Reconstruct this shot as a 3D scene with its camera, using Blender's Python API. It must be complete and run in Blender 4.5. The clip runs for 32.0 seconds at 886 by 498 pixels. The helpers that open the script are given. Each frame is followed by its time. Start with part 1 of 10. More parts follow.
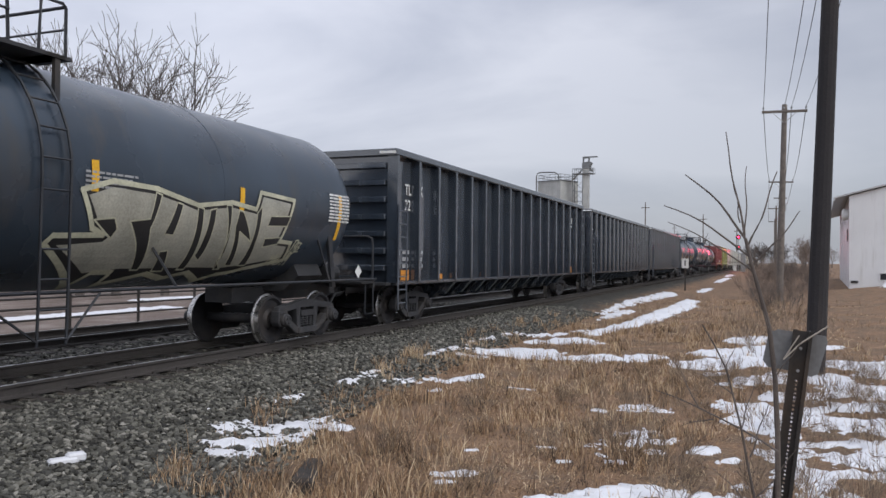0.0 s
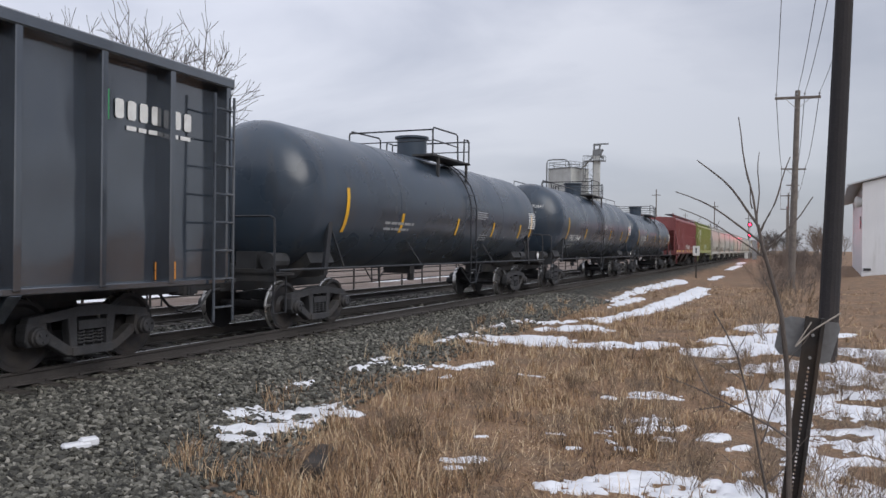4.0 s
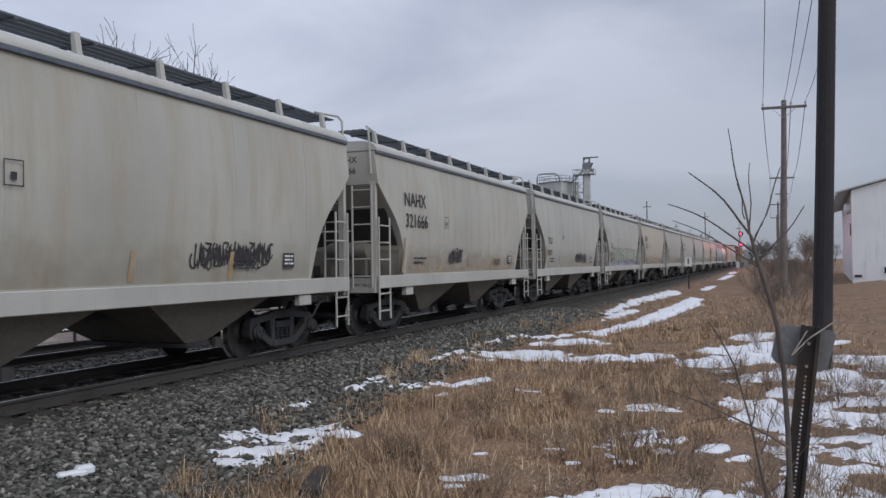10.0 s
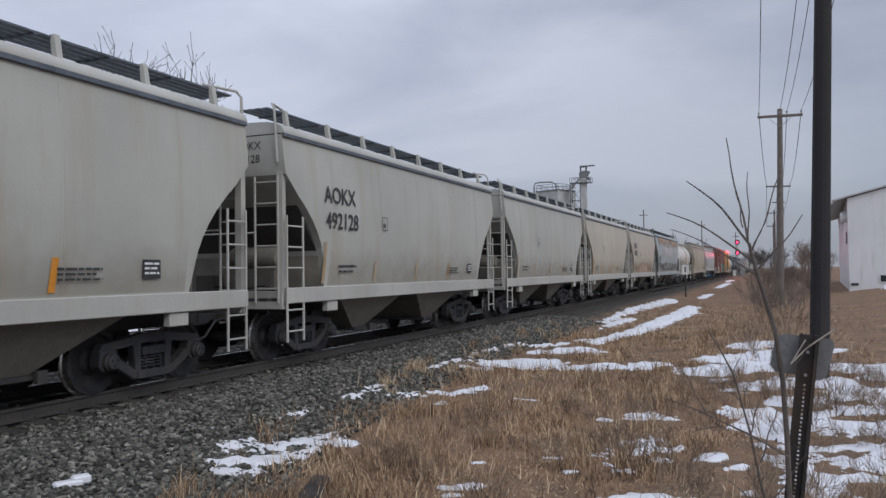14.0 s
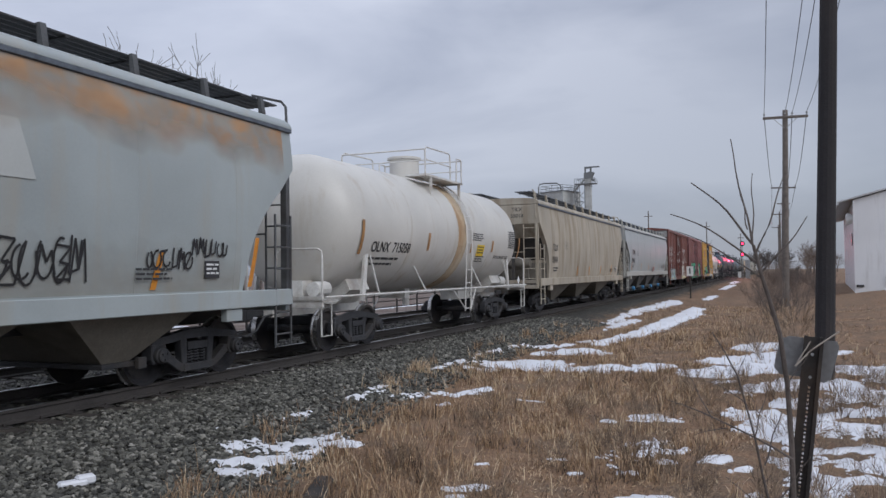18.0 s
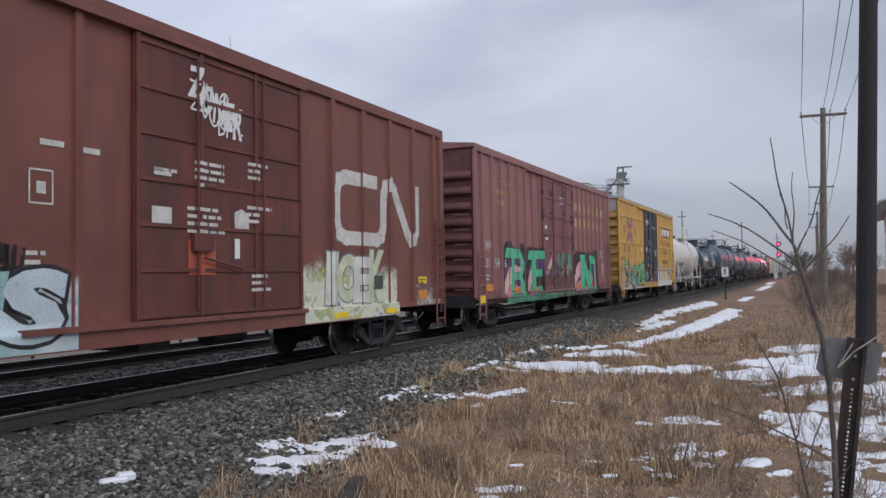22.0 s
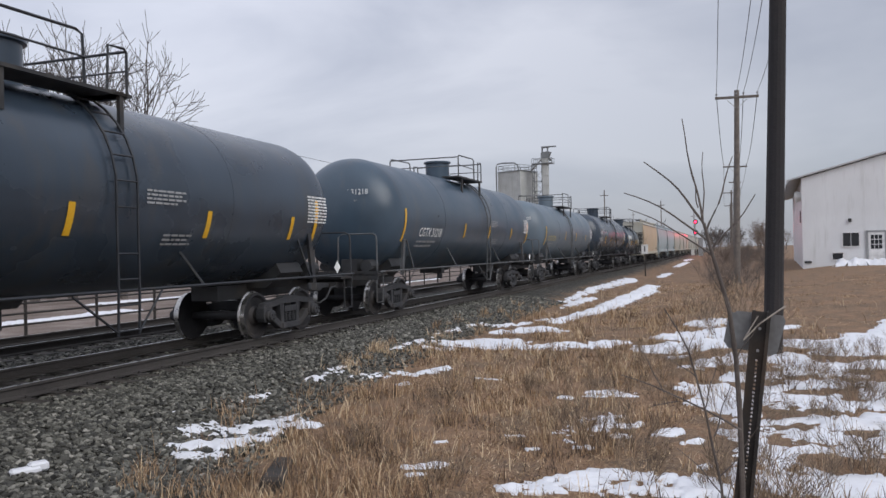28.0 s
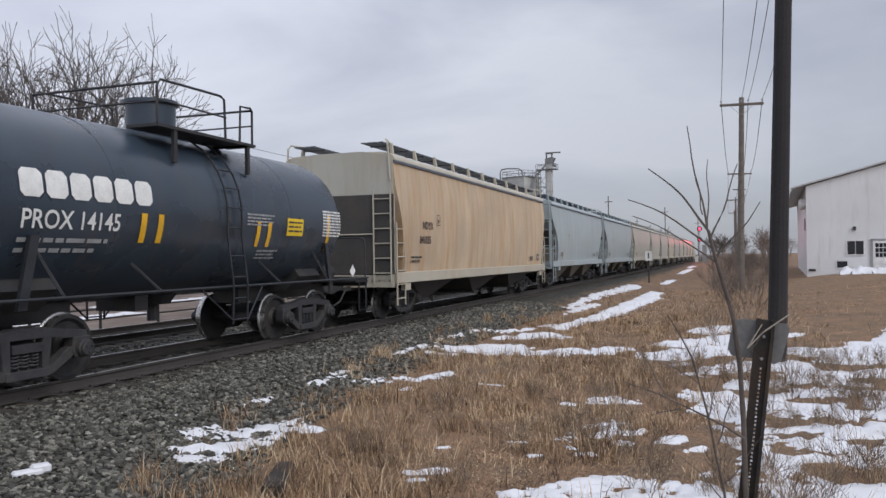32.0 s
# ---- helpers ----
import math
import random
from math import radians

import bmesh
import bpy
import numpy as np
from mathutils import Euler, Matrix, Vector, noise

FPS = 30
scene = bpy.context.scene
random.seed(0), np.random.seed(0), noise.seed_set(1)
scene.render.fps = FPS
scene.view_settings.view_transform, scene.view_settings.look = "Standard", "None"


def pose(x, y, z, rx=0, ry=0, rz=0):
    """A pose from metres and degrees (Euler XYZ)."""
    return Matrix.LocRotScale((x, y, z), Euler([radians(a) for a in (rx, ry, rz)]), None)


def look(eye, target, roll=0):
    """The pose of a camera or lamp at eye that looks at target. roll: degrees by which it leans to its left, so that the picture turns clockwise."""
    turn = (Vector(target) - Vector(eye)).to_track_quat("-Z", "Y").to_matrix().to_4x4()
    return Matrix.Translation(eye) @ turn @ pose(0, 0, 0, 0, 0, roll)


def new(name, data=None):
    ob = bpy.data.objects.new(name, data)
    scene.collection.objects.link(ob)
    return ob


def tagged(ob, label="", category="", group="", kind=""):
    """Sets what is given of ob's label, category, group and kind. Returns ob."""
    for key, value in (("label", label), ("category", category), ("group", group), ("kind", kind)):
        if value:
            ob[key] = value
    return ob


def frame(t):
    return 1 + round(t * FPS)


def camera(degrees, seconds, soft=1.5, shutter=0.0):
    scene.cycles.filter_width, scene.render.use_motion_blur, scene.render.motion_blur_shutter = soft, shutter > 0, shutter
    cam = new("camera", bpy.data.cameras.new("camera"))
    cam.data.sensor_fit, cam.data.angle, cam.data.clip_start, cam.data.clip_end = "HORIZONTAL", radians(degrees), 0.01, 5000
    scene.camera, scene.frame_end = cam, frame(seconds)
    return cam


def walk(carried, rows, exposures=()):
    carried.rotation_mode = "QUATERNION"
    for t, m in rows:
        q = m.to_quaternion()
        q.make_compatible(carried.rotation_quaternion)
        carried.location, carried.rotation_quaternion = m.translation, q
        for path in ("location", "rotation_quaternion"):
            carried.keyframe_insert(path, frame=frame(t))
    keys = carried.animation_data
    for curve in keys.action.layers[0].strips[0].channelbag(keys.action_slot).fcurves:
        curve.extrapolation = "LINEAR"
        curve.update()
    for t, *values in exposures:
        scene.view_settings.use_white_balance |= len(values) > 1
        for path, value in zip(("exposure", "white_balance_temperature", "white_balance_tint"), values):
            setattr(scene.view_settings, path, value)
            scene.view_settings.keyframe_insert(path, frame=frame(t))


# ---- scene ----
EYE = 1.75
cam = camera(59.0, 32.0)
# seconds, the three angles and the small sway of the hand-held camera, which stands beside the line
VIEW = [
    (0, 90.78, -0.57, 21.64, 0.019, 0.007, 0.002),
    (0.5, 90.80, -0.64, 22.05, 0.022, 0.008, 0.003),
    (1, 90.65, -0.64, 22.18, 0.024, 0.016, -0.002),
    (1.5, 90.63, -0.60, 22.08, 0.021, 0.013, 0.003),
    (2, 90.48, -0.57, 21.96, 0.019, 0.011, -0.000),
    (2.5, 90.25, -0.40, 21.72, 0.008, 0.017, -0.005),
    (3, 90.06, -0.44, 21.99, 0.008, 0.022, -0.006),
    (3.5, 89.90, -0.51, 22.24, 0.017, 0.020, -0.006),
    (5.5, 89.84, -0.72, 22.59, 0.005, 0.008, -0.003),
    (6, 89.89, -0.60, 22.81, 0.003, 0.007, -0.001),
    (6.5, 90.09, -0.31, 22.78, -0.000, 0.003, 0.001),
    (7, 90.41, 0.04, 22.59, 0.005, 0.008, 0.003),
    (7.5, 90.65, 0.24, 22.38, 0.002, 0.002, 0.001),
    (8, 90.75, 0.51, 22.33, 0.005, 0.004, 0.003),
    (8.5, 90.87, 0.50, 22.12, -0.002, 0.002, -0.000),
    (9, 90.87, 0.65, 22.09, 0.001, 0.006, -0.000),
    (9.5, 90.96, 0.75, 21.90, -0.001, 0.006, -0.000),
    (10, 91.08, 0.82, 21.83, 0.003, 0.006, 0.001),
    (10.5, 91.15, 0.81, 21.69, 0.004, -0.000, 0.004),
    (11, 91.28, 0.89, 21.61, 0.005, 0.002, 0.005),
    (11.5, 91.41, 0.92, 21.47, 0.005, 0.004, 0.003),
    (12, 91.49, 1.00, 21.43, 0.008, 0.001, 0.003),
    (12.5, 91.57, 1.03, 21.44, 0.004, 0.005, 0.004),
    (13, 91.65, 0.99, 21.49, 0.000, 0.002, 0.004),
    (13.5, 91.67, 0.85, 21.56, -0.002, 0.003, 0.004),
    (14, 91.68, 0.82, 21.61, -0.008, 0.005, 0.003),
    (14.5, 91.69, 0.81, 21.63, -0.009, 0.009, 0.002),
    (16.5, 91.77, 0.63, 21.91, -0.006, -0.005, 0.002),
    (17, 91.79, 0.68, 21.96, 0.002, 0.001, 0.003),
    (17.5, 91.76, 0.74, 21.89, -0.004, 0.000, 0.003),
    (18, 91.75, 0.71, 21.93, -0.004, 0.005, 0.005),
    (18.5, 91.75, 0.71, 21.96, -0.005, -0.005, 0.005),
    (19, 91.76, 0.71, 22.06, -0.005, 0.000, 0.003),
    (19.5, 91.75, 0.74, 22.12, -0.005, -0.002, 0.005),
    (20, 91.76, 0.70, 22.27, -0.007, -0.005, 0.004),
    (20.5, 91.79, 0.75, 22.47, -0.007, -0.004, 0.004),
    (21, 91.75, 0.74, 22.79, -0.007, 0.001, 0.004),
    (21.5, 91.82, 0.79, 23.41, -0.012, -0.004, 0.003),
    (22, 91.86, 0.77, 24.21, -0.026, -0.012, 0.002),
    (22.5, 92.03, 1.23, 26.19, -0.015, -0.010, 0.004),
    (23, 92.19, 1.32, 27.31, -0.015, -0.010, 0.004),
    (23.5, 92.51, 1.71, 29.19, -0.015, -0.010, 0.004),
    (24, 92.92, 1.96, 30.37, -0.015, -0.010, 0.004),
    (24.5, 92.93, 1.80, 31.05, -0.015, -0.010, 0.004),
    (25, 92.66, 1.59, 31.11, -0.015, -0.010, 0.004),
    (25.5, 92.14, 1.26, 27.65, -0.011, -0.002, 0.014),
    (26, 91.44, 1.14, 22.68, 0.004, -0.004, 0.007),
    (26.5, 90.93, 1.25, 20.70, 0.008, -0.010, 0.005),
    (28.5, 90.20, 1.16, 18.74, 0.011, -0.006, 0.001),
    (29, 90.19, 0.92, 18.82, 0.007, -0.007, 0.005),
    (29.5, 90.19, 0.68, 18.95, 0.012, -0.006, 0.005),
    (30, 90.27, 0.67, 19.00, 0.008, -0.004, 0.005),
    (30.5, 90.36, 0.74, 19.13, 0.010, -0.001, 0.004),
    (31, 90.42, 0.74, 19.13, 0.011, -0.002, 0.004),
    (31.5, 90.52, 0.77, 19.19, 0.012, -0.001, 0.005),
    (32, 90.63, 0.82, 19.15, 0.008, -0.006, 0.004),
]
walk(cam, [(t, pose(x, y, EYE + z, rx, ry, rz)) for t, rx, ry, rz, x, y, z in VIEW],
     [(0, 0.04, 6500, 10), (6.5, 0.06, 6550, 10), (8.2, 0.04, 6500, 10), (10, -0.22, 6180, 10), (13, -0.24, 6180, 10), (17, -0.24, 6180, 10), (21, -0.26, 6150, 10), (22.4, -0.06, 6250, 10), (24, -0.02, 6280, 10), (25, -0.08, 6280, 10), (26, -0.22, 6150, 10), (27, -0.1, 6350, 10), (29, 0.02, 6500, 10), (32, -0.02, 6500, 10)])

# ---- light: an overcast winter day ----
world = bpy.data.worlds.new("overcast_sky")
scene.world = world
world.use_nodes = True
wn, wl = world.node_tree.nodes, world.node_tree.links
wn.clear()
w_out = wn.new("ShaderNodeOutputWorld")
w_bg = wn.new("ShaderNodeBackground")
w_sky = wn.new("ShaderNodeTexSky")
w_sky.sky_type, w_sky.sun_disc = "NISHITA", False
w_sky.sun_elevation, w_sky.sun_rotation = radians(32), radians(200)
w_co = wn.new("ShaderNodeTexCoord")
w_map = wn.new("ShaderNodeMapping")
w_map.inputs["Scale"].default_value = (1.0, 1.0, 3.2)
w_n = wn.new("ShaderNodeTexNoise")
w_n.inputs["Scale"].default_value, w_n.inputs["Detail"].default_value, w_n.inputs["Roughness"].default_value = 1.7, 6.0, 0.5
w_n.inputs["Distortion"].default_value = 0.35
w_ramp = wn.new("ShaderNodeValToRGB")
w_ramp.color_ramp.elements[0].position, w_ramp.color_ramp.elements[0].color = 0.36, (0.375, 0.405, 0.50, 1)
w_ramp.color_ramp.elements[1].position, w_ramp.color_ramp.elements[1].color = 0.66, (0.68, 0.70, 0.785, 1)
w_sep = wn.new("ShaderNodeSeparateXYZ")
w_up = wn.new("ShaderNodeMapRange")
w_up.inputs["From Min"].default_value, w_up.inputs["From Max"].default_value = 0.0, 1.0
w_up.inputs["To Min"].default_value, w_up.inputs["To Max"].default_value = 0.86, 1.75
w_mul = wn.new("ShaderNodeVectorMath")
w_mul.operation = "SCALE"
w_blue = wn.new("ShaderNodeVectorMath")
w_blue.operation = "SCALE"
w_blue.inputs["Scale"].default_value = 0.012
w_add = wn.new("ShaderNodeVectorMath")
w_add.operation = "ADD"
wl.new(w_co.outputs["Generated"], w_map.inputs["Vector"])
wl.new(w_map.outputs["Vector"], w_n.inputs["Vector"])
wl.new(w_n.outputs["Fac"], w_ramp.inputs["Fac"])
wl.new(w_co.outputs["Generated"], w_sep.inputs["Vector"])
wl.new(w_sep.outputs["Z"], w_up.inputs["Value"])
wl.new(w_ramp.outputs["Color"], w_mul.inputs[0])
wl.new(w_up.outputs["Result"], w_mul.inputs["Scale"])
wl.new(w_sky.outputs["Color"], w_blue.inputs[0])
# the veiled sun brightens the clouds behind the camera's left
w_dot = wn.new("ShaderNodeVectorMath")
w_dot.operation = "DOT_PRODUCT"
w_dot.inputs[1].default_value = (-0.85, 0.25, 0.45)
w_glow = wn.new("ShaderNodeMapRange")
w_glow.inputs["From Min"].default_value, w_glow.inputs["From Max"].default_value = -0.2, 0.9
w_glow.inputs["To Min"].default_value, w_glow.inputs["To Max"].default_value = 0.88, 1.10
w_m2 = wn.new("ShaderNodeVectorMath")
w_m2.operation = "SCALE"
wl.new(w_co.outputs["Generated"], w_dot.inputs[0])
wl.new(w_dot.outputs["Value"], w_glow.inputs["Value"])
wl.new(w_mul.outputs["Vector"], w_m2.inputs[0])
wl.new(w_glow.outputs["Result"], w_m2.inputs["Scale"])
# a bank of heavier cloud low down along the line
w_d2 = wn.new("ShaderNodeVectorMath")
w_d2.operation = "DOT_PRODUCT"
w_d2.inputs[1].default_value = (0.30, 0.95, 0.05)
w_bank = wn.new("ShaderNodeMapRange")
w_bank.inputs["From Min"].default_value, w_bank.inputs["From Max"].default_value = 0.55, 0.98
w_bank.inputs["To Min"].default_value, w_bank.inputs["To Max"].default_value = 1.0, 0.76
w_m3 = wn.new("ShaderNodeVectorMath")
w_m3.operation = "SCALE"
wl.new(w_co.outputs["Generated"], w_d2.inputs[0])
wl.new(w_d2.outputs["Value"], w_bank.inputs["Value"])
wl.new(w_m2.outputs["Vector"], w_m3.inputs[0])
wl.new(w_bank.outputs["Result"], w_m3.inputs["Scale"])
wl.new(w_m3.outputs["Vector"], w_add.inputs[0])
wl.new(w_blue.outputs["Vector"], w_add.inputs[1])
wl.new(w_add.outputs["Vector"], w_bg.inputs["Color"])
wl.new(w_bg.outputs["Background"], w_out.inputs["Surface"])
w_bg.inputs["Strength"].default_value = 1.0

sun = new("sun", bpy.data.lights.new("sun", "SUN"))
sun.data.energy, sun.data.angle, sun.data.color = 1.65, radians(40), (1.0, 0.97, 0.93)
sun.matrix_basis = look((26, -14, 24), (0, 0, 0))
scene.view_settings.exposure = 0.0

# ---- materials ----
MATS = {}


def ramp_node(nodes, stops):
    r = nodes.new("ShaderNodeValToRGB")
    els = r.color_ramp.elements
    while len(els) < len(stops):
        els.new(0.5)
    for e, (p, c) in zip(els, stops):
        e.position, e.color = p, (c, c, c, 1) if isinstance(c, (int, float)) else (*c, 1)
    return r


def mat(name, color, rough=0.6, metal=0.0, vary=0.25, scale=3.0, bump=0.0, bump_scale=40.0, dirt=None, dirt_amount=0.0,
        streak=False, spec=0.5, coord="Object", fine=30.0, emit=None, emit_strength=0.0, seed=0.0, grain=0.35):
    """A surface with broad stains and a fine grain; dirt: a second colour in patches or in streaks that run down."""
    if name in MATS:
        return MATS[name]
    m = bpy.data.materials.new(name)
    m.use_nodes = True
    n, l = m.node_tree.nodes, m.node_tree.links
    b = n["Principled BSDF"]
    b.inputs["Metallic"].default_value = metal
    b.inputs["Specular IOR Level"].default_value = spec
    tc = n.new("ShaderNodeTexCoord")
    mp = n.new("ShaderNodeMapping")
    mp.inputs["Location"].default_value = (seed, seed * 1.7, seed * 0.6)
    l.new(tc.outputs[coord], mp.inputs["Vector"])
    big = n.new("ShaderNodeTexNoise")
    big.inputs["Scale"].default_value, big.inputs["Detail"].default_value = scale, 5.0
    small = n.new("ShaderNodeTexNoise")
    small.inputs["Scale"].default_value, small.inputs["Detail"].default_value = fine, 4.0
    l.new(mp.outputs["Vector"], big.inputs["Vector"])
    l.new(mp.outputs["Vector"], small.inputs["Vector"])
    lo = tuple(c * (1 - vary) for c in color)
    hi = tuple(min(1.0, c * (1 + vary * 0.6)) for c in color)
    r1 = ramp_node(n, [(0.3, lo), (0.7, hi)])
    l.new(big.outputs["Fac"], r1.inputs["Fac"])
    mixf = n.new("ShaderNodeMix")
    mixf.data_type, mixf.blend_type = "RGBA", "OVERLAY"
    mixf.inputs["Factor"].default_value = grain
    l.new(r1.outputs["Color"], mixf.inputs["A"])
    l.new(small.outputs["Fac"], mixf.inputs["B"])
    out = mixf.outputs["Result"]
    if dirt is not None:
        mp2 = n.new("ShaderNodeMapping")
        mp2.inputs["Location"].default_value = (seed * 2.1, seed, seed)
        mp2.inputs["Scale"].default_value = (1.0, 1.0, 0.13) if streak else (1.0, 1.0, 1.0)
        l.new(tc.outputs[coord], mp2.inputs["Vector"])
        dn = n.new("ShaderNodeTexNoise")
        dn.inputs["Scale"].default_value, dn.inputs["Detail"].default_value, dn.inputs["Roughness"].default_value = (2.2 if streak else 1.6), 7.0, 0.62
        l.new(mp2.outputs["Vector"], dn.inputs["Vector"])
        edge = 0.74 - 0.42 * dirt_amount
        r2 = ramp_node(n, [(edge - 0.1, 0.0), (edge + 0.14, min(1.0, 0.45 + dirt_amount))])
        l.new(dn.outputs["Fac"], r2.inputs["Fac"])
        mx = n.new("ShaderNodeMix")
        mx.data_type = "RGBA"
        l.new(r2.outputs["Color"], mx.inputs["Factor"])
        l.new(out, mx.inputs["A"])
        mx.inputs["B"].default_value = (*dirt, 1)
        out = mx.outputs["Result"]
    l.new(out, b.inputs["Base Color"])
    r3 = ramp_node(n, [(0.25, max(0.05, rough - 0.12)), (0.75, min(1.0, rough + 0.12))])
    l.new(big.outputs["Fac"], r3.inputs["Fac"])
    l.new(r3.outputs["Color"], b.inputs["Roughness"])
    if bump:
        bn = n.new("ShaderNodeTexNoise")
        bn.inputs["Scale"].default_value, bn.inputs["Detail"].default_value = bump_scale, 4.0
        l.new(mp.outputs["Vector"], bn.inputs["Vector"])
        bp = n.new("ShaderNodeBump")
        bp.inputs["Strength"].default_value, bp.inputs["Distance"].default_value = bump, 0.02
        l.new(bn.outputs["Fac"], bp.inputs["Height"])
        l.new(bp.outputs["Normal"], b.inputs["Normal"])
    if emit:
        b.inputs["Emission Color"].default_value, b.inputs["Emission Strength"].default_value = (*emit, 1), emit_strength
    MATS[name] = m
    return m


STEEL_DARK = mat("grimy_cast_steel", (0.050, 0.051, 0.056), 0.75, 0.2, 0.4, 5.0, 0.3, 60, dirt=(0.085, 0.072, 0.06), dirt_amount=0.3)
BLACK = mat("black_underframe", (0.032, 0.033, 0.036), 0.6, 0.0, 0.4, 4.0, dirt=(0.07, 0.06, 0.05), dirt_amount=0.3)
TREAD = mat("polished_tread", (0.45, 0.44, 0.43), 0.3, 0.9, 0.2, 8.0)
WHEEL = mat("brown_wheel_plate", (0.034, 0.034, 0.038), 0.7, 0.3, 0.4, 6.0, dirt=(0.075, 0.062, 0.052), dirt_amount=0.35)
RAIL_SIDE = mat("rusty_rail_side", (0.062, 0.055, 0.052), 0.85, 0.1, 0.3, 2.0, 0.3, 50, dirt=(0.06, 0.055, 0.05), dirt_amount=0.5)
RAIL_TOP = mat("worn_rail_head", (0.42, 0.41, 0.41), 0.32, 0.9, 0.2, 3.0)
TIE = mat("creosoted_timber", (0.036, 0.031, 0.028), 0.9, 0.0, 0.4, 6.0, 0.6, 30, dirt=(0.11, 0.095, 0.08), dirt_amount=0.4)
GALV = mat("galvanised_steel", (0.36, 0.37, 0.38), 0.45, 0.6, 0.2, 6.0, 0.1, 60)
GRATE = mat("dark_grating_and_eave_shadow", (0.13, 0.15, 0.18), 0.6, 0.3, 0.3, 5.0)
WHITE_DECAL = mat("white_lettering", (0.72, 0.73, 0.72), 0.6, 0.0, 0.12, 6.0)
GREY_DECAL = mat("faded_grey_lettering", (0.33, 0.34, 0.35), 0.6, 0.0, 0.2, 6.0)
DARK_DECAL = mat("black_lettering", (0.035, 0.036, 0.04), 0.6, 0.0, 0.2, 6.0)
YELLOW = mat("yellow_reflective_strip", (0.75, 0.42, 0.02), 0.4, 0.0, 0.12, 5.0)
ORANGE = mat("orange_reflective_strip", (0.62, 0.25, 0.03), 0.45, 0.0, 0.15, 5.0)
SAFETY_YELLOW = mat("yellow_notice_panel", (0.80, 0.55, 0.03), 0.5, 0.0, 0.1, 5.0)

# ---- mesh helpers ----
MESHES = {}


def quad_box(bm, x0, x1, y0, y1, z0, z1):
    v = [bm.verts.new((x, y, z)) for x in (x0, x1) for y in (y0, y1) for z in (z0, z1)]
    for a, b, c, d in ((0, 1, 3, 2), (4, 6, 7, 5), (0, 4, 5, 1), (2, 3, 7, 6), (0, 2, 6, 4), (1, 5, 7, 3)):
        bm.faces.new((v[a], v[b], v[c], v[d]))


def prism(bm, outline, a0, a1, axis="x"):
    """An outline of (u, v) carried from a0 to a1; axis x: outline is (y, z); y: (x, z); z: (x, y)."""
    def put(u, v, a):
        return {"x": (a, u, v), "y": (u, a, v), "z": (u, v, a)}[axis]
    lo = [bm.verts.new(put(u, v, a0)) for u, v in outline]
    hi = [bm.verts.new(put(u, v, a1)) for u, v in outline]
    bm.faces.new(lo)
    bm.faces.new(hi[::-1])
    for i in range(len(lo)):
        j = (i + 1) % len(lo)
        bm.faces.new((lo[j], lo[i], hi[i], hi[j]))


def tube(bm, pts, r, n=6, closed=False, r_end=None):
    pts = [Vector(p) for p in pts]
    rings = []
    for i, p in enumerate(pts):
        a = pts[i - 1] if i else (pts[-1] if closed else p)
        b = pts[(i + 1) % len(pts)] if (closed or i + 1 < len(pts)) else p
        d = (b - a).normalized()
        side = d.cross(Vector((0, 0, 1)) if abs(d.z) < 0.9 else Vector((1, 0, 0))).normalized()
        up = side.cross(d)
        rr = r if r_end is None else r + (r_end - r) * i / max(1, len(pts) - 1)
        rings.append([bm.verts.new(p + rr * (math.cos(2 * math.pi * k / n) * side + math.sin(2 * math.pi * k / n) * up)) for k in range(n)])
    m = len(rings)
    for i in range(m if closed else m - 1):
        A, B = rings[i], rings[(i + 1) % m]
        for k in range(n):
            bm.faces.new((A[k], A[(k + 1) % n], B[(k + 1) % n], B[k]))
    if not closed:
        bm.faces.new(rings[0][::-1])
        bm.faces.new(rings[-1])


def lathe(bm, profile, axis="x", n=24, centre=(0, 0, 0)):
    """A profile of (along, radius) turned about an axis through centre."""
    rings = []
    cx, cy, cz = centre
    for a, r in profile:
        ring = []
        for k in range(n):
            c, s = math.cos(2 * math.pi * k / n) * r, math.sin(2 * math.pi * k / n) * r
            p = {"x": (a, c, s), "y": (c, a, s), "z": (c, s, a)}[axis]
            ring.append(bm.verts.new((p[0] + cx, p[1] + cy, p[2] + cz)))
        rings.append(ring)
    for A, B in zip(rings, rings[1:]):
        for k in range(n):
            bm.faces.new((A[k], A[(k + 1) % n], B[(k + 1) % n], B[k]))
    bm.faces.new(rings[0][::-1])
    bm.faces.new(rings[-1])


def finish(bm, name, smooth=0.0, bevel=0.0):
    if bevel:
        bmesh.ops.bevel(bm, geom=list(bm.edges), offset=bevel, segments=1, affect="EDGES", clamp_overlap=True)
    bmesh.ops.recalc_face_normals(bm, faces=bm.faces)
    me = bpy.data.meshes.new(name)
    bm.to_mesh(me)
    bm.free()
    if smooth:
        me.shade_smooth()
        me.set_sharp_from_angle(angle=radians(smooth))
    return me


def shape(key, build, smooth=0.0, bevel=0.0):
    """A mesh built once under its key and shared by all that look alike."""
    if key not in MESHES:
        bm = bmesh.new()
        build(bm)
        MESHES[key] = finish(bm, key.split("|")[0], smooth, bevel)
    return MESHES[key]


def part(name, mesh, material, parent=None, label="", at=None):
    if isinstance(mesh, bmesh.types.BMesh):
        mesh = finish(mesh, name)
    ob = new(name, mesh)
    if material is not None:
        if not mesh.materials:
            mesh.materials.append(None)
        ob.material_slots[0].link = "OBJECT"
        ob.material_slots[0].material = material
    if parent is not None:
        ob.parent = parent
    if at is not None:
        ob.matrix_basis = at
    if label:
        ob["label"] = label
    return ob


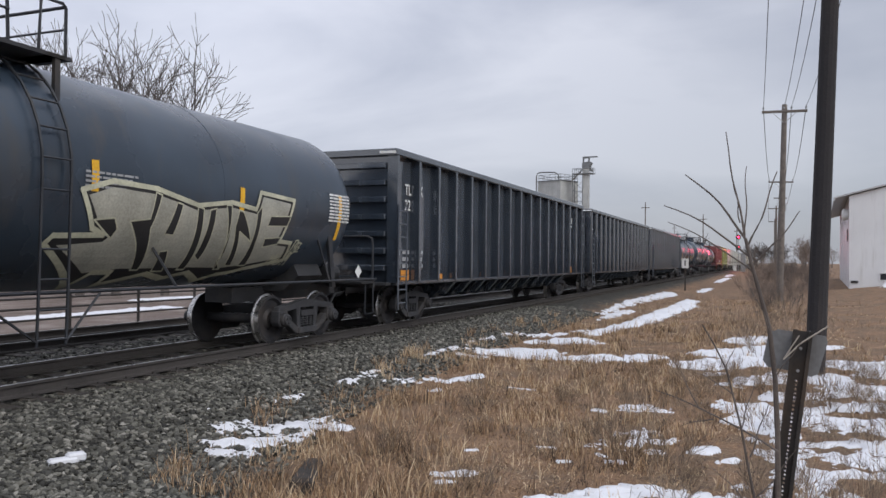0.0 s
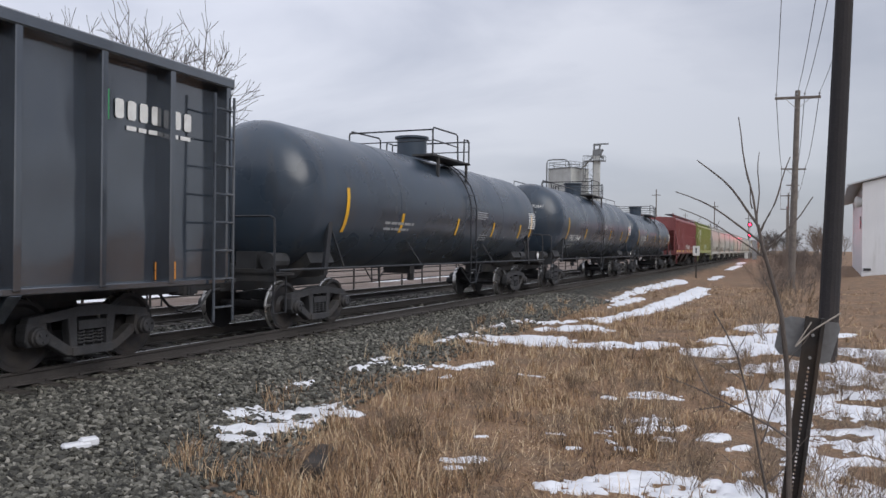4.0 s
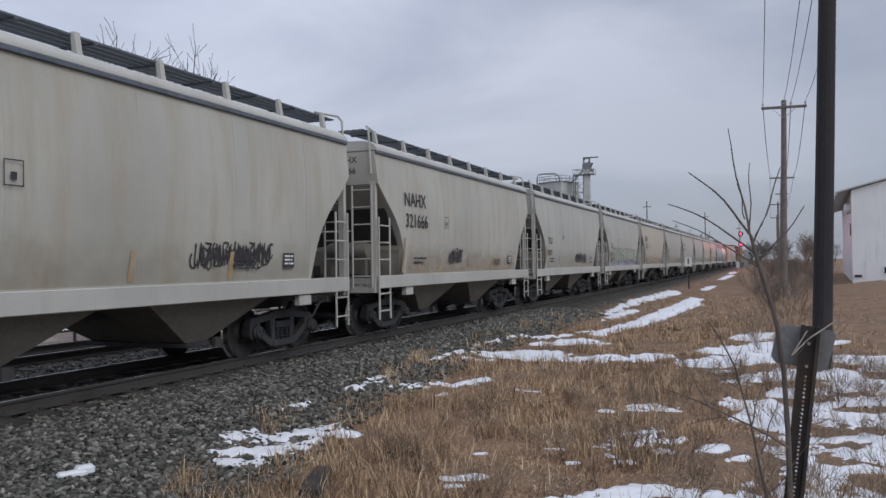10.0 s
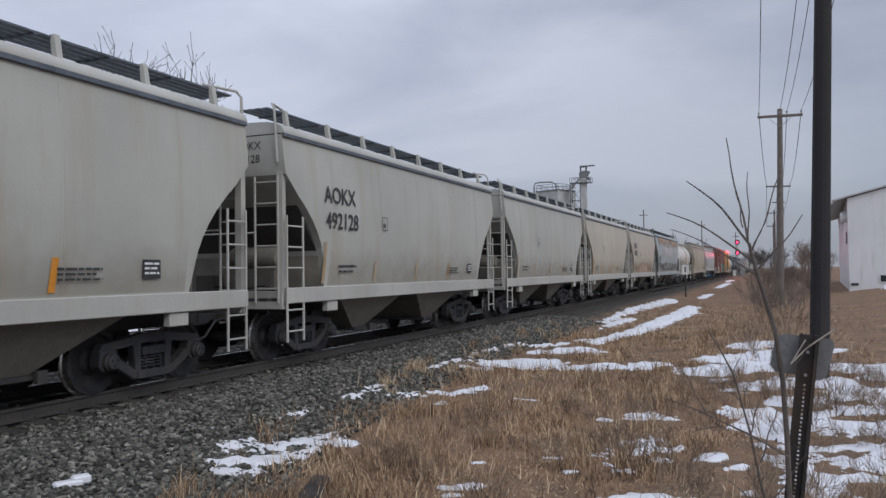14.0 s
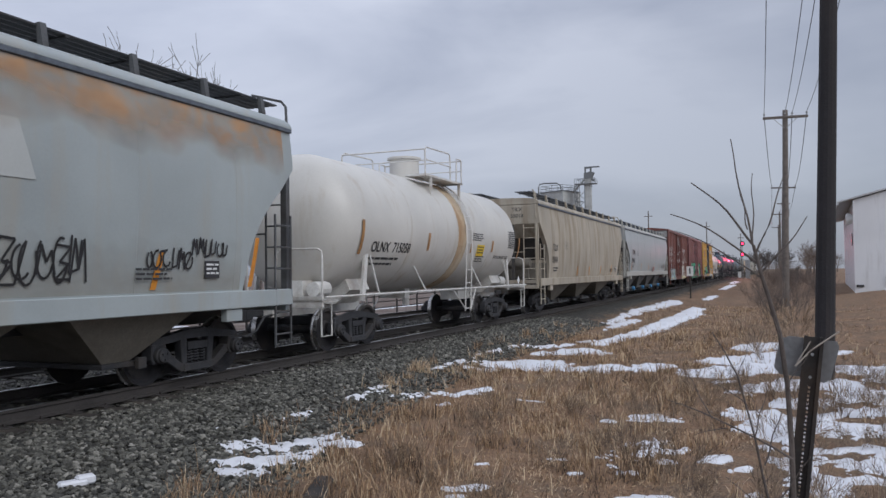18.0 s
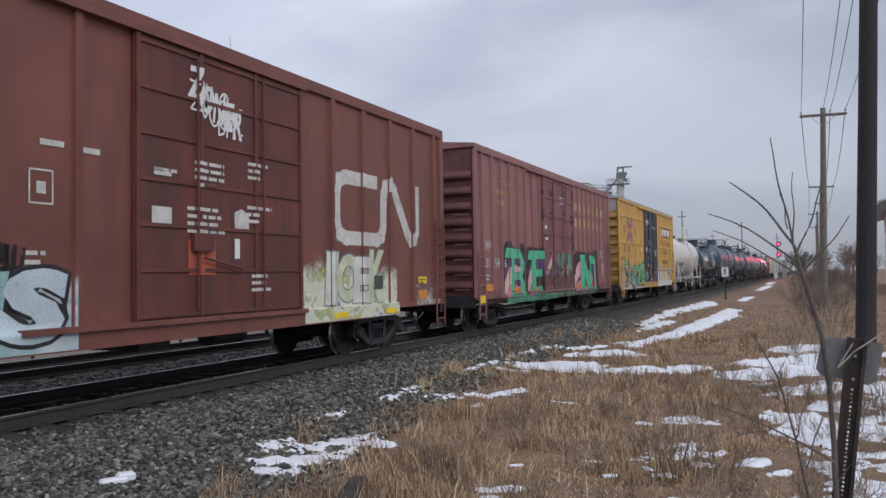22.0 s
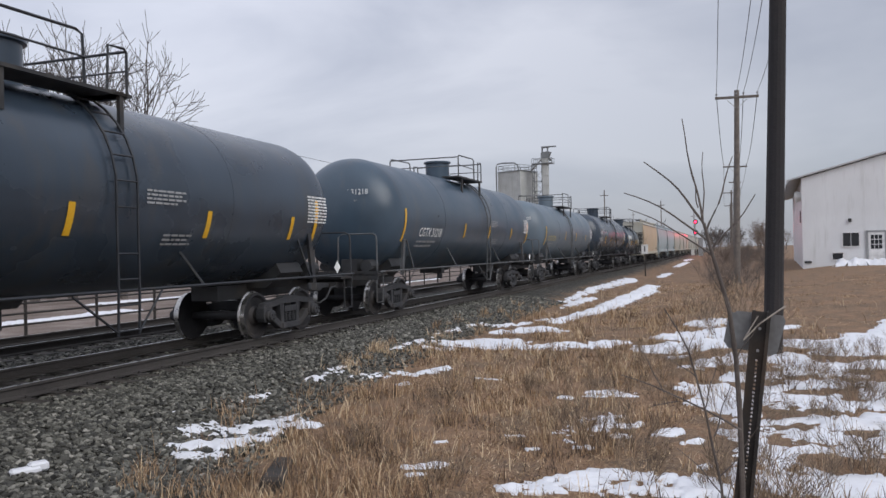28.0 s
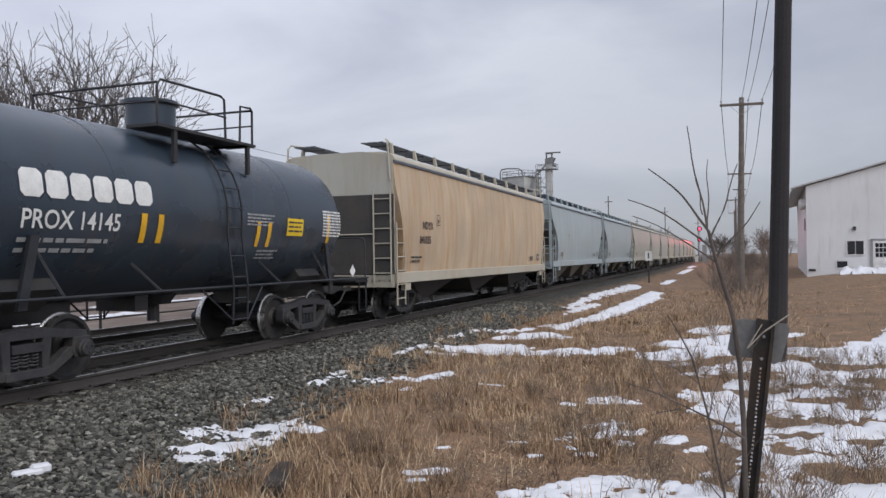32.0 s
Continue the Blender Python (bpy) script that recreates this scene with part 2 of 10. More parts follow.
def thing(name, label, category, m=None, group="", kind="", mesh=None, material=None):
    ob = part(name, mesh, material) if mesh else new(name)
    if m is not None:
        ob.matrix_basis = m
    return tagged(ob, label, category, group, kind)


def letters(body, size, bold=0.0):
    """The built-in font as a flat mesh in x and y, its lower left corner at 0, 0."""
    key = ("letters", body, size, bold)
    if key not in MESHES:
        cu = bpy.data.curves.new("lettering", "FONT")
        cu.body, cu.size, cu.offset, cu.resolution_u = body, size, bold * size, 3
        ob = new("lettering", cu)
        dg = bpy.context.evaluated_depsgraph_get()
        me = bpy.data.meshes.new_from_object(ob.evaluated_get(dg))
        bpy.data.objects.remove(ob)
        bpy.data.curves.remove(cu)
        MESHES[key] = me
    return MESHES[key]


def bars(widths, heights, gap, seed=0):
    """Rows of short bars for writing too small to read: widths of the rows, bar height, gap between rows."""
    rnd = random.Random(seed)
    out = []
    v = 0.0
    for w in widths:
        u = 0.0
        while u < w:
            d = min(w - u, rnd.uniform(2.0, 6.0) * heights)
            out.append((u, u + d, v - heights, v))
            u += d + heights * 0.7
        v -= heights + gap
    return out


def flat_rects(rects):
    bm = bmesh.new()
    for u0, u1, v0, v1 in rects:
        bm.faces.new([bm.verts.new((u, v, 0)) for u, v in ((u0, v0), (u1, v0), (u1, v1), (u0, v1))])
    return bm


def flat_poly(polys):
    bm = bmesh.new()
    for poly in polys:
        f = bm.faces.new([bm.verts.new((u, v, 0)) for u, v in poly])
        f.normal_update()
        if f.normal.z < 0:
            f.normal_flip()
    bmesh.ops.triangulate(bm, faces=bm.faces)
    return bm


def decal(name, source, material, parent, where, label="", stretch=(1, 1)):
    """Lays a flat shape onto a surface; where maps (u, v) to a place. Tall shapes are cut so that they follow a curve."""
    if isinstance(source, bmesh.types.BMesh):
        bm = source
    else:
        bm = bmesh.new()
        bm.from_mesh(source)
    for v in bm.verts:
        v.co.x *= stretch[0]
        v.co.y *= stretch[1]
    if where.curved and bm.verts:
        lo, hi = min(v.co.y for v in bm.verts), max(v.co.y for v in bm.verts)
        k = math.floor(lo / 0.09) * 0.09
        while k < hi:
            bmesh.ops.bisect_plane(bm, geom=list(bm.verts) + list(bm.edges) + list(bm.faces), plane_co=(0, k, 0), plane_no=(0, 1, 0))
            k += 0.09
    if where.relief:
        bmesh.ops.triangulate(bm, faces=bm.faces)
        for cuts, k in ((where.cuts_u, 0), (where.cuts_v, 1)):
            lo, hi = min(v.co[k] for v in bm.verts), max(v.co[k] for v in bm.verts)
            for c in cuts:
                if lo < c < hi:
                    bmesh.ops.bisect_plane(bm, geom=list(bm.verts) + list(bm.edges) + list(bm.faces), plane_co=(c, 0, 0) if k == 0 else (0, c, 0), plane_no=(1, 0, 0) if k == 0 else (0, 1, 0))
    for v in bm.verts:
        v.co = where(v.co.x, v.co.y)
    me = bpy.data.meshes.new(name)
    bm.normal_update()
    bm.to_mesh(me)
    bm.free()
    return part(name, me, material, parent, label)


class OnSide:
    """The flat near side of a car: u runs along +y, v up; the outward face looks to +x."""
    curved = False
    relief = False

    def __init__(self, x, y, z, lift=0.004):
        self.o, self.lift = (x, y, z), lift

    def __call__(self, u, v):
        return Vector((self.o[0] + self.lift, self.o[1] + u, self.o[2] + v))


class OnRibbed:
    """The near side of a car with posts, rails and a door: paint follows every step of them. u is y along the car, v the height above the rails."""
    curved, relief = False, True

    def __init__(self, x, uprights, levels, lift=0.006):
        self.x, self.uprights, self.levels, self.lift = x, uprights, levels, lift
        self.cuts_u = sorted({round(c, 4) for a, b, h in uprights for c in (a - 0.014, a, b, b + 0.014)})
        self.cuts_v = sorted({round(c, 4) for a, b, h in levels for c in (a - 0.014, a, b, b + 0.014)})

    def at(self, lift):
        return OnRibbed(self.x, self.uprights, self.levels, lift)

    def __call__(self, u, v):
        h = 0.0
        for rows, c in ((self.uprights, u), (self.levels, v)):
            for a, b, top in rows:
                h = max(h, top * max(0.0, min(1.0, (c - a) / 0.014 + 1, (b - c) / 0.014 + 1)))
        return Vector((self.x + h + self.lift, u, v))


class OnHip:
    """The slanted near sheet of a hopper car's discharge bays."""
    curved, relief = False, False

    def __init__(self, y, z):
        self.y, self.z = y, z

    def __call__(self, u, v):
        z = self.z + v
        return Vector((1.5 - 0.51 * (1.5 - z) + 0.03, self.y + u, z))


class OnEnd:
    """The end of a car that leads: u runs along +x, v up."""
    curved = False
    relief = False

    def __init__(self, x, y, z, lift=0.004):
        self.o, self.lift = (x, y, z), lift

    def __call__(self, u, v):
        return Vector((self.o[0] + u, self.o[1] - self.lift, self.o[2] + v))


class OnBow:
    """The bowed near sheet of a covered hopper car: u is y along the car, v the height."""
    curved, relief = True, False

    def __init__(self, base, eave, bulge=0.10, lift=0.012):
        self.base, self.eave, self.bulge, self.lift = base, eave, bulge, lift

    def at(self, lift):
        return OnBow(self.base, self.eave, self.bulge, lift)

    def __call__(self, u, v):
        t = max(0, min(1, (v - self.base) / (self.eave - self.base)))
        return Vector((1.56 + self.bulge * 4 * t * (1 - t) + self.lift, u, v))


class OnFlank:
    """The near flank of a tank: u along +y, v the height above the rails."""
    curved = True
    relief = False

    def __init__(self, r, zc, lift=0.012):
        self.r, self.zc, self.lift = r, zc, lift

    def __call__(self, u, v):
        a = math.asin(max(-0.999, min(0.999, (v - self.zc) / self.r)))
        return Vector(((self.r + self.lift) * math.cos(a), u, self.zc + (self.r + self.lift) * math.sin(a)))


class OnTank:
    """The near flank of a tank: u along +y, v round the shell, from height z."""
    curved = True
    relief = False

    def __init__(self, r, zc, y, z, lift=0.012):
        self.r, self.zc, self.y, self.lift = r, zc, y, lift
        self.a0 = math.asin(max(-1, min(1, (z - zc) / r)))

    def __call__(self, u, v):
        a = self.a0 + v / self.r
        return Vector(((self.r + self.lift) * math.cos(a), self.y + u, self.zc + (self.r + self.lift) * math.sin(a)))


# ---- the plan: the line runs along y; the near track's centre and its rail tops ----
TRACK_X, TRACK2_X, RAIL_Z, GAUGE = -9.352, -13.42, 0.13, 1.505


def step(a, b, v):
    k = max(0.0, min(1.0, (v - a) / (b - a)))
    return k * k * (3 - 2 * k)


def bend(y):
    """The line runs straight past the camera and then swings a little to the right."""
    u = (y - 17) / 2
    return 0.0165 * (u + math.sqrt(u * u + 30))


def bend_turn(y):
    u = (y - 17) / 2
    return math.degrees(math.atan(0.00825 * (1 + u / math.sqrt(u * u + 30))))


def gravel_edge(y):
    return bend(y) - 6.25 + 1.9 * math.exp(-max(-2.0, y - 5) / 4.5)


def ground_z(x, y):
    far = x
    x = x - bend(y)
    e = max(-5.2, gravel_edge(y) - bend(y))
    z = -0.065 - 0.28 * step(-7.05, e, x)
    z += 0.66 * step(2, 9, far) * step(18, 58, y)
    z -= 0.22 * step(-15.6, -17.5, x) if x < -15.6 else 0
    if x > -5 or x < -16:
        z += 0.05 * noise.noise((x * 0.55, y * 0.4, 3.0)) + 0.02 * noise.noise((x * 2.1, y * 2.1, 9.0))
    return z


def spread(near, far, fine, grow):
    out, v, d = [], near, fine
    while v < far:
        out.append(v)
        v += d
        d *= grow
    return out + [far]


def ground_material():
    m = bpy.data.materials.new("ballast_and_winter_grass")
    m.use_nodes = True
    n, l = m.node_tree.nodes, m.node_tree.links
    b = n["Principled BSDF"]
    b.inputs["Specular IOR Level"].default_value = 0.25
    tc = n.new("ShaderNodeTexCoord")
    sep = n.new("ShaderNodeSeparateXYZ")
    l.new(tc.outputs["Object"], sep.inputs["Vector"])

    def noise_tex(s, detail=5.0, rough=0.55):
        t = n.new("ShaderNodeTexNoise")
        t.inputs["Scale"].default_value, t.inputs["Detail"].default_value, t.inputs["Roughness"].default_value = s, detail, rough
        l.new(tc.outputs["Object"], t.inputs["Vector"])
        return t

    def math_node(op, a, c):
        k = n.new("ShaderNodeMath")
        k.operation = op
        for i, v in enumerate((a, c)):
            if isinstance(v, (int, float)):
                k.inputs[i].default_value = v
            else:
                l.new(v, k.inputs[i])
        return k.outputs[0]

    def mix(f, a, c):
        k = n.new("ShaderNodeMix")
        k.data_type = "RGBA"
        l.new(f, k.inputs["Factor"])
        l.new(a, k.inputs["A"])
        l.new(c, k.inputs["B"])
        return k.outputs["Result"]

    # stones, with the shade in the gaps between them multiplied into the colour
    vor = n.new("ShaderNodeTexVoronoi")
    vor.inputs["Scale"].default_value = 19.0
    l.new(tc.outputs["Object"], vor.inputs["Vector"])
    vsep = n.new("ShaderNodeSeparateColor")
    l.new(vor.outputs["Color"], vsep.inputs["Color"])
    stone = ramp_node(n, [(0.0, (0.026, 0.025, 0.022)), (0.45, (0.064, 0.061, 0.052)), (0.8, (0.12, 0.115, 0.098)), (1.0, (0.23, 0.218, 0.19))])
    l.new(vsep.outputs["Red"], stone.inputs["Fac"])
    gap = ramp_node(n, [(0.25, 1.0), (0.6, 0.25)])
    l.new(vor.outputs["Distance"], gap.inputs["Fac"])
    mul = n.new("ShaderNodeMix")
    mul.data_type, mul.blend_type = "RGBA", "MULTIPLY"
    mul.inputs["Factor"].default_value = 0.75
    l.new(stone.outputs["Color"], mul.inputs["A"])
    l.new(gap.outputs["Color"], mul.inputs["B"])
    # matted grass
    g1 = ramp_node(n, [(0.30, (0.060, 0.048, 0.038)), (0.44, (0.15, 0.105, 0.072)), (0.55, (0.25, 0.145, 0.085)), (0.7, (0.34, 0.235, 0.15))])
    l.new(noise_tex(1.3, 8.0, 0.7).outputs["Fac"], g1.inputs["Fac"])
    g2 = ramp_node(n, [(0.36, (0.045, 0.034, 0.027)), (0.5, (0.19, 0.125, 0.08)), (0.66, (0.46, 0.32, 0.20))])
    l.new(noise_tex(24.0, 8.0, 0.8).outputs["Fac"], g2.inputs["Fac"])
    half = n.new("ShaderNodeValue")
    half.outputs[0].default_value = 0.5
    grass = mix(half.outputs[0], g1.outputs["Color"], g2.outputs["Color"])
    # bare earth and road dirt beyond the tracks
    d1 = ramp_node(n, [(0.3, (0.11, 0.085, 0.072)), (0.55, (0.19, 0.15, 0.128)), (0.75, (0.30, 0.265, 0.24))])
    l.new(noise_tex(0.6, 7.0).outputs["Fac"], d1.inputs["Fac"])
    # the line's gentle bend
    un = math_node("MULTIPLY", math_node("SUBTRACT", sep.outputs["Y"], 17.0), 0.5)
    bent = math_node("MULTIPLY", math_node("ADD", un, math_node("SQRT", math_node("ADD", math_node("MULTIPLY", un, un), 30.0), 0.0)), 0.0165)
    xs = math_node("SUBTRACT", sep.outputs["X"], bent)
    # where the gravel ends: nearer the camera the shoulder is wider
    ey = math_node("POWER", 2.7183, math_node("DIVIDE", math_node("SUBTRACT", 5.0, math_node("MAXIMUM", sep.outputs["Y"], 3.0)), 4.5))
    edge = math_node("ADD", math_node("MULTIPLY", ey, 1.9), -6.25)
    wob = math_node("MULTIPLY", math_node("SUBTRACT", noise_tex(1.1, 6.0, 0.65).outputs["Fac"], 0.5), 2.6)
    side = math_node("ADD", math_node("SUBTRACT", xs, edge), wob)
    fr = n.new("ShaderNodeMapRange")
    fr.inputs["From Min"].default_value, fr.inputs["From Max"].default_value = -0.45, 0.45
    l.new(side, fr.inputs["Value"])
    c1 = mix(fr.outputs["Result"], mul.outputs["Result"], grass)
    fl = n.new("ShaderNodeMapRange")
    fl.inputs["From Min"].default_value, fl.inputs["From Max"].default_value = -16.0, -16.6
    l.new(math_node("ADD", xs, math_node("MULTIPLY", wob, 0.4)), fl.inputs["Value"])
    c2 = mix(fl.outputs["Result"], c1, d1.outputs["Color"])
    l.new(c2, b.inputs["Base Color"])
    b.inputs["Roughness"].default_value = 0.9
    h = math_node("ADD", math_node("MULTIPLY", vor.outputs["Distance"], -1.0), math_node("MULTIPLY", noise_tex(60.0).outputs["Fac"], 0.4))
    bp = n.new("ShaderNodeBump")
    bp.inputs["Strength"].default_value, bp.inputs["Distance"].default_value = 0.8, 0.03
    l.new(h, bp.inputs["Height"])
    l.new(bp.outputs["Normal"], b.inputs["Normal"])
    return m


def build_ground():
    right = spread(-7.2, 3000, 0.3, 1.06)
    left = [-14.44 - v for v in spread(-7.2, 3000, 0.5, 1.15)]
    xs = sorted(set([round(v, 3) for v in left + [-14, -12, -10.5, -9.3, -8.2] + right]))
    ys = sorted(set([round(v, 3) for v in [3 - v for v in spread(0, 3000, 1.0, 1.2)][1:] + [3 + v for v in spread(0, 3000, 0.35, 1.035)]]))
    verts = [(x, y, ground_z(x, y)) for y in ys for x in xs]
    w = len(xs)
    faces = [(j * w + i, j * w + i + 1, (j + 1) * w + i + 1, (j + 1) * w + i) for j in range(len(ys) - 1) for i in range(w - 1)]
    me = bpy.data.meshes.new("ground")
    me.from_pydata(verts, [], faces)
    me.shade_smooth()
    me.materials.append(ground_material())
    tagged(new("ground", me), "gravel track bed that gives way to matted tan winter grass", "ground", kind="structure")


build_ground()

# ---- the two tracks ----
RAIL_OUT = [(-0.07, 0), (0.07, 0), (0.07, 0.018), (0.012, 0.04), (0.01, 0.125), (0.036, 0.138), (0.036, 0.17), (0.028, 0.172), (-0.028, 0.172), (-0.036, 0.17), (-0.036, 0.138), (-0.01, 0.125), (-0.012, 0.04), (-0.07, 0.018)]


def rail_mesh(length0, length1):
    bm = bmesh.new()
    ys = [length0, -40, 0, 5, 10, 14, 18, 22, 26, 31, 37, 45, 60, 90, 140, length1]
    rings = [[bm.verts.new((u + bend(y), y, v - 0.172)) for u, v in RAIL_OUT] for y in ys]
    for A, B in zip(rings, rings[1:]):
        for k in range(len(RAIL_OUT)):
            j = (k + 1) % len(RAIL_OUT)
            f = bm.faces.new((A[k], A[j], B[j], B[k]))
            if 7 <= k <= 8:
                f.material_index = 1
    me = finish(bm, "rail")
    me.materials.append(RAIL_SIDE)
    me.materials.append(RAIL_TOP)
    return me


RAIL = rail_mesh(-640, 1300)
TIE_MESH = shape("tie", lambda bm: quad_box(bm, -1.3, 1.3, -0.115, 0.115, -0.17, 0.0), bevel=0.012)
PLATE = shape("tie_plate", lambda bm: (quad_box(bm, -0.19, 0.19, -0.09, 0.09, 0.0, 0.016), quad_box(bm, -0.115, -0.085, -0.06, -0.03, 0.016, 0.05), quad_box(bm, 0.085, 0.115, 0.03, 0.06, 0.016, 0.05)))


def build_track(x, label, near0, near1, far1, plates):
    z = RAIL_Z - 0.172
    track = thing("railway_track", label, "track", pose(x, 0, z), kind="structure", group="railway tracks")
    for s in (-1, 1):
        part("rail", RAIL, None, track, "worn steel rail with rusty sides", pose(s * GAUGE / 2, 0, 0.188))
    rnd = random.Random(int(-x * 10))
    y = near0
    joined = bmesh.new()
    while y < far1:
        a, dx, dz = rnd.uniform(-1.2, 1.2), rnd.uniform(-0.06, 0.06) + bend(y), rnd.uniform(-0.012, 0.004)
        if y < near1:
            part("tie", TIE_MESH, TIE, track, at=pose(dx, y, dz, 0, 0, a))
            if plates:
                part("tie_plate", PLATE, RAIL_SIDE, track, at=pose(GAUGE / 2 + bend(y), y, 0.001))
        else:
            quad_box(joined, dx - 1.3, dx + 1.3, y - 0.115, y + 0.115, dz - 0.15, dz)
        y += 0.53
    tagged(part("far_ties", joined, TIE, track, "far run of timber ties"), kind="stuff")


build_track(TRACK_X, "main railway track on dark timber ties in ballast", 2, 60, 260, True)
build_track(TRACK2_X, "second railway track on timber ties behind the train", 4, 45, 140, False)


# ---- loose ballast stones ----
def build_stones():
    rng = np.random.default_rng(5)
    bm = bmesh.new()
    bmesh.ops.create_icosphere(bm, subdivisions=1, radius=1.0)
    base = np.array([v.co[:] for v in bm.verts])
    faces = np.array([[v.index for v in f.verts] for f in bm.faces])
    bm.free()
    keep = []
    for i in range(90000):
        y = 4.2 + 26 * rng.random() ** 1.9
        e = gravel_edge(y) - bend(y)
        x = rng.uniform(-15.4, e + 0.7) if rng.random() < 0.35 else rng.uniform(-8.4, e + 0.6)
        if x > e and rng.random() < (x - e) / 0.7:
            continue
        if abs(abs(x - TRACK_X) - GAUGE / 2) < 0.10 or abs(abs(x - TRACK2_X) - GAUGE / 2) < 0.10:
            continue
        if abs(x - TRACK_X) < 1.32 or abs(x - TRACK2_X) < 1.32:
            ph = (y - (2 if abs(x - TRACK_X) < 1.4 else 4)) % 0.53
            if ph < 0.15 or ph > 0.38:
                continue
        keep.append((x + bend(y), y))
        if len(keep) >= 38000:
            break
    P = np.array(keep)
    k = len(P)
    size = rng.uniform(0.018, 0.040, k) * (1 + 0.02 * (P[:, 1] - 5))
    sc = np.stack([size * rng.uniform(0.8, 1.5, k), size * rng.uniform(0.7, 1.2, k), size * rng.uniform(0.5, 0.9, k)], 1)
    ang = rng.uniform(0, 2 * np.pi, k)
    zz = np.array([ground_z(x, y) for x, y in keep])
    V = base[None] * rng.uniform(0.6, 1.25, (k, len(base), 1)) * sc[:, None]
    c, s = np.cos(ang)[:, None], np.sin(ang)[:, None]
    tilt = rng.uniform(-0.7, 0.7, k)[:, None]
    X, Y, Z = V[..., 0], V[..., 1], V[..., 2]
    X, Z = X * np.cos(tilt) - Z * np.sin(tilt), X * np.sin(tilt) + Z * np.cos(tilt)
    V = np.stack([X * c - Y * s + P[:, 0:1], X * s + Y * c + P[:, 1:2], Z + zz[:, None] + (size * 0.35)[:, None]], 2).reshape(-1, 3)
    F = (faces[None] + (np.arange(k) * len(base))[:, None, None]).reshape(-1, 3)
    me = bpy.data.meshes.new("ballast_stones")
    me.from_pydata(V.tolist(), [], F.tolist())
    m = bpy.data.materials.new("crushed_granite")
    m.use_nodes = True
    n, l = m.node_tree.nodes, m.node_tree.links
    geo = n.new("ShaderNodeNewGeometry")
    r = ramp_node(n, [(0.0, (0.020, 0.0195, 0.017)), (0.35, (0.054, 0.052, 0.044)), (0.7, (0.112, 0.109, 0.092)), (0.92, (0.18, 0.173, 0.148)), (1.0, (0.29, 0.275, 0.24))])
    l.new(geo.outputs["Random Per Island"], r.inputs["Fac"])
    nz = n.new("ShaderNodeTexNoise")
    nz.inputs["Scale"].default_value = 55.0
    tc = n.new("ShaderNodeTexCoord")
    l.new(tc.outputs["Object"], nz.inputs["Vector"])
    mx = n.new("ShaderNodeMix")
    mx.data_type, mx.blend_type = "RGBA", "OVERLAY"
    mx.inputs["Factor"].default_value = 0.45
    l.new(r.outputs["Color"], mx.inputs["A"])
    l.new(nz.outputs["Fac"], mx.inputs["B"])
    l.new(mx.outputs["Result"], n["Principled BSDF"].inputs["Base Color"])
    n["Principled BSDF"].inputs["Roughness"].default_value = 0.85
    me.materials.append(m)
    tagged(new("ballast_stones", me), "loose crushed grey ballast stones on the track shoulder", "gravel", kind="stuff")


build_stones()

# ---- old snow ----
SNOW = mat("old_wet_snow", (0.70, 0.71, 0.745), 0.5, 0.0, 0.08, 2.5, 0.5, 9.0, dirt=(0.52, 0.48, 0.43), dirt_amount=0.2, spec=0.3, grain=0.12)


SNOWS = []


def snow_field(x, y, runs, seed, worn):
    """How deep a place lies inside a patch made of tapering runs (x, y, half width, x, y, half width); below 0 it is bare."""
    best = -9.0
    for x0, y0, r0, x1, y1, r1 in runs:
        dx, dy = x1 - x0, y1 - y0
        t = max(0.0, min(1.0, ((x - x0) * dx + (y - y0) * dy) / (dx * dx + dy * dy + 1e-9)))
        r = r0 + (r1 - r0) * t
        best = max(best, (r - math.hypot(x - x0 - dx * t, y - y0 - dy * t)) / min(r, 0.3))
    if best < -1.3:
        return best
    k = 1.0 if y < 24 else 0.5
    return best + 0.6 * noise.noise((x * 1.5 * k, y * 1.3 * k, seed)) + 0.8 * noise.noise((x * 3.2 * k, y * 3.0 * k, seed + 3)) + 0.75 * noise.noise((x * 6.5 * k, y * 8 * k, seed + 5)) + 0.5 * noise.noise((x * 15, y * 18, seed + 9)) - worn


def on_snow(x, y):
    for (x0, x1, y0, y1), runs, seed, worn in SNOWS:
        if x0 < x < x1 and y0 < y < y1 and snow_field(x, y, runs, seed, worn) > 0:
            return True
    return False


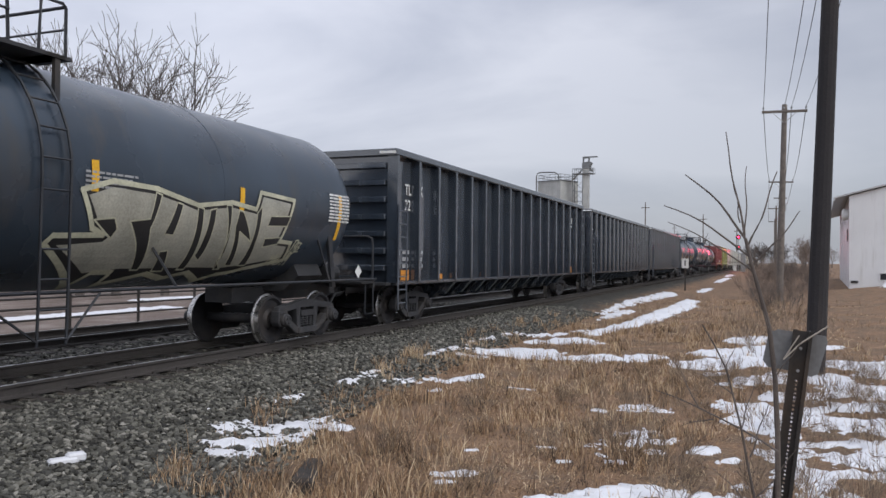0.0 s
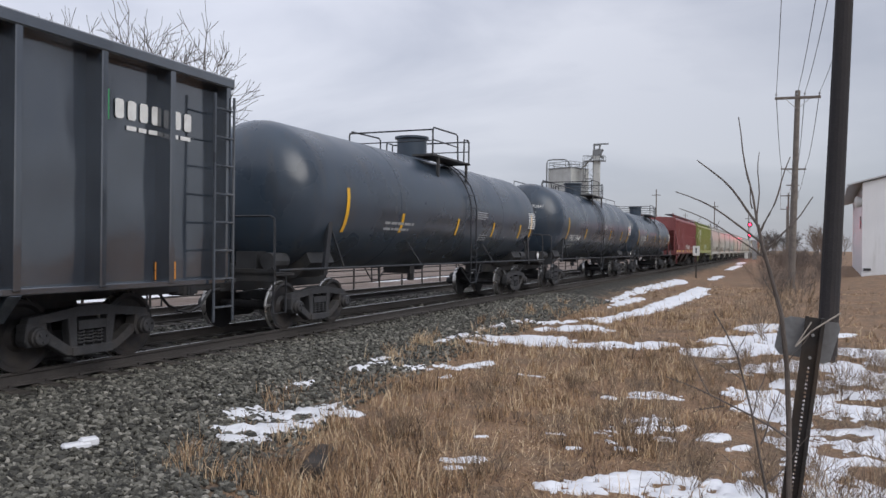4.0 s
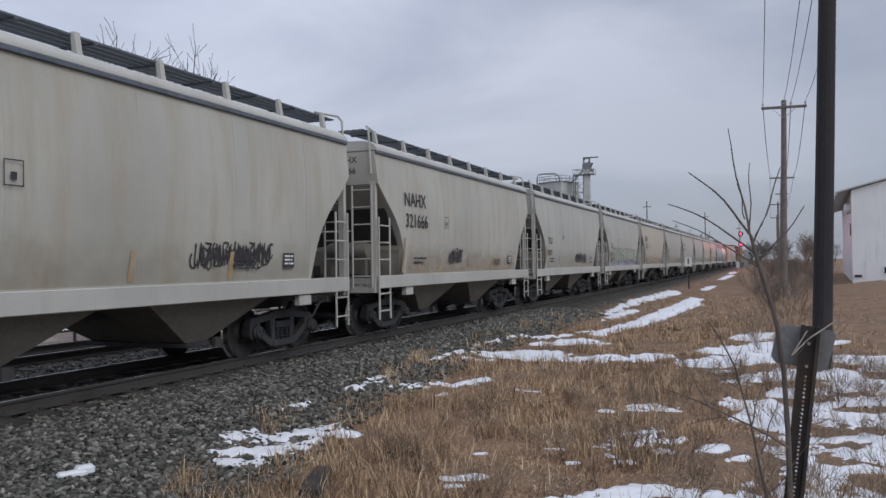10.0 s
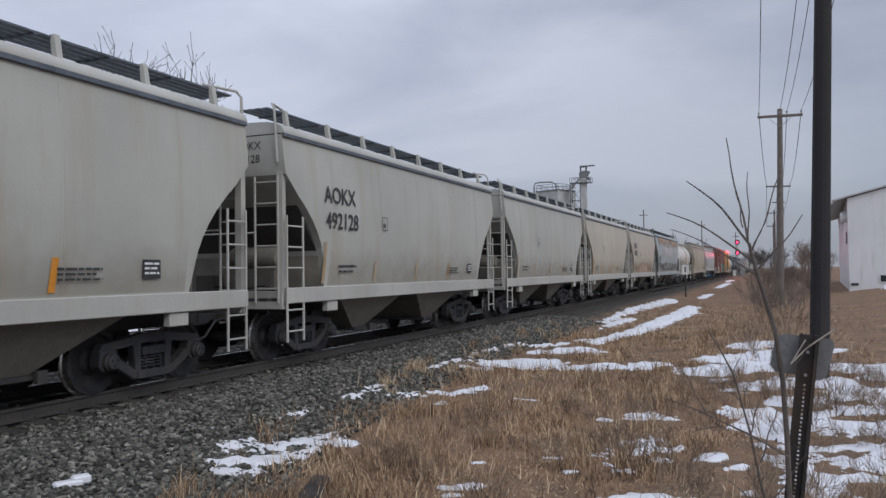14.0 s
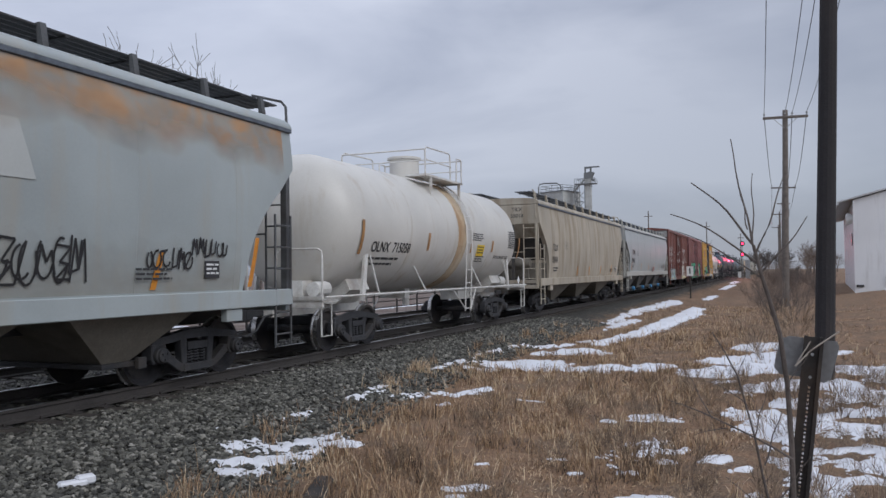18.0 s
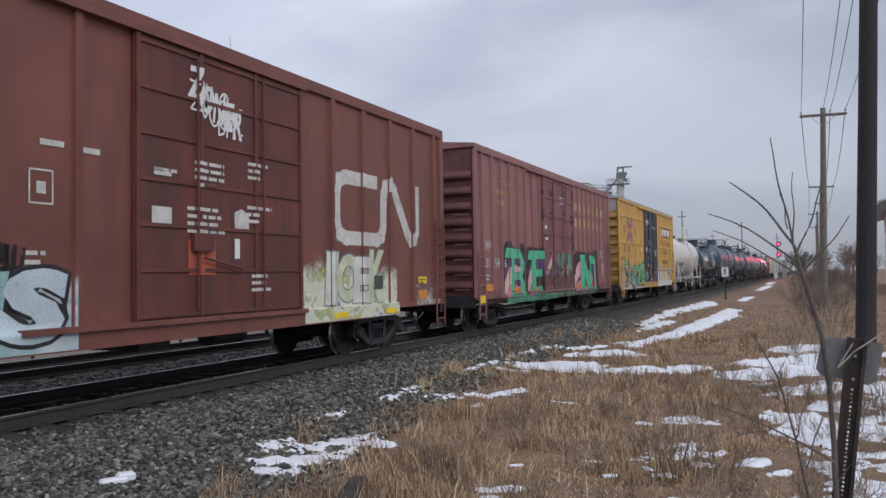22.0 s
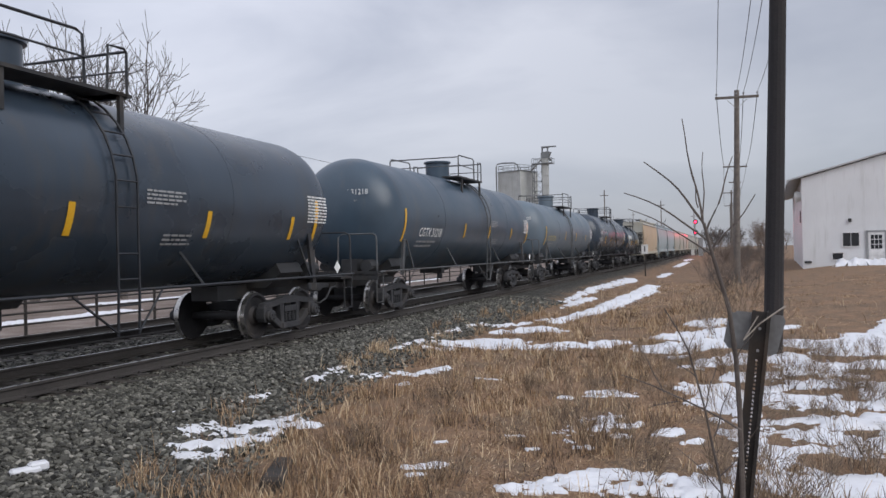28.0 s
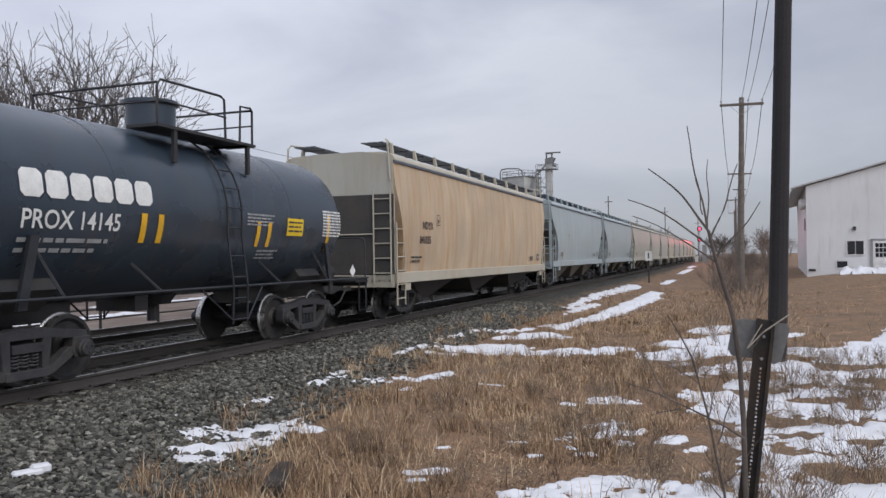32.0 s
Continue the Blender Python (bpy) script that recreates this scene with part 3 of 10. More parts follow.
def snow_patch(runs, seed, thick=0.035, worn=0.55):
    """Half-melted snow: uneven, ragged at its rim and worn through in places."""
    pad = 0.35
    box = (min(min(r[0] - r[2], r[3] - r[5]) for r in runs) - pad, max(max(r[0] + r[2], r[3] + r[5]) for r in runs) + pad, min(min(r[1] - r[2], r[4] - r[5]) for r in runs) - pad, max(max(r[1] + r[2], r[4] + r[5]) for r in runs) + pad)
    SNOWS.append((box, runs, seed, worn))
    cell = 0.026 if box[2] < 9 else (0.04 if box[2] < 14 else (0.07 if box[2] < 26 else 0.14))
    nx, ny = int((box[1] - box[0]) / cell) + 1, int((box[3] - box[2]) / (cell * 1.4)) + 1
    hgt = {}
    for i in range(nx + 1):
        for j in range(ny + 1):
            x, y = box[0] + i * cell, box[2] + j * cell * 1.4
            hgt[i, j] = (x, y, snow_field(x, y, runs, seed, worn))
    verts, index, faces = [], {}, []
    for (i, j), (x, y, f) in hgt.items():
        quad = [(i, j), (i + 1, j), (i + 1, j + 1), (i, j + 1)]
        if not all(q in hgt for q in quad) or sum(hgt[q][2] > 0 for q in quad) < 2:
            continue
        ids = []
        for q in quad:
            if q not in index:
                qx, qy, qf = hgt[q]
                rim = max(0.0, min(1.0, qf * 1.4)) ** 0.7
                index[q] = len(verts)
                verts.append((qx, qy, ground_z(qx, qy) + (-0.014 if qf <= 0 else 0.010 + thick * rim * (0.75 + 0.7 * noise.noise((qx * 2.5, qy * 2.0, 1)) + 0.25 * noise.noise((qx * 9, qy * 7, 2))))))
            ids.append(index[q])
        faces.append(ids)
    if not faces:
        return
    me = bpy.data.meshes.new("snow_patch")
    me.from_pydata(verts, [], faces)
    me.shade_smooth()
    me.materials.append(SNOW)
    tagged(new("snow_patch", me), "half-melted patch of old snow on grass and gravel", "snow", group="melting snow", kind="stuff")


# on the gravel and along its edge
snow_patch(((-5.71, 7.66, 0.22, -5.05, 8.55, 0.34), (-4.86, 8.48, 0.17, -4.75, 8.48, 0.17), (-5.47, 7.14, 0.15, -4.95, 7.87, 0.22), (-5.25, 6.85, 0.13, -4.96, 6.99, 0.15), (-5.06, 7.35, 0.16, -4.85, 7.76, 0.18)), 1.0, 0.05, 0.15)
snow_patch(((-6.04, 9.11, 0.07, -5.99, 9.83, 0.10), (-6.3, 7.9, 0.05, -6.28, 8.05, 0.05)), 2.3)
snow_patch(((-6.03, 10.92, 0.12, -5.93, 11.92, 0.16), (-6.1, 11.84, 0.11, -6.03, 12.34, 0.11), (-5.66, 11.8, 0.22, -5.17, 12.7, 0.34), (-4.77, 11.84, 0.2, -4.6, 11.7, 0.2), (-4.8, 12.44, 0.2, -4.65, 13.16, 0.26)), 4.1)
snow_patch(((-6.09, 14.53, 0.12, -6.07, 18.03, 0.2), (-6.07, 18.03, 0.2, -5.9, 20.39, 0.24), (-5.93, 19.95, 0.2, -5.04, 22.01, 0.4), (-5.17, 19.4, 0.5, -4.17, 20.13, 0.7), (-5.37, 22.04, 0.24, -4.48, 23.28, 0.3)), 6.6, 0.06)
snow_patch(((-5.66, 16.41, 0.42, -4.69, 17.4, 0.75), (-4.68, 16.6, 0.55, -3.3, 16.51, 0.5), (-5.74, 15.56, 0.14, -5.2, 15.81, 0.22), (-3.26, 16.93, 0.34, -1.9, 17.6, 0.36), (-2.73, 16.58, 0.3, -2.21, 17.04, 0.3)), 8.2, 0.07)
snow_patch(((-4.3, 22.2, 0.4, -3.6, 27.0, 0.55), (-3.6, 27.0, 0.55, -3.05, 38.0, 0.75), (-3.05, 38.0, 0.7, -3.1, 44.0, 0.5)), 9.9, 0.09)
snow_patch(((-5.12, 27.5, 0.25, -4.87, 33.5, 0.4), (-5.45, 30.5, 0.25, -5.5, 38.9, 0.4), (-5.5, 39.4, 0.4, -4.9, 53.0, 0.6)), 11.3, 0.08)
for k, run in enumerate(((-3.4, 57, 0.4, -3.3, 65, 0.5), (-3.5, 86, 0.5, -3.2, 110, 0.6), (-3.6, 121, 0.5, -3.3, 140, 0.6), (-26.5, 29, 0.8, -25.5, 39, 1.0), (-22, 15, 0.6, -21.7, 25, 0.7), (-20.5, 40, 0.5, -20.3, 57, 0.6))):
    snow_patch((run,), 60.0 + 3 * k, 0.06)
# in the grass
snow_patch(((-1.98, 11.04, 0.16, -1.18, 11.4, 0.17), (-1.74, 11.49, 0.12, -1.36, 11.62, 0.13)), 13.7)
snow_patch(((-1.53, 8.87, 0.28, -1.17, 9.44, 0.34), (-1.47, 9.66, 0.2, -1.29, 9.88, 0.2), (-1.05, 8.9, 0.17, -0.42, 9.26, 0.18), (-1.43, 8.25, 0.08, -1.28, 8.38, 0.1), (-1.87, 8.09, 0.09, -1.76, 8.13, 0.09)), 15.1)
snow_patch(((-1.45, 7.0, 0.14, -0.83, 7.42, 0.17), (-0.82, 7.25, 0.2, -0.11, 7.5, 0.2), (-0.26, 7.69, 0.16, -0.11, 7.94, 0.16), (-1.2, 6.75, 0.2, 0.1, 7.0, 0.24)), 17.9, 0.045)
snow_patch(((-2.22, 8.65, 0.1, -2.1, 8.7, 0.1),), 19.2, 0.02)
snow_patch(((-2.77, 7.15, 0.1, -2.58, 7.26, 0.1), (-2.73, 6.9, 0.06, -2.58, 6.95, 0.06)), 21.5, 0.02)
snow_patch(((-3.7, 12.4, 0.06, -3.2, 12.3, 0.05), (-2.9, 8.1, 0.06, -2.8, 8.15, 0.06)), 22.4, 0.02)
snow_patch(((-0.95, 16.75, 0.8, 0.23, 17.88, 0.95), (-0.25, 21.68, 0.6, 0.31, 23.46, 0.7), (-0.7, 18.9, 0.8, 0.51, 20.23, 0.95), (-0.78, 15.51, 0.2, -0.48, 15.61, 0.2), (-0.27, 14.44, 0.45, 0.48, 15.53, 0.5)), 23.8, 0.06)
snow_patch(((-0.08, 12.09, 0.6, 0.48, 11.42, 0.55), (-0.14, 11.01, 0.33, 0.31, 10.44, 0.3), (0.65, 12.11, 0.24, 1.33, 12.57, 0.27), (0.75, 11.51, 0.36, 1.42, 11.54, 0.38), (0.39, 12.99, 0.36, 0.74, 13.65, 0.4)), 25.2, 0.05)
snow_patch(((0.47, 8.8, 0.34, 0.67, 7.4, 0.3), (0.38, 9.27, 0.34, 0.49, 8.36, 0.3), (0.66, 10.08, 0.28, 1.25, 10.19, 0.3), (0.91, 11.0, 0.22, 1.37, 11.15, 0.24)), 27.6, 0.05)
snow_patch(((1.23, 15.76, 0.6, 1.79, 14.0, 0.5), (1.57, 17.52, 0.42, 2.27, 17.74, 0.44), (0.91, 13.71, 0.36, 1.63, 14.54, 0.42), (1.16, 12.99, 0.32, 1.63, 12.81, 0.33), (-0.01, 10.0, 0.16, 0.29, 9.95, 0.16)), 29.0, 0.05)
snow_patch(((-0.34, 8.81, 0.12, -0.12, 8.96, 0.12), (1.05, 9.51, 0.18, 1.23, 9.7, 0.2), (0.72, 8.24, 0.16, 0.96, 7.91, 0.15)), 31.3)
snow_patch(((1.7, 9.2, 0.4, 2.6, 10.4, 0.5), (1.5, 7.6, 0.4, 2.2, 8.4, 0.4), (2.2, 12.0, 0.5, 3.4, 13.6, 0.7), (2.6, 17.0, 0.8, 3.6, 19.6, 1.0), (3.3, 11.2, 0.5, 4.2, 12.0, 0.6)), 33.7, 0.05)
snow_patch(((4.3, 20.5, 1.0, 5.4, 23.6, 1.1), (0.9, 20.6, 0.5, 1.8, 22.0, 0.5)), 35.1, 0.06)
snow_patch(((-1.7, 6.72, 0.2, -0.75, 7.2, 0.3), (-0.8, 7.1, 0.3, 0.1, 7.2, 0.34), (0.45, 7.5, 0.4, 1.5, 7.5, 0.5), (0.5, 8.7, 0.34, 1.4, 8.9, 0.42)), 41.0, 0.05, 0.45)
snow_patch(((0.5, 9.6, 0.3, 1.2, 9.4, 0.36), (1.3, 9.9, 0.36, 2.0, 10.4, 0.4), (0.5, 11.2, 0.34, 1.2, 11.6, 0.36), (1.5, 11.0, 0.3, 2.2, 11.4, 0.36), (-0.1, 11.7, 0.3, 0.3, 10.9, 0.3)), 43.0, 0.05, 0.5)
snow_patch(((1.3, 14.6, 0.4, 2.7, 15.0, 0.5), (1.6, 18.3, 0.5, 3.3, 18.2, 0.6), (2.0, 16.4, 0.4, 3.2, 16.6, 0.45), (1.5, 13.2, 0.3, 2.4, 13.0, 0.34)), 45.0, 0.05, 0.5)
# a last block of ploughed ice on the gravel
ICE = shape("ice_lump", lambda bm: (quad_box(bm, -0.16, 0.10, -0.06, 0.05, 0.0, 0.07), quad_box(bm, 0.0, 0.17, -0.045, 0.065, 0.012, 0.10)), bevel=0.02)
thing("ice_lump", "lump of grey ice lying on the ballast", "snow", pose(-5.9, 5.5, ground_z(-5.9, 5.5), 0, 0, 62), mesh=ICE, material=SNOW)


# an old sleeper half sunk in the grass at the edge of the gravel
OLD_TIE = mat("rotten_grey_timber", (0.035, 0.029, 0.025), 0.95, 0.0, 0.45, 5.0, 0.8, 22, dirt=(0.09, 0.066, 0.048), dirt_amount=0.45)
thing("old_sleeper", "rotten dark timber sleeper lying in the dry grass", "sleeper", pose(-3.95, 6.55, ground_z(-3.95, 6.55) + 0.03, 2, 6, 115), mesh=shape("old_sleeper", lambda bm: quad_box(bm, -0.62, 0.62, -0.10, 0.10, -0.12, 0.07), bevel=0.035), material=OLD_TIE)
# ---- railway cars: x across (the near side looks to +x), y along (the leading end at -y), z from the rail tops ----
def wheelset_mesh():
    bm = bmesh.new()
    for s in (-1, 1):
        prof = [(0.66, 0.10), (0.668, 0.33), (0.672, 0.40), (0.675, 0.485), (0.70, 0.487), (0.715, 0.462), (0.81, 0.455), (0.815, 0.40), (0.77, 0.36), (0.745, 0.20), (0.80, 0.15), (0.80, 0.09)]
        lathe(bm, [(s * a, r) for a, r in prof], "x", 28)
    lathe(bm, [(-1.05, 0.075), (-0.66, 0.09), (0.66, 0.09), (1.05, 0.075)], "x", 12)
    bmesh.ops.recalc_face_normals(bm, faces=bm.faces)
    for f in bm.faces:
        c = f.calc_center_median()
        r = math.hypot(c.y, c.z)
        f.material_index = 1 if r > 0.445 and abs(c.x) > 0.6 else 0
    me = finish(bm, "wheelset", 35)
    me.materials.append(WHEEL)
    me.materials.append(TREAD)
    return me


WHEELSET = wheelset_mesh()


def frame_build(bm):
    x0, x1 = -0.075, 0.075
    prism(bm, [(-1.02, 0.60), (-0.98, 0.70), (-0.60, 0.74), (-0.2, 0.80), (0.2, 0.80), (0.60, 0.74), (0.98, 0.70), (1.02, 0.60), (0.62, 0.62), (0.3, 0.66), (-0.3, 0.66), (-0.62, 0.62)], x0, x1)
    for s in (-1, 1):
        prism(bm, [(s * 0.74, 0.62), (s * 1.03, 0.62), (s * 1.05, 0.40), (s * 1.0, 0.33), (s * 0.78, 0.33), (s * 0.72, 0.42)], x0 - 0.02, x1 + 0.015)
        prism(bm, [(s * 0.80, 0.50), (s * 0.74, 0.36), (s * 0.40, 0.16), (s * 0.30, 0.16), (s * 0.30, 0.27), (s * 0.42, 0.30), (s * 0.66, 0.48)], x0, x1)
        prism(bm, [(s * 0.24, 0.25), (s * 0.35, 0.25), (s * 0.40, 0.67), (s * 0.25, 0.67)], x0, x1 - 0.01)
    prism(bm, [(-0.34, 0.15), (0.34, 0.15), (0.34, 0.27), (-0.34, 0.27)], x0 - 0.02, x1 + 0.02)


SIDE_FRAME = shape("side_frame", frame_build, bevel=0.012)


def spring_build(bm):
    for y in (-0.15, 0.0, 0.15):
        pts = [(0.055 * math.cos(a), y + 0.055 * math.sin(a), 0.27 + 0.22 * k / 40) for k in range(41) for a in (2 * math.pi * 5 * k / 40,)]
        tube(bm, pts, 0.015, 5)
    quad_box(bm, -0.07, 0.07, -0.23, 0.23, 0.485, 0.60)


SPRINGS = shape("spring_nest", spring_build)


def bearing_build(bm):
    lathe(bm, [(-0.08, 0.125), (0.06, 0.125), (0.075, 0.11), (0.11, 0.105), (0.12, 0.09)], "x", 14)
    for k in range(3):
        a = 2 * math.pi * k / 3 + 0.5
        lathe(bm, [(0.115, 0.02), (0.14, 0.02)], "x", 6, (0, 0.055 * math.cos(a), 0.055 * math.sin(a)))


BEARING = shape("bearing", bearing_build, 30)
BOLSTER = shape("truck", lambda bm: (prism(bm, [(-1.0, 0.5), (1.0, 0.5), (1.0, 0.6), (0.5, 0.70), (-0.5, 0.70), (-1.0, 0.6)], -0.19, 0.19, "y"), lathe(bm, [(0.69, 0.2), (0.78, 0.2)], "z", 16),
                                       quad_box(bm, -0.62, 0.62, -0.50, -0.42, 0.36, 0.50), quad_box(bm, -0.62, 0.62, 0.42, 0.50, 0.36, 0.50)), bevel=0.01)
COUPLER = shape("coupler", lambda bm: (quad_box(bm, -0.09, 0.09, -0.75, 0.55, 0.80, 0.96), quad_box(bm, -0.16, 0.16, -0.86, -0.62, 0.74, 1.02), prism(bm, [(-0.17, -0.95), (0.05, -0.98), (0.17, -0.84), (0.16, -0.7), (-0.17, -0.7)], 0.76, 1.0, "z")), bevel=0.015)
HOSE = shape("air_hose", lambda bm: tube(bm, [(0.28, 0.2, 0.85), (0.28, -0.25, 0.80), (0.27, -0.5, 0.55), (0.22, -0.75, 0.45), (0.16, -0.95, 0.5)], 0.025, 6))
WHEELS, CARS = [], []


def add_truck(car, y, frame_mat=STEEL_DARK):
    t = part("truck", BOLSTER, BLACK, car, "cast steel four-wheel truck", pose(0, y, 0))
    for s in (-1, 1):
        part("side_frame", SIDE_FRAME, frame_mat, t, at=pose(s * 0.98, 0, 0))
        part("spring_nest", SPRINGS, STEEL_DARK, t, at=pose(s * 0.98, 0, 0))
        for e in (-1, 1):
            part("bearing", BEARING, frame_mat, t, at=pose(s * 1.07, e * 0.889, 0.457, 0, 0, 0 if s > 0 else 180))
    for e in (-1, 1):
        w = part("wheelset", WHEELSET, None, t)
        w.matrix_parent_inverse = pose(0, e * 0.889, 0.457)
        WHEELS.append(w)
    return t


def add_ends(car, half, reach):
    for e in (-1, 1):
        turn = pose(0, e * half, 0, 0, 0, 0 if e < 0 else 180)
        part("coupler", COUPLER, STEEL_DARK, car, at=turn @ Matrix.Diagonal((1, reach / 0.9, 1, 1)))
        part("air_hose", HOSE, BLACK, car, at=turn)


def ladder_build(bm, x, y0, y1, z0, z1, rungs, r=0.018, stand=0.0):
    for y in (y0, y1):
        tube(bm, [(x, y, z0), (x, y, z1)] if not stand else [(x - stand, y, z0), (x, y, z0 + 0.06), (x, y, z1 - 0.06), (x - stand, y, z1)], r * 1.3, 5)
    for k in range(rungs):
        z = z0 + (z1 - z0) * (k + 0.5) / rungs
        tube(bm, [(x, y0, z), (x, y1, z)], r, 5)


def start_car(name, label, category, front, rear):
    car = thing(name, label, category, group="cars of the freight train")
    CARS.append((car, (front + rear) / 2))
    return car, (rear - front) / 2


def note(parent, where, widths, h, gap, material, seed=0):
    decal("stencil_note", flat_rects(bars(widths, h, gap, seed)), material, parent, where)


def letter_blocks(count, w, h, gap, slant, skip=()):
    """A trade name as a row of plain solid blocks of the size of its letters."""
    out = []
    u = 0.0
    c = min(w, h) * 0.18
    for k in range(count):
        if k not in skip:
            out.append([(u + x + slant * v, v) for x, v in ((c, 0), (w - c, 0), (w, c), (w, h - c), (w - c, h), (c, h), (0, h - c), (0, c))])
        u += w + gap
    return flat_poly(out)


def scribble(car, where, width, height, material, seed, r=0.016):
    """A loose sprayed line."""
    rnd = random.Random(seed)
    bm = bmesh.new()
    u, k = 0.0, 0
    prev = None
    while u < width:
        w = height * rnd.uniform(0.28, 0.5)
        kind = rnd.random()
        lo, hi = height * rnd.uniform(0.0, 0.18), height * rnd.uniform(0.75, 1.0)
        if kind < 0.3:
            a0, turns = rnd.uniform(0.6, 2.2), rnd.uniform(0.6, 0.95)
            pts = [(u + w * (0.5 + 0.5 * math.cos(a0 + 6.28 * turns * i / 9)), (lo + hi) / 2 + (hi - lo) / 2 * math.sin(a0 + 6.28 * turns * i / 9)) for i in range(10)]
        elif kind < 0.6:
            pts = [(u, lo), (u + w * 0.2, hi), (u + w * 0.5, lo + (hi - lo) * rnd.uniform(0.1, 0.5)), (u + w * 0.75, hi * rnd.uniform(0.8, 1.0)), (u + w, lo)]
        elif kind < 0.8:
            pts = [(u + w * 0.1, hi), (u, lo), (u + w * 0.8, lo + (hi - lo) * 0.1), (u + w, hi * 0.9)]
        else:
            pts = [(u, hi), (u + w, hi * 0.95), (u + w * 0.3, (lo + hi) / 2), (u + w * 0.9, (lo + hi) / 2.2), (u + w * 0.1, lo), (u + w * 1.1, lo)]
        if prev:
            pts.insert(0, prev)
        for (ax, ay), (bx, by) in zip(pts, pts[1:]):
            dx, dy = bx - ax, by - ay
            d = math.hypot(dx, dy) or 1
            nx, ny = -dy / d * r, dx / d * r
            f = bm.faces.new([bm.verts.new((x, y, 0)) for x, y in ((ax - nx, ay - ny), (bx - nx, by - ny), (bx + nx, by + ny), (ax + nx, ay + ny))])
            f.normal_update()
            if f.normal.z < 0:
                f.normal_flip()
        prev = pts[-1] if rnd.random() < 0.35 else None
        u += w * rnd.uniform(0.95, 1.3)
    decal("sprayed_scrawl", bm, material, car, where)


def ribbon(points, w, closed=True):
    """A sprayed line of even width through the points."""
    out = []
    for (ax, ay), (bx, by) in zip(points, points[1:] + (points[:1] if closed else [])):
        d = math.hypot(bx - ax, by - ay) or 1
        tx, ty = (bx - ax) / d * w * 0.4, (by - ay) / d * w * 0.4
        nx, ny = -(by - ay) / d * w / 2, (bx - ax) / d * w / 2
        out.append([(ax - tx - nx, ay - ty - ny), (bx + tx - nx, by + ty - ny), (bx + tx + nx, by + ty + ny), (ax - tx + nx, ay - ty + ny)])
    return out


class Shifted:
    """Another surface whose origin is moved along it."""
    def __init__(self, where, u, v):
        self.where, self.u, self.v = where, u, v
        self.curved, self.relief = where.curved, where.relief
        if where.relief:
            self.cuts_u, self.cuts_v = [c - u for c in where.cuts_u], [c - v for c in where.cuts_v]

    def __call__(self, u, v):
        return self.where(u + self.u, v + self.v)


def rib_note(rib, u, v, lift=0.006):
    return Shifted(rib.at(lift), u, v)


def scribble_at(car, where, u, v, width, height, material, seed, r):
    scribble(car, Shifted(where, u, v), width, height, material, seed, r)


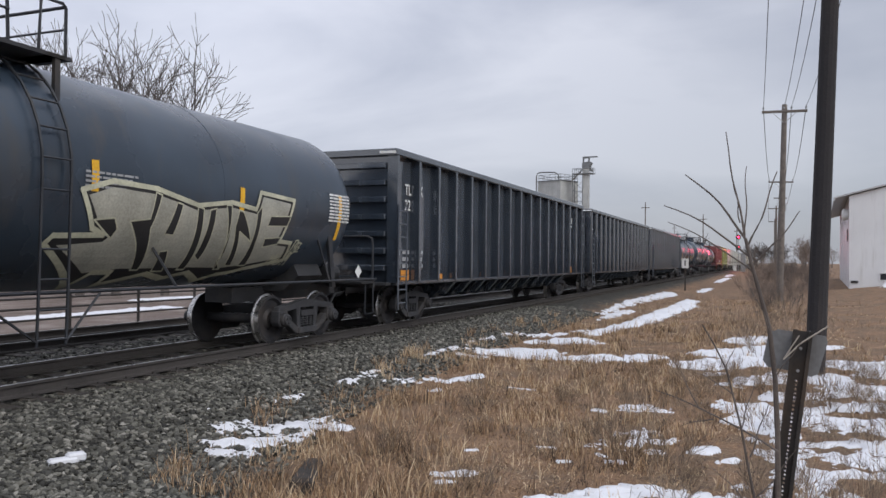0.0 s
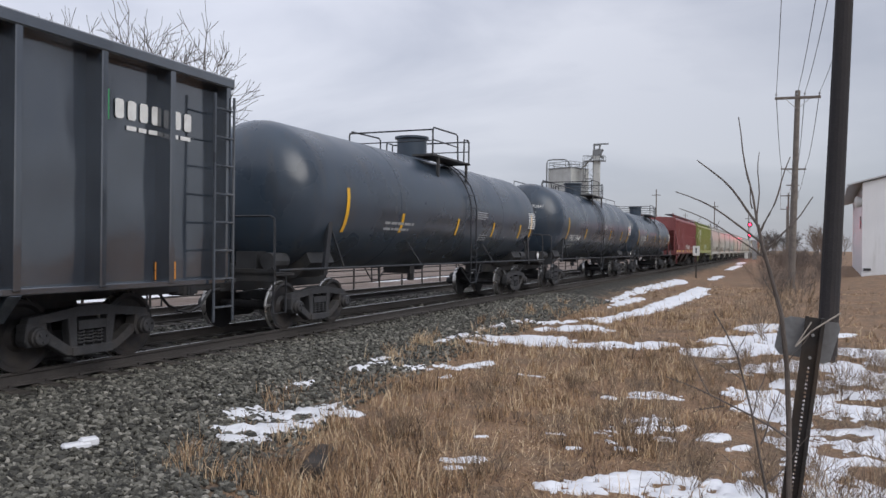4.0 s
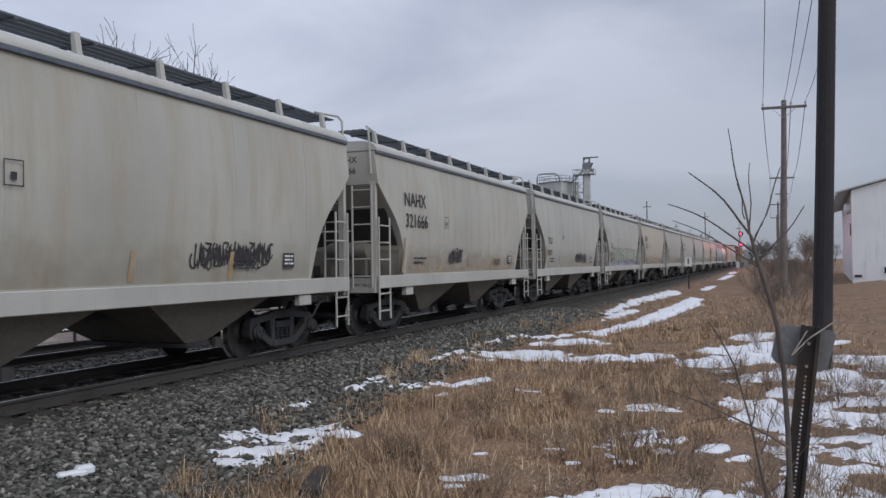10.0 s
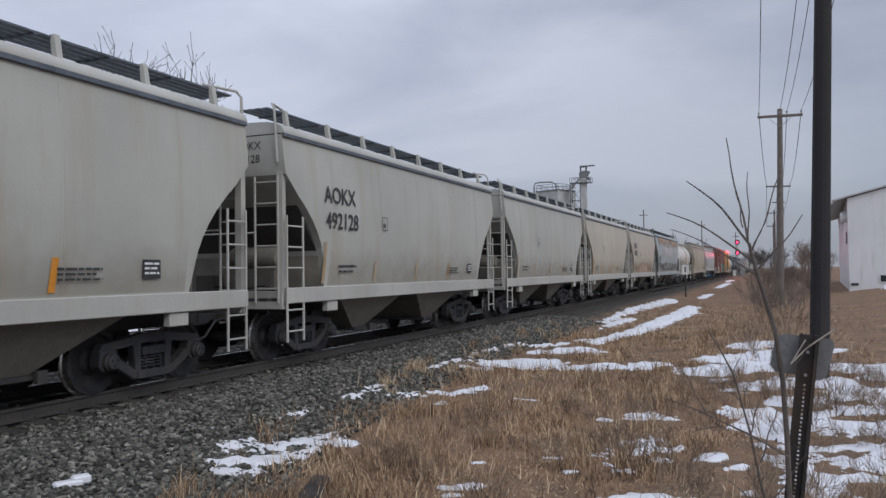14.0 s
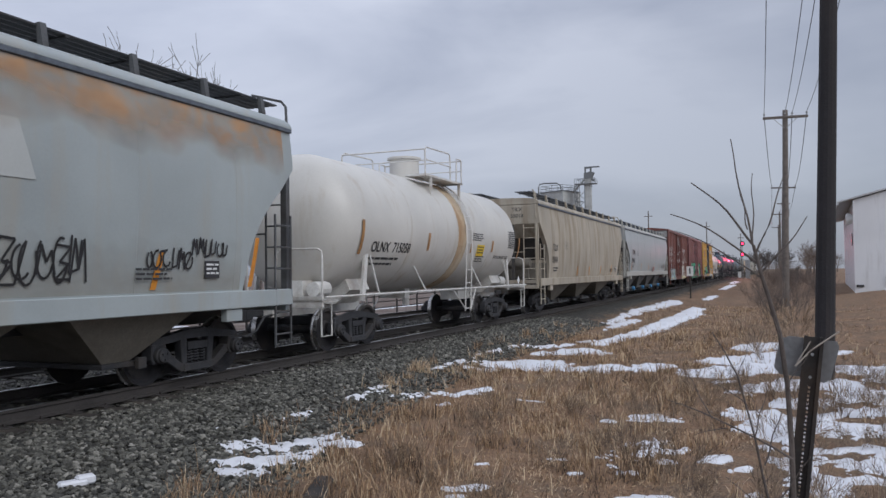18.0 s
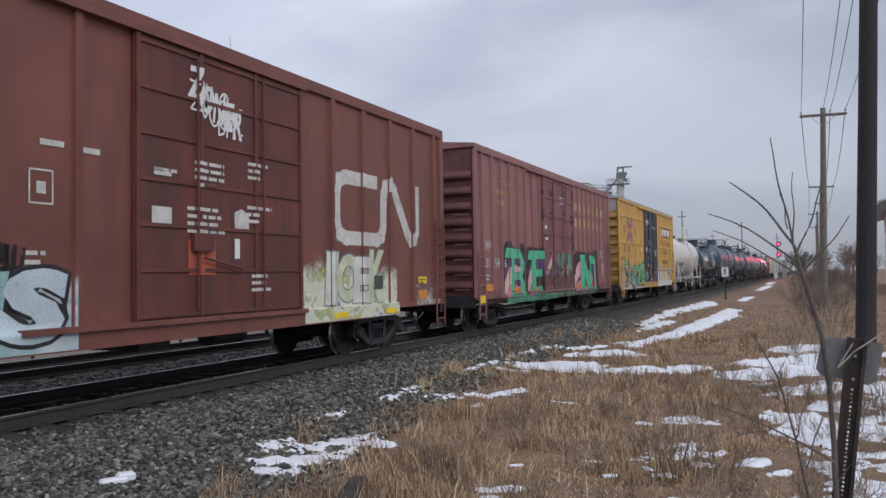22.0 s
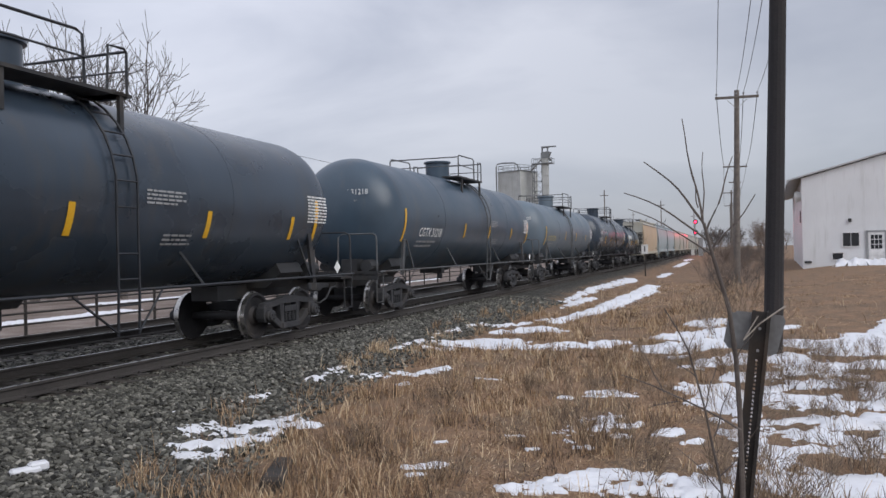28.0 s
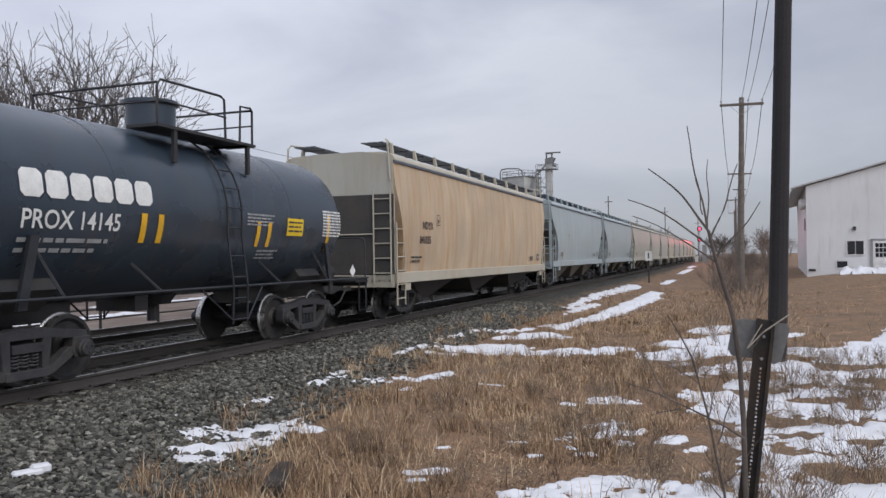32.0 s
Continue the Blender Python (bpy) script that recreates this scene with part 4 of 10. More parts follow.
# ---- tank cars ----
def tank_car(front, rear, R, zc, paint, label, trim, rail_mat, marks=(), strips=YELLOW, end_text="", strip_at=(), panel=None, dome="drum", belt=None, ladder_mat=None, head=0.62, cage=0.82, rail_high=False, ladder_y=0.62, panel_y=None, panel_z=None, top_y=0.0, seed=1):
    car, half = start_car("tank_car", label, "tank car", front, rear)
    sh = half - 0.6
    key = f"{sh:.2f}_{R}_{zc}"

    def shell(bm):
        prof = []
        d = R * head
        for k in range(9):
            a = math.pi / 2 * k / 8
            prof.append((-sh + d - d * math.cos(a), max(0.02, R * math.sin(a))))
        prof += [(-sh + d + 0.35, R), (-0.02, R), (0.02, R), (sh - d - 0.35, R)] + [(-a, r) for a, r in prof[::-1]]
        lathe(bm, prof, "y", 56, (0, 0, zc))
    part("tank", shape("tank|" + key, shell, 40), paint, car)
    for y in (-sh * 0.46, sh * 0.46):
        part("weld_seam", shape(f"weld_seam|{key}_{y:.1f}", lambda bm: lathe(bm, [(y - 0.02, R - 0.01), (y - 0.012, R + 0.005), (y + 0.012, R + 0.005), (y + 0.02, R - 0.01)], "y", 56, (0, 0, zc))), paint, car)
    if belt:
        part("strap", shape("strap|" + key, lambda bm: lathe(bm, [(0.18, R - 0.02), (0.19, R + 0.008), (0.80, R + 0.008), (0.81, R - 0.02)], "y", 56, (0, 0, zc))), belt, car, "stained band round the tank at the ladder")
    # stub sills and end decks
    for e in (-1, 1):
        part("stub_sill", shape(f"stub_sill|{key}{e}", lambda bm: (quad_box(bm, -0.3, 0.3, min(e * half, e * (half - 3.6)), max(e * half, e * (half - 3.6)), 0.78, 1.06),
             prism(bm, [(-1.1, 1.28), (-0.75, 0.98), (0.75, 0.98), (1.1, 1.28), (0.9, zc - R * 0.62), (-0.9, zc - R * 0.62)], e * (half - 2.15) - 0.45, e * (half - 2.15) + 0.45, "y"))), trim, car)
        part("end_platform", shape(f"end_platform|{half:.2f}{e}", lambda bm: (quad_box(bm, -1.45, 1.45, min(e * half, e * (half - 0.62)), max(e * half, e * (half - 0.62)), 1.08, 1.13),
             quad_box(bm, -1.45, 1.45, min(e * half, e * (half - 0.06)), max(e * half, e * (half - 0.06)), 0.98, 1.2))), trim, car)
        for s in (-1, 1):
            part("end_handrail", shape(f"end_handrail|{half:.2f}{e}{s}", lambda bm: tube(bm, [(s * 1.42, e * (half - 0.05), 1.12), (s * 1.42, e * (half - 0.05), 1.95), (s * 1.40, e * (half - 0.06), 2.08), (s * 1.30, e * (half - 0.08), 2.13), (s * 0.45, e * (half - 0.08), 2.13), (s * 0.35, e * (half - 0.06), 2.05), (s * 0.34, e * (half - 0.05), 1.12)], 0.022, 6)), rail_mat, car)
            part("stirrup", shape(f"stirrup|{half:.2f}{e}{s}", lambda bm: tube(bm, [(s * 1.42, e * (half - 0.02), 1.1), (s * 1.42, e * (half - 0.02), 0.42), (s * 1.42, e * (half - 0.40), 0.42), (s * 1.42, e * (half - 0.40), 1.1)], 0.02, 5)), rail_mat, car)
        part("brake_gear", shape(f"brake_gear|{half:.2f}{e}", lambda bm: (lathe(bm, [(e * (half - 1.2), 0.16), (e * (half - 0.7), 0.16)], "y", 12, (0.8, 0, 1.32)), quad_box(bm, 0.1, 0.55, e * (half - 0.9) - 0.2, e * (half - 0.9) + 0.2, 1.13, 1.5))), trim, car)
    # running rail with its stays
    def stays(bm):
        z = 1.16
        for s in (-1, 1):
            tube(bm, [(s * 1.50, -half + 0.05, z + 0.02), (s * 1.50, half - 0.05, z + 0.02)], 0.026, 6)
            for y in (-half + 2.2, -sh * 0.33, sh * 0.33, half - 2.2):
                a = -0.62 if abs(y) < sh * 0.5 else -0.45
                tube(bm, [(s * 1.50, y + 0.12, z), (s * R * math.cos(a) * 0.99, y - 0.12, zc + R * math.sin(a))], 0.024, 5)
    part("side_handrail", shape("side_handrail|" + key, stays), rail_mat, car)
    for e in (-1, 1):
        for s in (-1, 1):
            part("bolster_stay", shape(f"bolster_stay|{key}{e}{s}", lambda bm: prism(bm, [(e * (half - 1.75) - 0.07, 1.05), (e * (half - 1.75) + 0.07, 1.05), (e * (half - 1.95) + 0.07, zc - R * 0.32), (e * (half - 1.95) - 0.07, zc - R * 0.32)], s * 1.38 - 0.03, s * 1.38 + 0.03)), rail_mat, car)
    # ladders to the top on both sides
    def lad(bm):
        for s in (-1, 1):
            for y in (ladder_y, ladder_y + 0.42):
                a0, a1 = -0.25, 1.25
                tube(bm, [(s * 1.56, y, 0.55), (s * 1.58, y, 1.2), (s * (R + 0.07), y, zc - 0.35)] + [(s * (R + 0.08) * math.cos(a0 + (a1 - a0) * k / 8), y, zc + (R + 0.08) * math.sin(a0 + (a1 - a0) * k / 8)) for k in range(1, 9)], 0.02, 5)
            for k in range(10):
                if k < 4:
                    p = (1.57 + (R + 0.07 - 1.57) * max(0, k - 1.5) / 3, 0.62 + 0.36 * k)
                else:
                    a = a0 + (a1 - a0) * (k - 3.6) / 6.4
                    p = ((R + 0.08) * math.cos(a), zc + (R + 0.08) * math.sin(a))
                tube(bm, [(s * p[0], ladder_y, p[1]), (s * p[0], ladder_y + 0.42, p[1])], 0.015, 5)
            tube(bm, [(s * 1.57, ladder_y, 0.6), (s * 1.5, ladder_y - 0.75, 1.15)], 0.018, 5)
            tube(bm, [(s * 1.57, ladder_y + 0.42, 0.6), (s * 1.5, ladder_y + 1.0, 1.15)], 0.018, 5)
    part("ladder", shape(f"ladder|{key}{ladder_y}", lad), ladder_mat or rail_mat, car)
    # top works
    top = zc + R
    part("top_platform", shape(f"top_platform|{key}", lambda bm: ([quad_box(bm, s * 0.95 - 0.3, s * 0.95 + 0.3, -1.35, 1.35, top - 0.10, top - 0.05) for s in (-1, 1)], quad_box(bm, -1.25, 1.25, 0.95, 1.25, top - 0.10, top - 0.05),
         [quad_box(bm, s * 1.2 - 0.03, s * 1.2 + 0.03, y - 0.04, y + 0.04, top - 0.62, top - 0.08) for s in (-1, 1) for y in (-0.9, 1.15)])), trim, car, at=pose(0, top_y, 0))

    def cage_rail(bm):
        h = top - 0.05
        for s in (-1, 1):
            tube(bm, [(s * 1.24, -1.35, h), (s * 1.24, -1.35, h + 0.72 * cage), (s * 1.22, -1.25, h + 0.86 * cage), (s * 1.22, 0.30, h + 0.9 * cage), (s * 1.22, 0.42, h + 0.84 * cage), (s * 1.22, 0.45, h)], 0.022, 6)
            tube(bm, [(s * 1.24, 1.25, h), (s * 1.24, 1.25, h + 0.75 * cage), (s * 1.24, 1.2, h + 0.82 * cage), (s * 1.24, 0.88, h + 0.8 * cage), (s * 1.24, 0.85, h)], 0.022, 6)
            tube(bm, [(s * 1.24, -1.35, h + 0.45 * cage), (s * 1.24, 0.44, h + 0.45 * cage)], 0.018, 5)
        for y in (-1.35, 1.25):
            tube(bm, [(-1.24, y, h + 0.78 * cage), (1.24, y, h + 0.78 * cage)], 0.022, 6)
            tube(bm, [(-1.24, y, h + 0.42 * cage), (1.24, y, h + 0.42 * cage)], 0.016, 5)
    part("platform_railing", shape(f"platform_railing|{key}_{cage}", cage_rail), rail_mat, car, at=pose(0, top_y, 0))
    if dome == "drum":
        part("manway_dome", shape(f"manway_dome|{key}", lambda bm: (lathe(bm, [(top - 0.25, 0.42), (top + 0.52, 0.42), (top + 0.54, 0.48), (top + 0.60, 0.48), (top + 0.62, 0.3)], "z", 20, (0, 0, 0)), lathe(bm, [(top - 0.2, 0.12), (top + 0.2, 0.12)], "z", 10, (0.1, 0.75, 0))), 40), paint, car, at=pose(0, top_y, 0))
    else:
        part("valve_cover", shape(f"valve_cover|{key}", lambda bm: lathe(bm, [(top - 0.2, 0.5), (top + 0.12, 0.5), (top + 0.14, 0.46)], "z", 18), 40), BLACK, car)
        for vx, vy, vr, vh in ((0, 0.1, 0.24, 0.42), (0.2, -0.35, 0.14, 0.3), (-0.1, 0.35, 0.12, 0.5), (0.1, 0.85, 0.16, 0.2), (0.25, -0.05, 0.1, 0.36)):
            part("valve", shape(f"valve|{key}{vr}", lambda bm: lathe(bm, [(top - 0.1, vr), (top + vh - 0.08, vr), (top + vh - 0.06, vr * 1.2), (top + vh, vr * 1.2)], "z", 12), 40), BLACK, car, at=pose(vx, vy, 0))
    part("outlet", shape(f"outlet|{key}", lambda bm: (lathe(bm, [(zc - R - 0.12, 0.3), (zc - R + 0.1, 0.45)], "z", 14), lathe(bm, [(zc - R - 0.42, 0.1), (zc - R - 0.1, 0.1)], "z", 10), quad_box(bm, -0.4, 0.4, -0.9, -0.6, zc - R - 0.2, zc - R + 0.08))), trim, car)
    if rail_high:
        part("top_handrail", shape(f"top_handrail|{key}", lambda bm: [(tube(bm, [(s * 0.62, -sh + 0.9, top - 0.16), (s * 0.62, -sh + 0.95, top + 0.12), (s * 0.62, sh - 0.95, top + 0.12), (s * 0.62, sh - 0.9, top - 0.16)], 0.02, 5), [tube(bm, [(s * 0.62, y, top - 0.16), (s * 0.62, y, top + 0.12)], 0.016, 5) for y in (-sh * 0.6, -sh * 0.3, sh * 0.3, sh * 0.6)]) for s in (-1, 1)]), rail_mat, car)
    for e in (-1, 1):
        add_truck(car, e * (half - 2.15))
    add_ends(car, half, 0.85)
    # reflective strips and writing on the near flank
    for y, z, h in strip_at:
        decal("reflective_strip", flat_rects([(0, 0.12, 0, h)]), strips, car, OnTank(R, zc, y, z))
    for text, y, z, size, m in marks:
        decal("car_lettering", letters(text, size, 0.012), m, car, OnTank(R, zc, y, z), stretch=(0.92, 1))
    dark = paint.name.startswith("white")
    ink = DARK_DECAL if dark else GREY_DECAL
    if True:
        first = marks[0][1] if marks else -sh * 0.55
        low = marks[0][2] if marks else zc - 0.3
        note(car, OnTank(R, zc, first, low - 0.12), (1.5, 1.3), 0.06, 0.08, ink, seed)
        note(car, OnTank(R, zc, ladder_y + 0.7, zc + 0.05), (0.9, 0.8, 0.9, 0.7), 0.03, 0.03, ink, seed + 1)
        note(car, OnTank(R, zc, ladder_y + 1.2, zc - 0.6), (0.7, 0.6, 0.7), 0.035, 0.04, ink, seed + 2)
        end = sh - R * head
        decal("data_panel", flat_rects(bars([0.80] * 9, 0.034, 0.030, seed + 3)), DARK_DECAL if dark else WHITE_DECAL, car, OnTank(R, zc, end - 0.62, zc + 0.24))
    if panel:
        py = panel_y if panel_y is not None else end - 1.35
        decal("notice_panel", flat_rects([(0, 0.62, 0, 0.34)]), panel, car, OnTank(R, zc, py, panel_z or zc - 0.33))
        note(car, OnTank(R, zc, py + 0.05, (panel_z or zc - 0.33) + 0.28, 0.016), (0.52, 0.46, 0.52), 0.035, 0.05, DARK_DECAL, seed + 4)
    # diamond placard in its holder at the end of the flank
    decal("placard", flat_poly([[(0, 0.15), (0.15, 0), (0.30, 0.15), (0.15, 0.30)]]), WHITE_DECAL, car, OnSide(1.46, half - 0.95, 1.2, 0.0))
    if end_text:
        decal("end_lettering", letters(end_text, 0.2, 0.01), WHITE_DECAL if not dark else DARK_DECAL, car, OnEnd(-0.2, -sh + 0.13, zc + 0.50, 0.02))
        note(car, OnEnd(-0.2, -sh + 0.10, zc + 0.36, 0.02), (0.8, 0.6), 0.04, 0.05, ink, seed + 5)
    return car, sh


# ---- covered hopper cars ----
def hopper_car(front, rear, bays, paint, label, under, eave=4.12, sill=1.22, ribs=0, curved=True, board=GRATE, rail_mat=None, slope_mat=None, marks=(), end_text="", strips=ORANGE, strip_y=(), ink=DARK_DECAL, bulge=0.10, sill_mat=None, post_mat=None, hood=0.50, seed=1, stencil=True, cut=1.4, end_mat=None, roof_mat=None):
    car, half = start_car("hopper_car", label, "hopper car", front, rear)
    rail_mat = rail_mat or paint
    slope_mat = slope_mat or under
    sill_mat = sill_mat or paint
    W = 1.56
    key = f"{half:.2f}_{bays}_{eave}_{sill}_{ribs}_{curved}_{cut}"
    base = sill + 0.12

    def outline():
        if curved:
            side = [(half - cut, base)]
            for k in range(1, 8):
                a = k / 8
                side.append((half - cut + 0.06 + (cut - 0.12) * a ** 2.1, base + (eave - 0.85 - base) * (0.1 + 0.9 * a)))
            side += [(half - 0.02, eave - 0.72)]
        else:
            side = [(half - cut - 0.35, base), (half - 0.02, eave - 0.85)]
        return side

    def shell(bm):
        side = outline() + [(half, eave - 0.6), (half, eave)]
        right = side
        left = [(-y, z) for y, z in side[::-1]]
        loop = right + left
        secs = []
        nx = 8
        for k in range(nx + 1):
            x = -W + 2 * W * k / nx
            secs.append(x)
        def bow(z):
            t = max(0, min(1, (z - base) / (eave - base)))
            return bulge * 4 * t * (1 - t) if curved else 0.0
        vr = [bm.verts.new((W + bow(z), y, z)) for y, z in loop]
        vl = [bm.verts.new((-W - bow(z), y, z)) for y, z in loop]
        n = len(loop)
        # near and far sheets as strips between the two ends
        m = n // 2
        for V, flip in ((vr, False), (vl, True)):
            for k in range(m - 1):
                q = (V[k], V[k + 1], V[n - 2 - k], V[n - 1 - k])
                bm.faces.new(q[::-1] if flip else q)
        for k in range(n):
            j = (k + 1) % n
            if k == m - 1:
                continue
            bm.faces.new((vr[j], vr[k], vl[k], vl[j]))
    part("body", shape("body|" + key, shell, 32), paint, car)
    def roof_build(bm):
        rise = [(W + 0.05, eave + 0.02), (W + 0.05, eave + 0.05), (W, eave + 0.13), (W * 0.93, eave + 0.20), (W * 0.80, eave + 0.24), (W * 0.45, eave + 0.26), (0.30, eave + 0.27)]
        prism(bm, rise + [(-x, z) for x, z in rise[::-1]], -half, half, "y")
    part("roof", shape("roof|" + key, roof_build, 35), roof_mat or rail_mat, car)
    # top chord; on curved cars a dark strip that paints the shadow gap below the roof
    part("eave_rail", shape(f"eave_rail|{key}", lambda bm: [quad_box(bm, s * (W + 0.035) - 0.035, s * (W + 0.035) + 0.02, -half, half, eave - 0.05, eave + 0.018) for s in (-1, 1)], bevel=0.008), GRATE if curved else rail_mat, car)
    for s in (-1, 1):
        part("side_sill", shape(f"side_sill|{key}{s}", lambda bm: quad_box(bm, s * 1.60 - 0.05, s * 1.60 + 0.05, -half + 0.05, half - 0.05, sill - 0.12, sill + 0.16), bevel=0.012), sill_mat, car)
        if ribs:
            for k in range(ribs):
                y = -half + 0.1 + (2 * half - 0.2) * k / (ribs - 1)
                low = base
                off = half - abs(y)
                if off < cut + 0.35:
                    low = base + (eave - 0.85 - base) * max(0, 1 - off / (cut + 0.35))
                if eave - low > 0.3:
                    part("side_post", shape(f"side_post|{low:.2f}_{eave}", lambda bm: prism(bm, [(-0.055, low), (0.055, low), (0.055, eave), (-0.055, eave)], 0, 0.075), bevel=0.01), post_mat or paint, car, at=pose(W - 0.005 if s > 0 else -W - 0.07, y, 0))
    if curved:
        # vertical welds that follow the bowed sheet
        n_weld = 5 if bays < 3 else 7
        for k in range(n_weld):
            y = (-half + cut + 0.25) + (2 * half - 2 * cut - 0.5) * k / (n_weld - 1)
            def weld(bm):
                zs = [base + (eave - 0.1 - base) * j / 10 for j in range(11)]
                for z0, z1 in zip(zs, zs[1:]):
                    a, b = W + bow_at(z0, base, eave, bulge), W + bow_at(z1, base, eave, bulge)
                    v = [bm.verts.new(q) for q in ((a + 0.001, y - 0.02, z0), (a + 0.006, y, z0), (a + 0.001, y + 0.02, z0), (b + 0.001, y - 0.02, z1), (b + 0.006, y, z1), (b + 0.001, y + 0.02, z1))]
                    bm.faces.new((v[0], v[1], v[4], v[3]))
                    bm.faces.new((v[1], v[2], v[5], v[4]))
            part("weld_seam", shape(f"weld_seam|{key}{k}", weld), paint, car)
    # slope sheets under the ends, their paint darkened for the shade there; end frames, posts
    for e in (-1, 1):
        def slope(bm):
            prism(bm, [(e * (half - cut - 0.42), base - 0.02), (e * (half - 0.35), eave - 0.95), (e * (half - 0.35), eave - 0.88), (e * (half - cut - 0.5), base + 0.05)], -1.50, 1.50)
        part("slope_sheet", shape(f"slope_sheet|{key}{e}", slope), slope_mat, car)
        if curved and cut > 1:
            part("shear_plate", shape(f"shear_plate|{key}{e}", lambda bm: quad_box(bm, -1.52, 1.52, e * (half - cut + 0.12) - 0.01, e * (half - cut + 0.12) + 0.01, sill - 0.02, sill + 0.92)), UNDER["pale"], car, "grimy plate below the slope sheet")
        part("end_deck", shape(f"end_deck|{key}{e}", lambda bm: quad_box(bm, -1.5, 1.5, min(e * half, e * (half - 1.6)), max(e * half, e * (half - 1.6)), sill - 0.08, sill - 0.02)), slope_mat, car)
        part("draft_sill", shape(f"draft_sill|{key}{e}", lambda bm: quad_box(bm, -0.32, 0.32, min(e * half, e * (half - 3.2)), max(e * half, e * (half - 3.2)), 0.80, sill - 0.085)), slope_mat, car)
        if end_mat:
            part("end_sheet", shape(f"end_sheet|{key}{e}", lambda bm: prism(bm, [(-W, eave - 0.85), (W, eave - 0.85), (W, eave + 0.05), (W * 0.8, eave + 0.18), (W * 0.45, eave + 0.27), (-W * 0.45, eave + 0.27), (-W * 0.8, eave + 0.18), (-W, eave + 0.05)], e * (half + 0.006) - 0.006, e * (half + 0.006) + 0.006, "y")), end_mat, car)
            # flush dark panel that stands in for the shaded opening below the end sheet
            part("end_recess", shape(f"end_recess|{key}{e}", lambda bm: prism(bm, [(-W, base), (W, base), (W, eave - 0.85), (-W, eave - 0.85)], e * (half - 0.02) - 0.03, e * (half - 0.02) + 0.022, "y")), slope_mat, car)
        part("end_sill", shape(f"end_sill|{key}{e}", lambda bm: quad_box(bm, -1.55, 1.55, min(e * half, e * (half - 0.12)), max(e * half, e * (half - 0.12)), sill - 0.22, sill + 0.10), bevel=0.01), sill_mat, car)
        for s in (-1, 1):
            part("corner_post", shape(f"corner_post|{key}{e}{s}", lambda bm: quad_box(bm, s * 1.5 - 0.06, s * 1.5 + 0.06, e * (half - 0.06) - 0.05, e * (half - 0.06) + 0.05, sill, eave - 0.6)), rail_mat, car)
            part("centre_post", shape(f"centre_post|{key}{e}{s}", lambda bm: quad_box(bm, s * 0.55 - 0.05, s * 0.55 + 0.05, e * (half - 0.1) - 0.05, e * (half - 0.1) + 0.05, sill, eave - 0.7)), slope_mat, car)
        if curved and e < 0:
            part("air_reservoir", shape(f"air_reservoir|{key}", lambda bm: (lathe(bm, [(-0.55, 0.05), (-0.52, 0.17), (-0.45, 0.2), (0.45, 0.2), (0.52, 0.17), (0.55, 0.05)], "x", 16, (0.55, -half + 0.62, sill + 0.72)), quad_box(bm, 0.1, 0.2, -half + 0.56, -half + 0.68, sill - 0.02, sill + 0.56), quad_box(bm, 0.9, 1.0, -half + 0.56, -half + 0.68, sill - 0.02, sill + 0.56)), 40), UNDER["pale"], car, "grimy air reservoir on the end deck")
            part("brake_valve", shape(f"brake_valve|{key}", lambda bm: (quad_box(bm, -0.75, -0.3, -half + 0.4, -half + 0.75, sill - 0.02, sill + 0.4), tube(bm, [(-0.3, -half + 0.5, sill + 0.2), (0.2, -half + 0.45, sill + 0.12), (0.9, -half + 0.4, sill + 0.2), (1.3, -half + 0.3, sill + 0.05)], 0.025, 5))), slope_mat, car)
        def ladders(bm):
            for s in (-1, 1):
                ladder_build(bm, s * 1.63, e * (half - 0.06) - 0.03, e * (half - 0.56), 0.42, sill + 1.45, 6, 0.017)
                for x in (s * 1.50, s * 1.02):
                    tube(bm, [(x, e * (half + 0.05), sill - 0.1), (x, e * (half + 0.05), eave - 0.75)], 0.022, 5)
                for k in range(6):
                    z = sill + 0.15 + 0.38 * k
                    tube(bm, [(s * 1.50, e * (half + 0.05), z), (s * 1.02, e * (half + 0.05), z)], 0.016, 5)
            tube(bm, [(-1.0, e * (half + 0.04), sill + 1.15), (1.0, e * (half + 0.04), sill + 1.15)], 0.018, 5)
        part("end_ladder", shape(f"end_ladder|{key}{e}", ladders), rail_mat, car)
        for s in (-1, 1):
            part("roof_grab_rail", shape(f"roof_grab_rail|{key}{e}{s}", lambda bm: tube(bm, [(s * 1.5, e * (half + 0.05), eave - 0.5), (s * 1.45, e * (half + 0.06), eave + hood - 0.05), (s * 1.38, e * (half + 0.02), eave + hood + 0.05), (s * 1.2, e * (half - 0.6), eave + hood + 0.05)], 0.024, 6)), rail_mat, car)
    # running boards on brackets, hatch trough
    for s in (-1, 1):
        part("running_board", shape(f"running_board|{key}{s}{hood}", lambda bm: ([quad_box(bm, s * c - 0.062, s * c + 0.062, -half - 0.02, half + 0.02, eave + hood - 0.025, eave + hood) for c in (0.74, 0.90, 1.06, 1.22)], [quad_box(bm, s * 0.98 - 0.31, s * 0.98 + 0.31, y - 0.03, y + 0.03, eave + hood - 0.05, eave + hood - 0.026) for y in [-half + 0.6 + 1.2 * i for i in range(int((2 * half - 0.8) / 1.2) + 1)]])), board, car, "dark steel grating walkway on the roof")
        n_posts = 3 + int(half)
        for k in range(n_posts):
            y = -half + 0.5 + (2 * half - 1.0) * k / (n_posts - 1)
            part("board_post", shape(f"board_post|{s}{eave}{hood}", lambda bm: prism(bm, [(s * 1.40, eave + 0.12), (s * 1.33, eave + hood + 0.02), (s * 1.26, eave + hood + 0.02), (s * 1.30, eave + 0.16)], -0.045, 0.045, "y")), rail_mat, car, at=pose(0, y, 0))
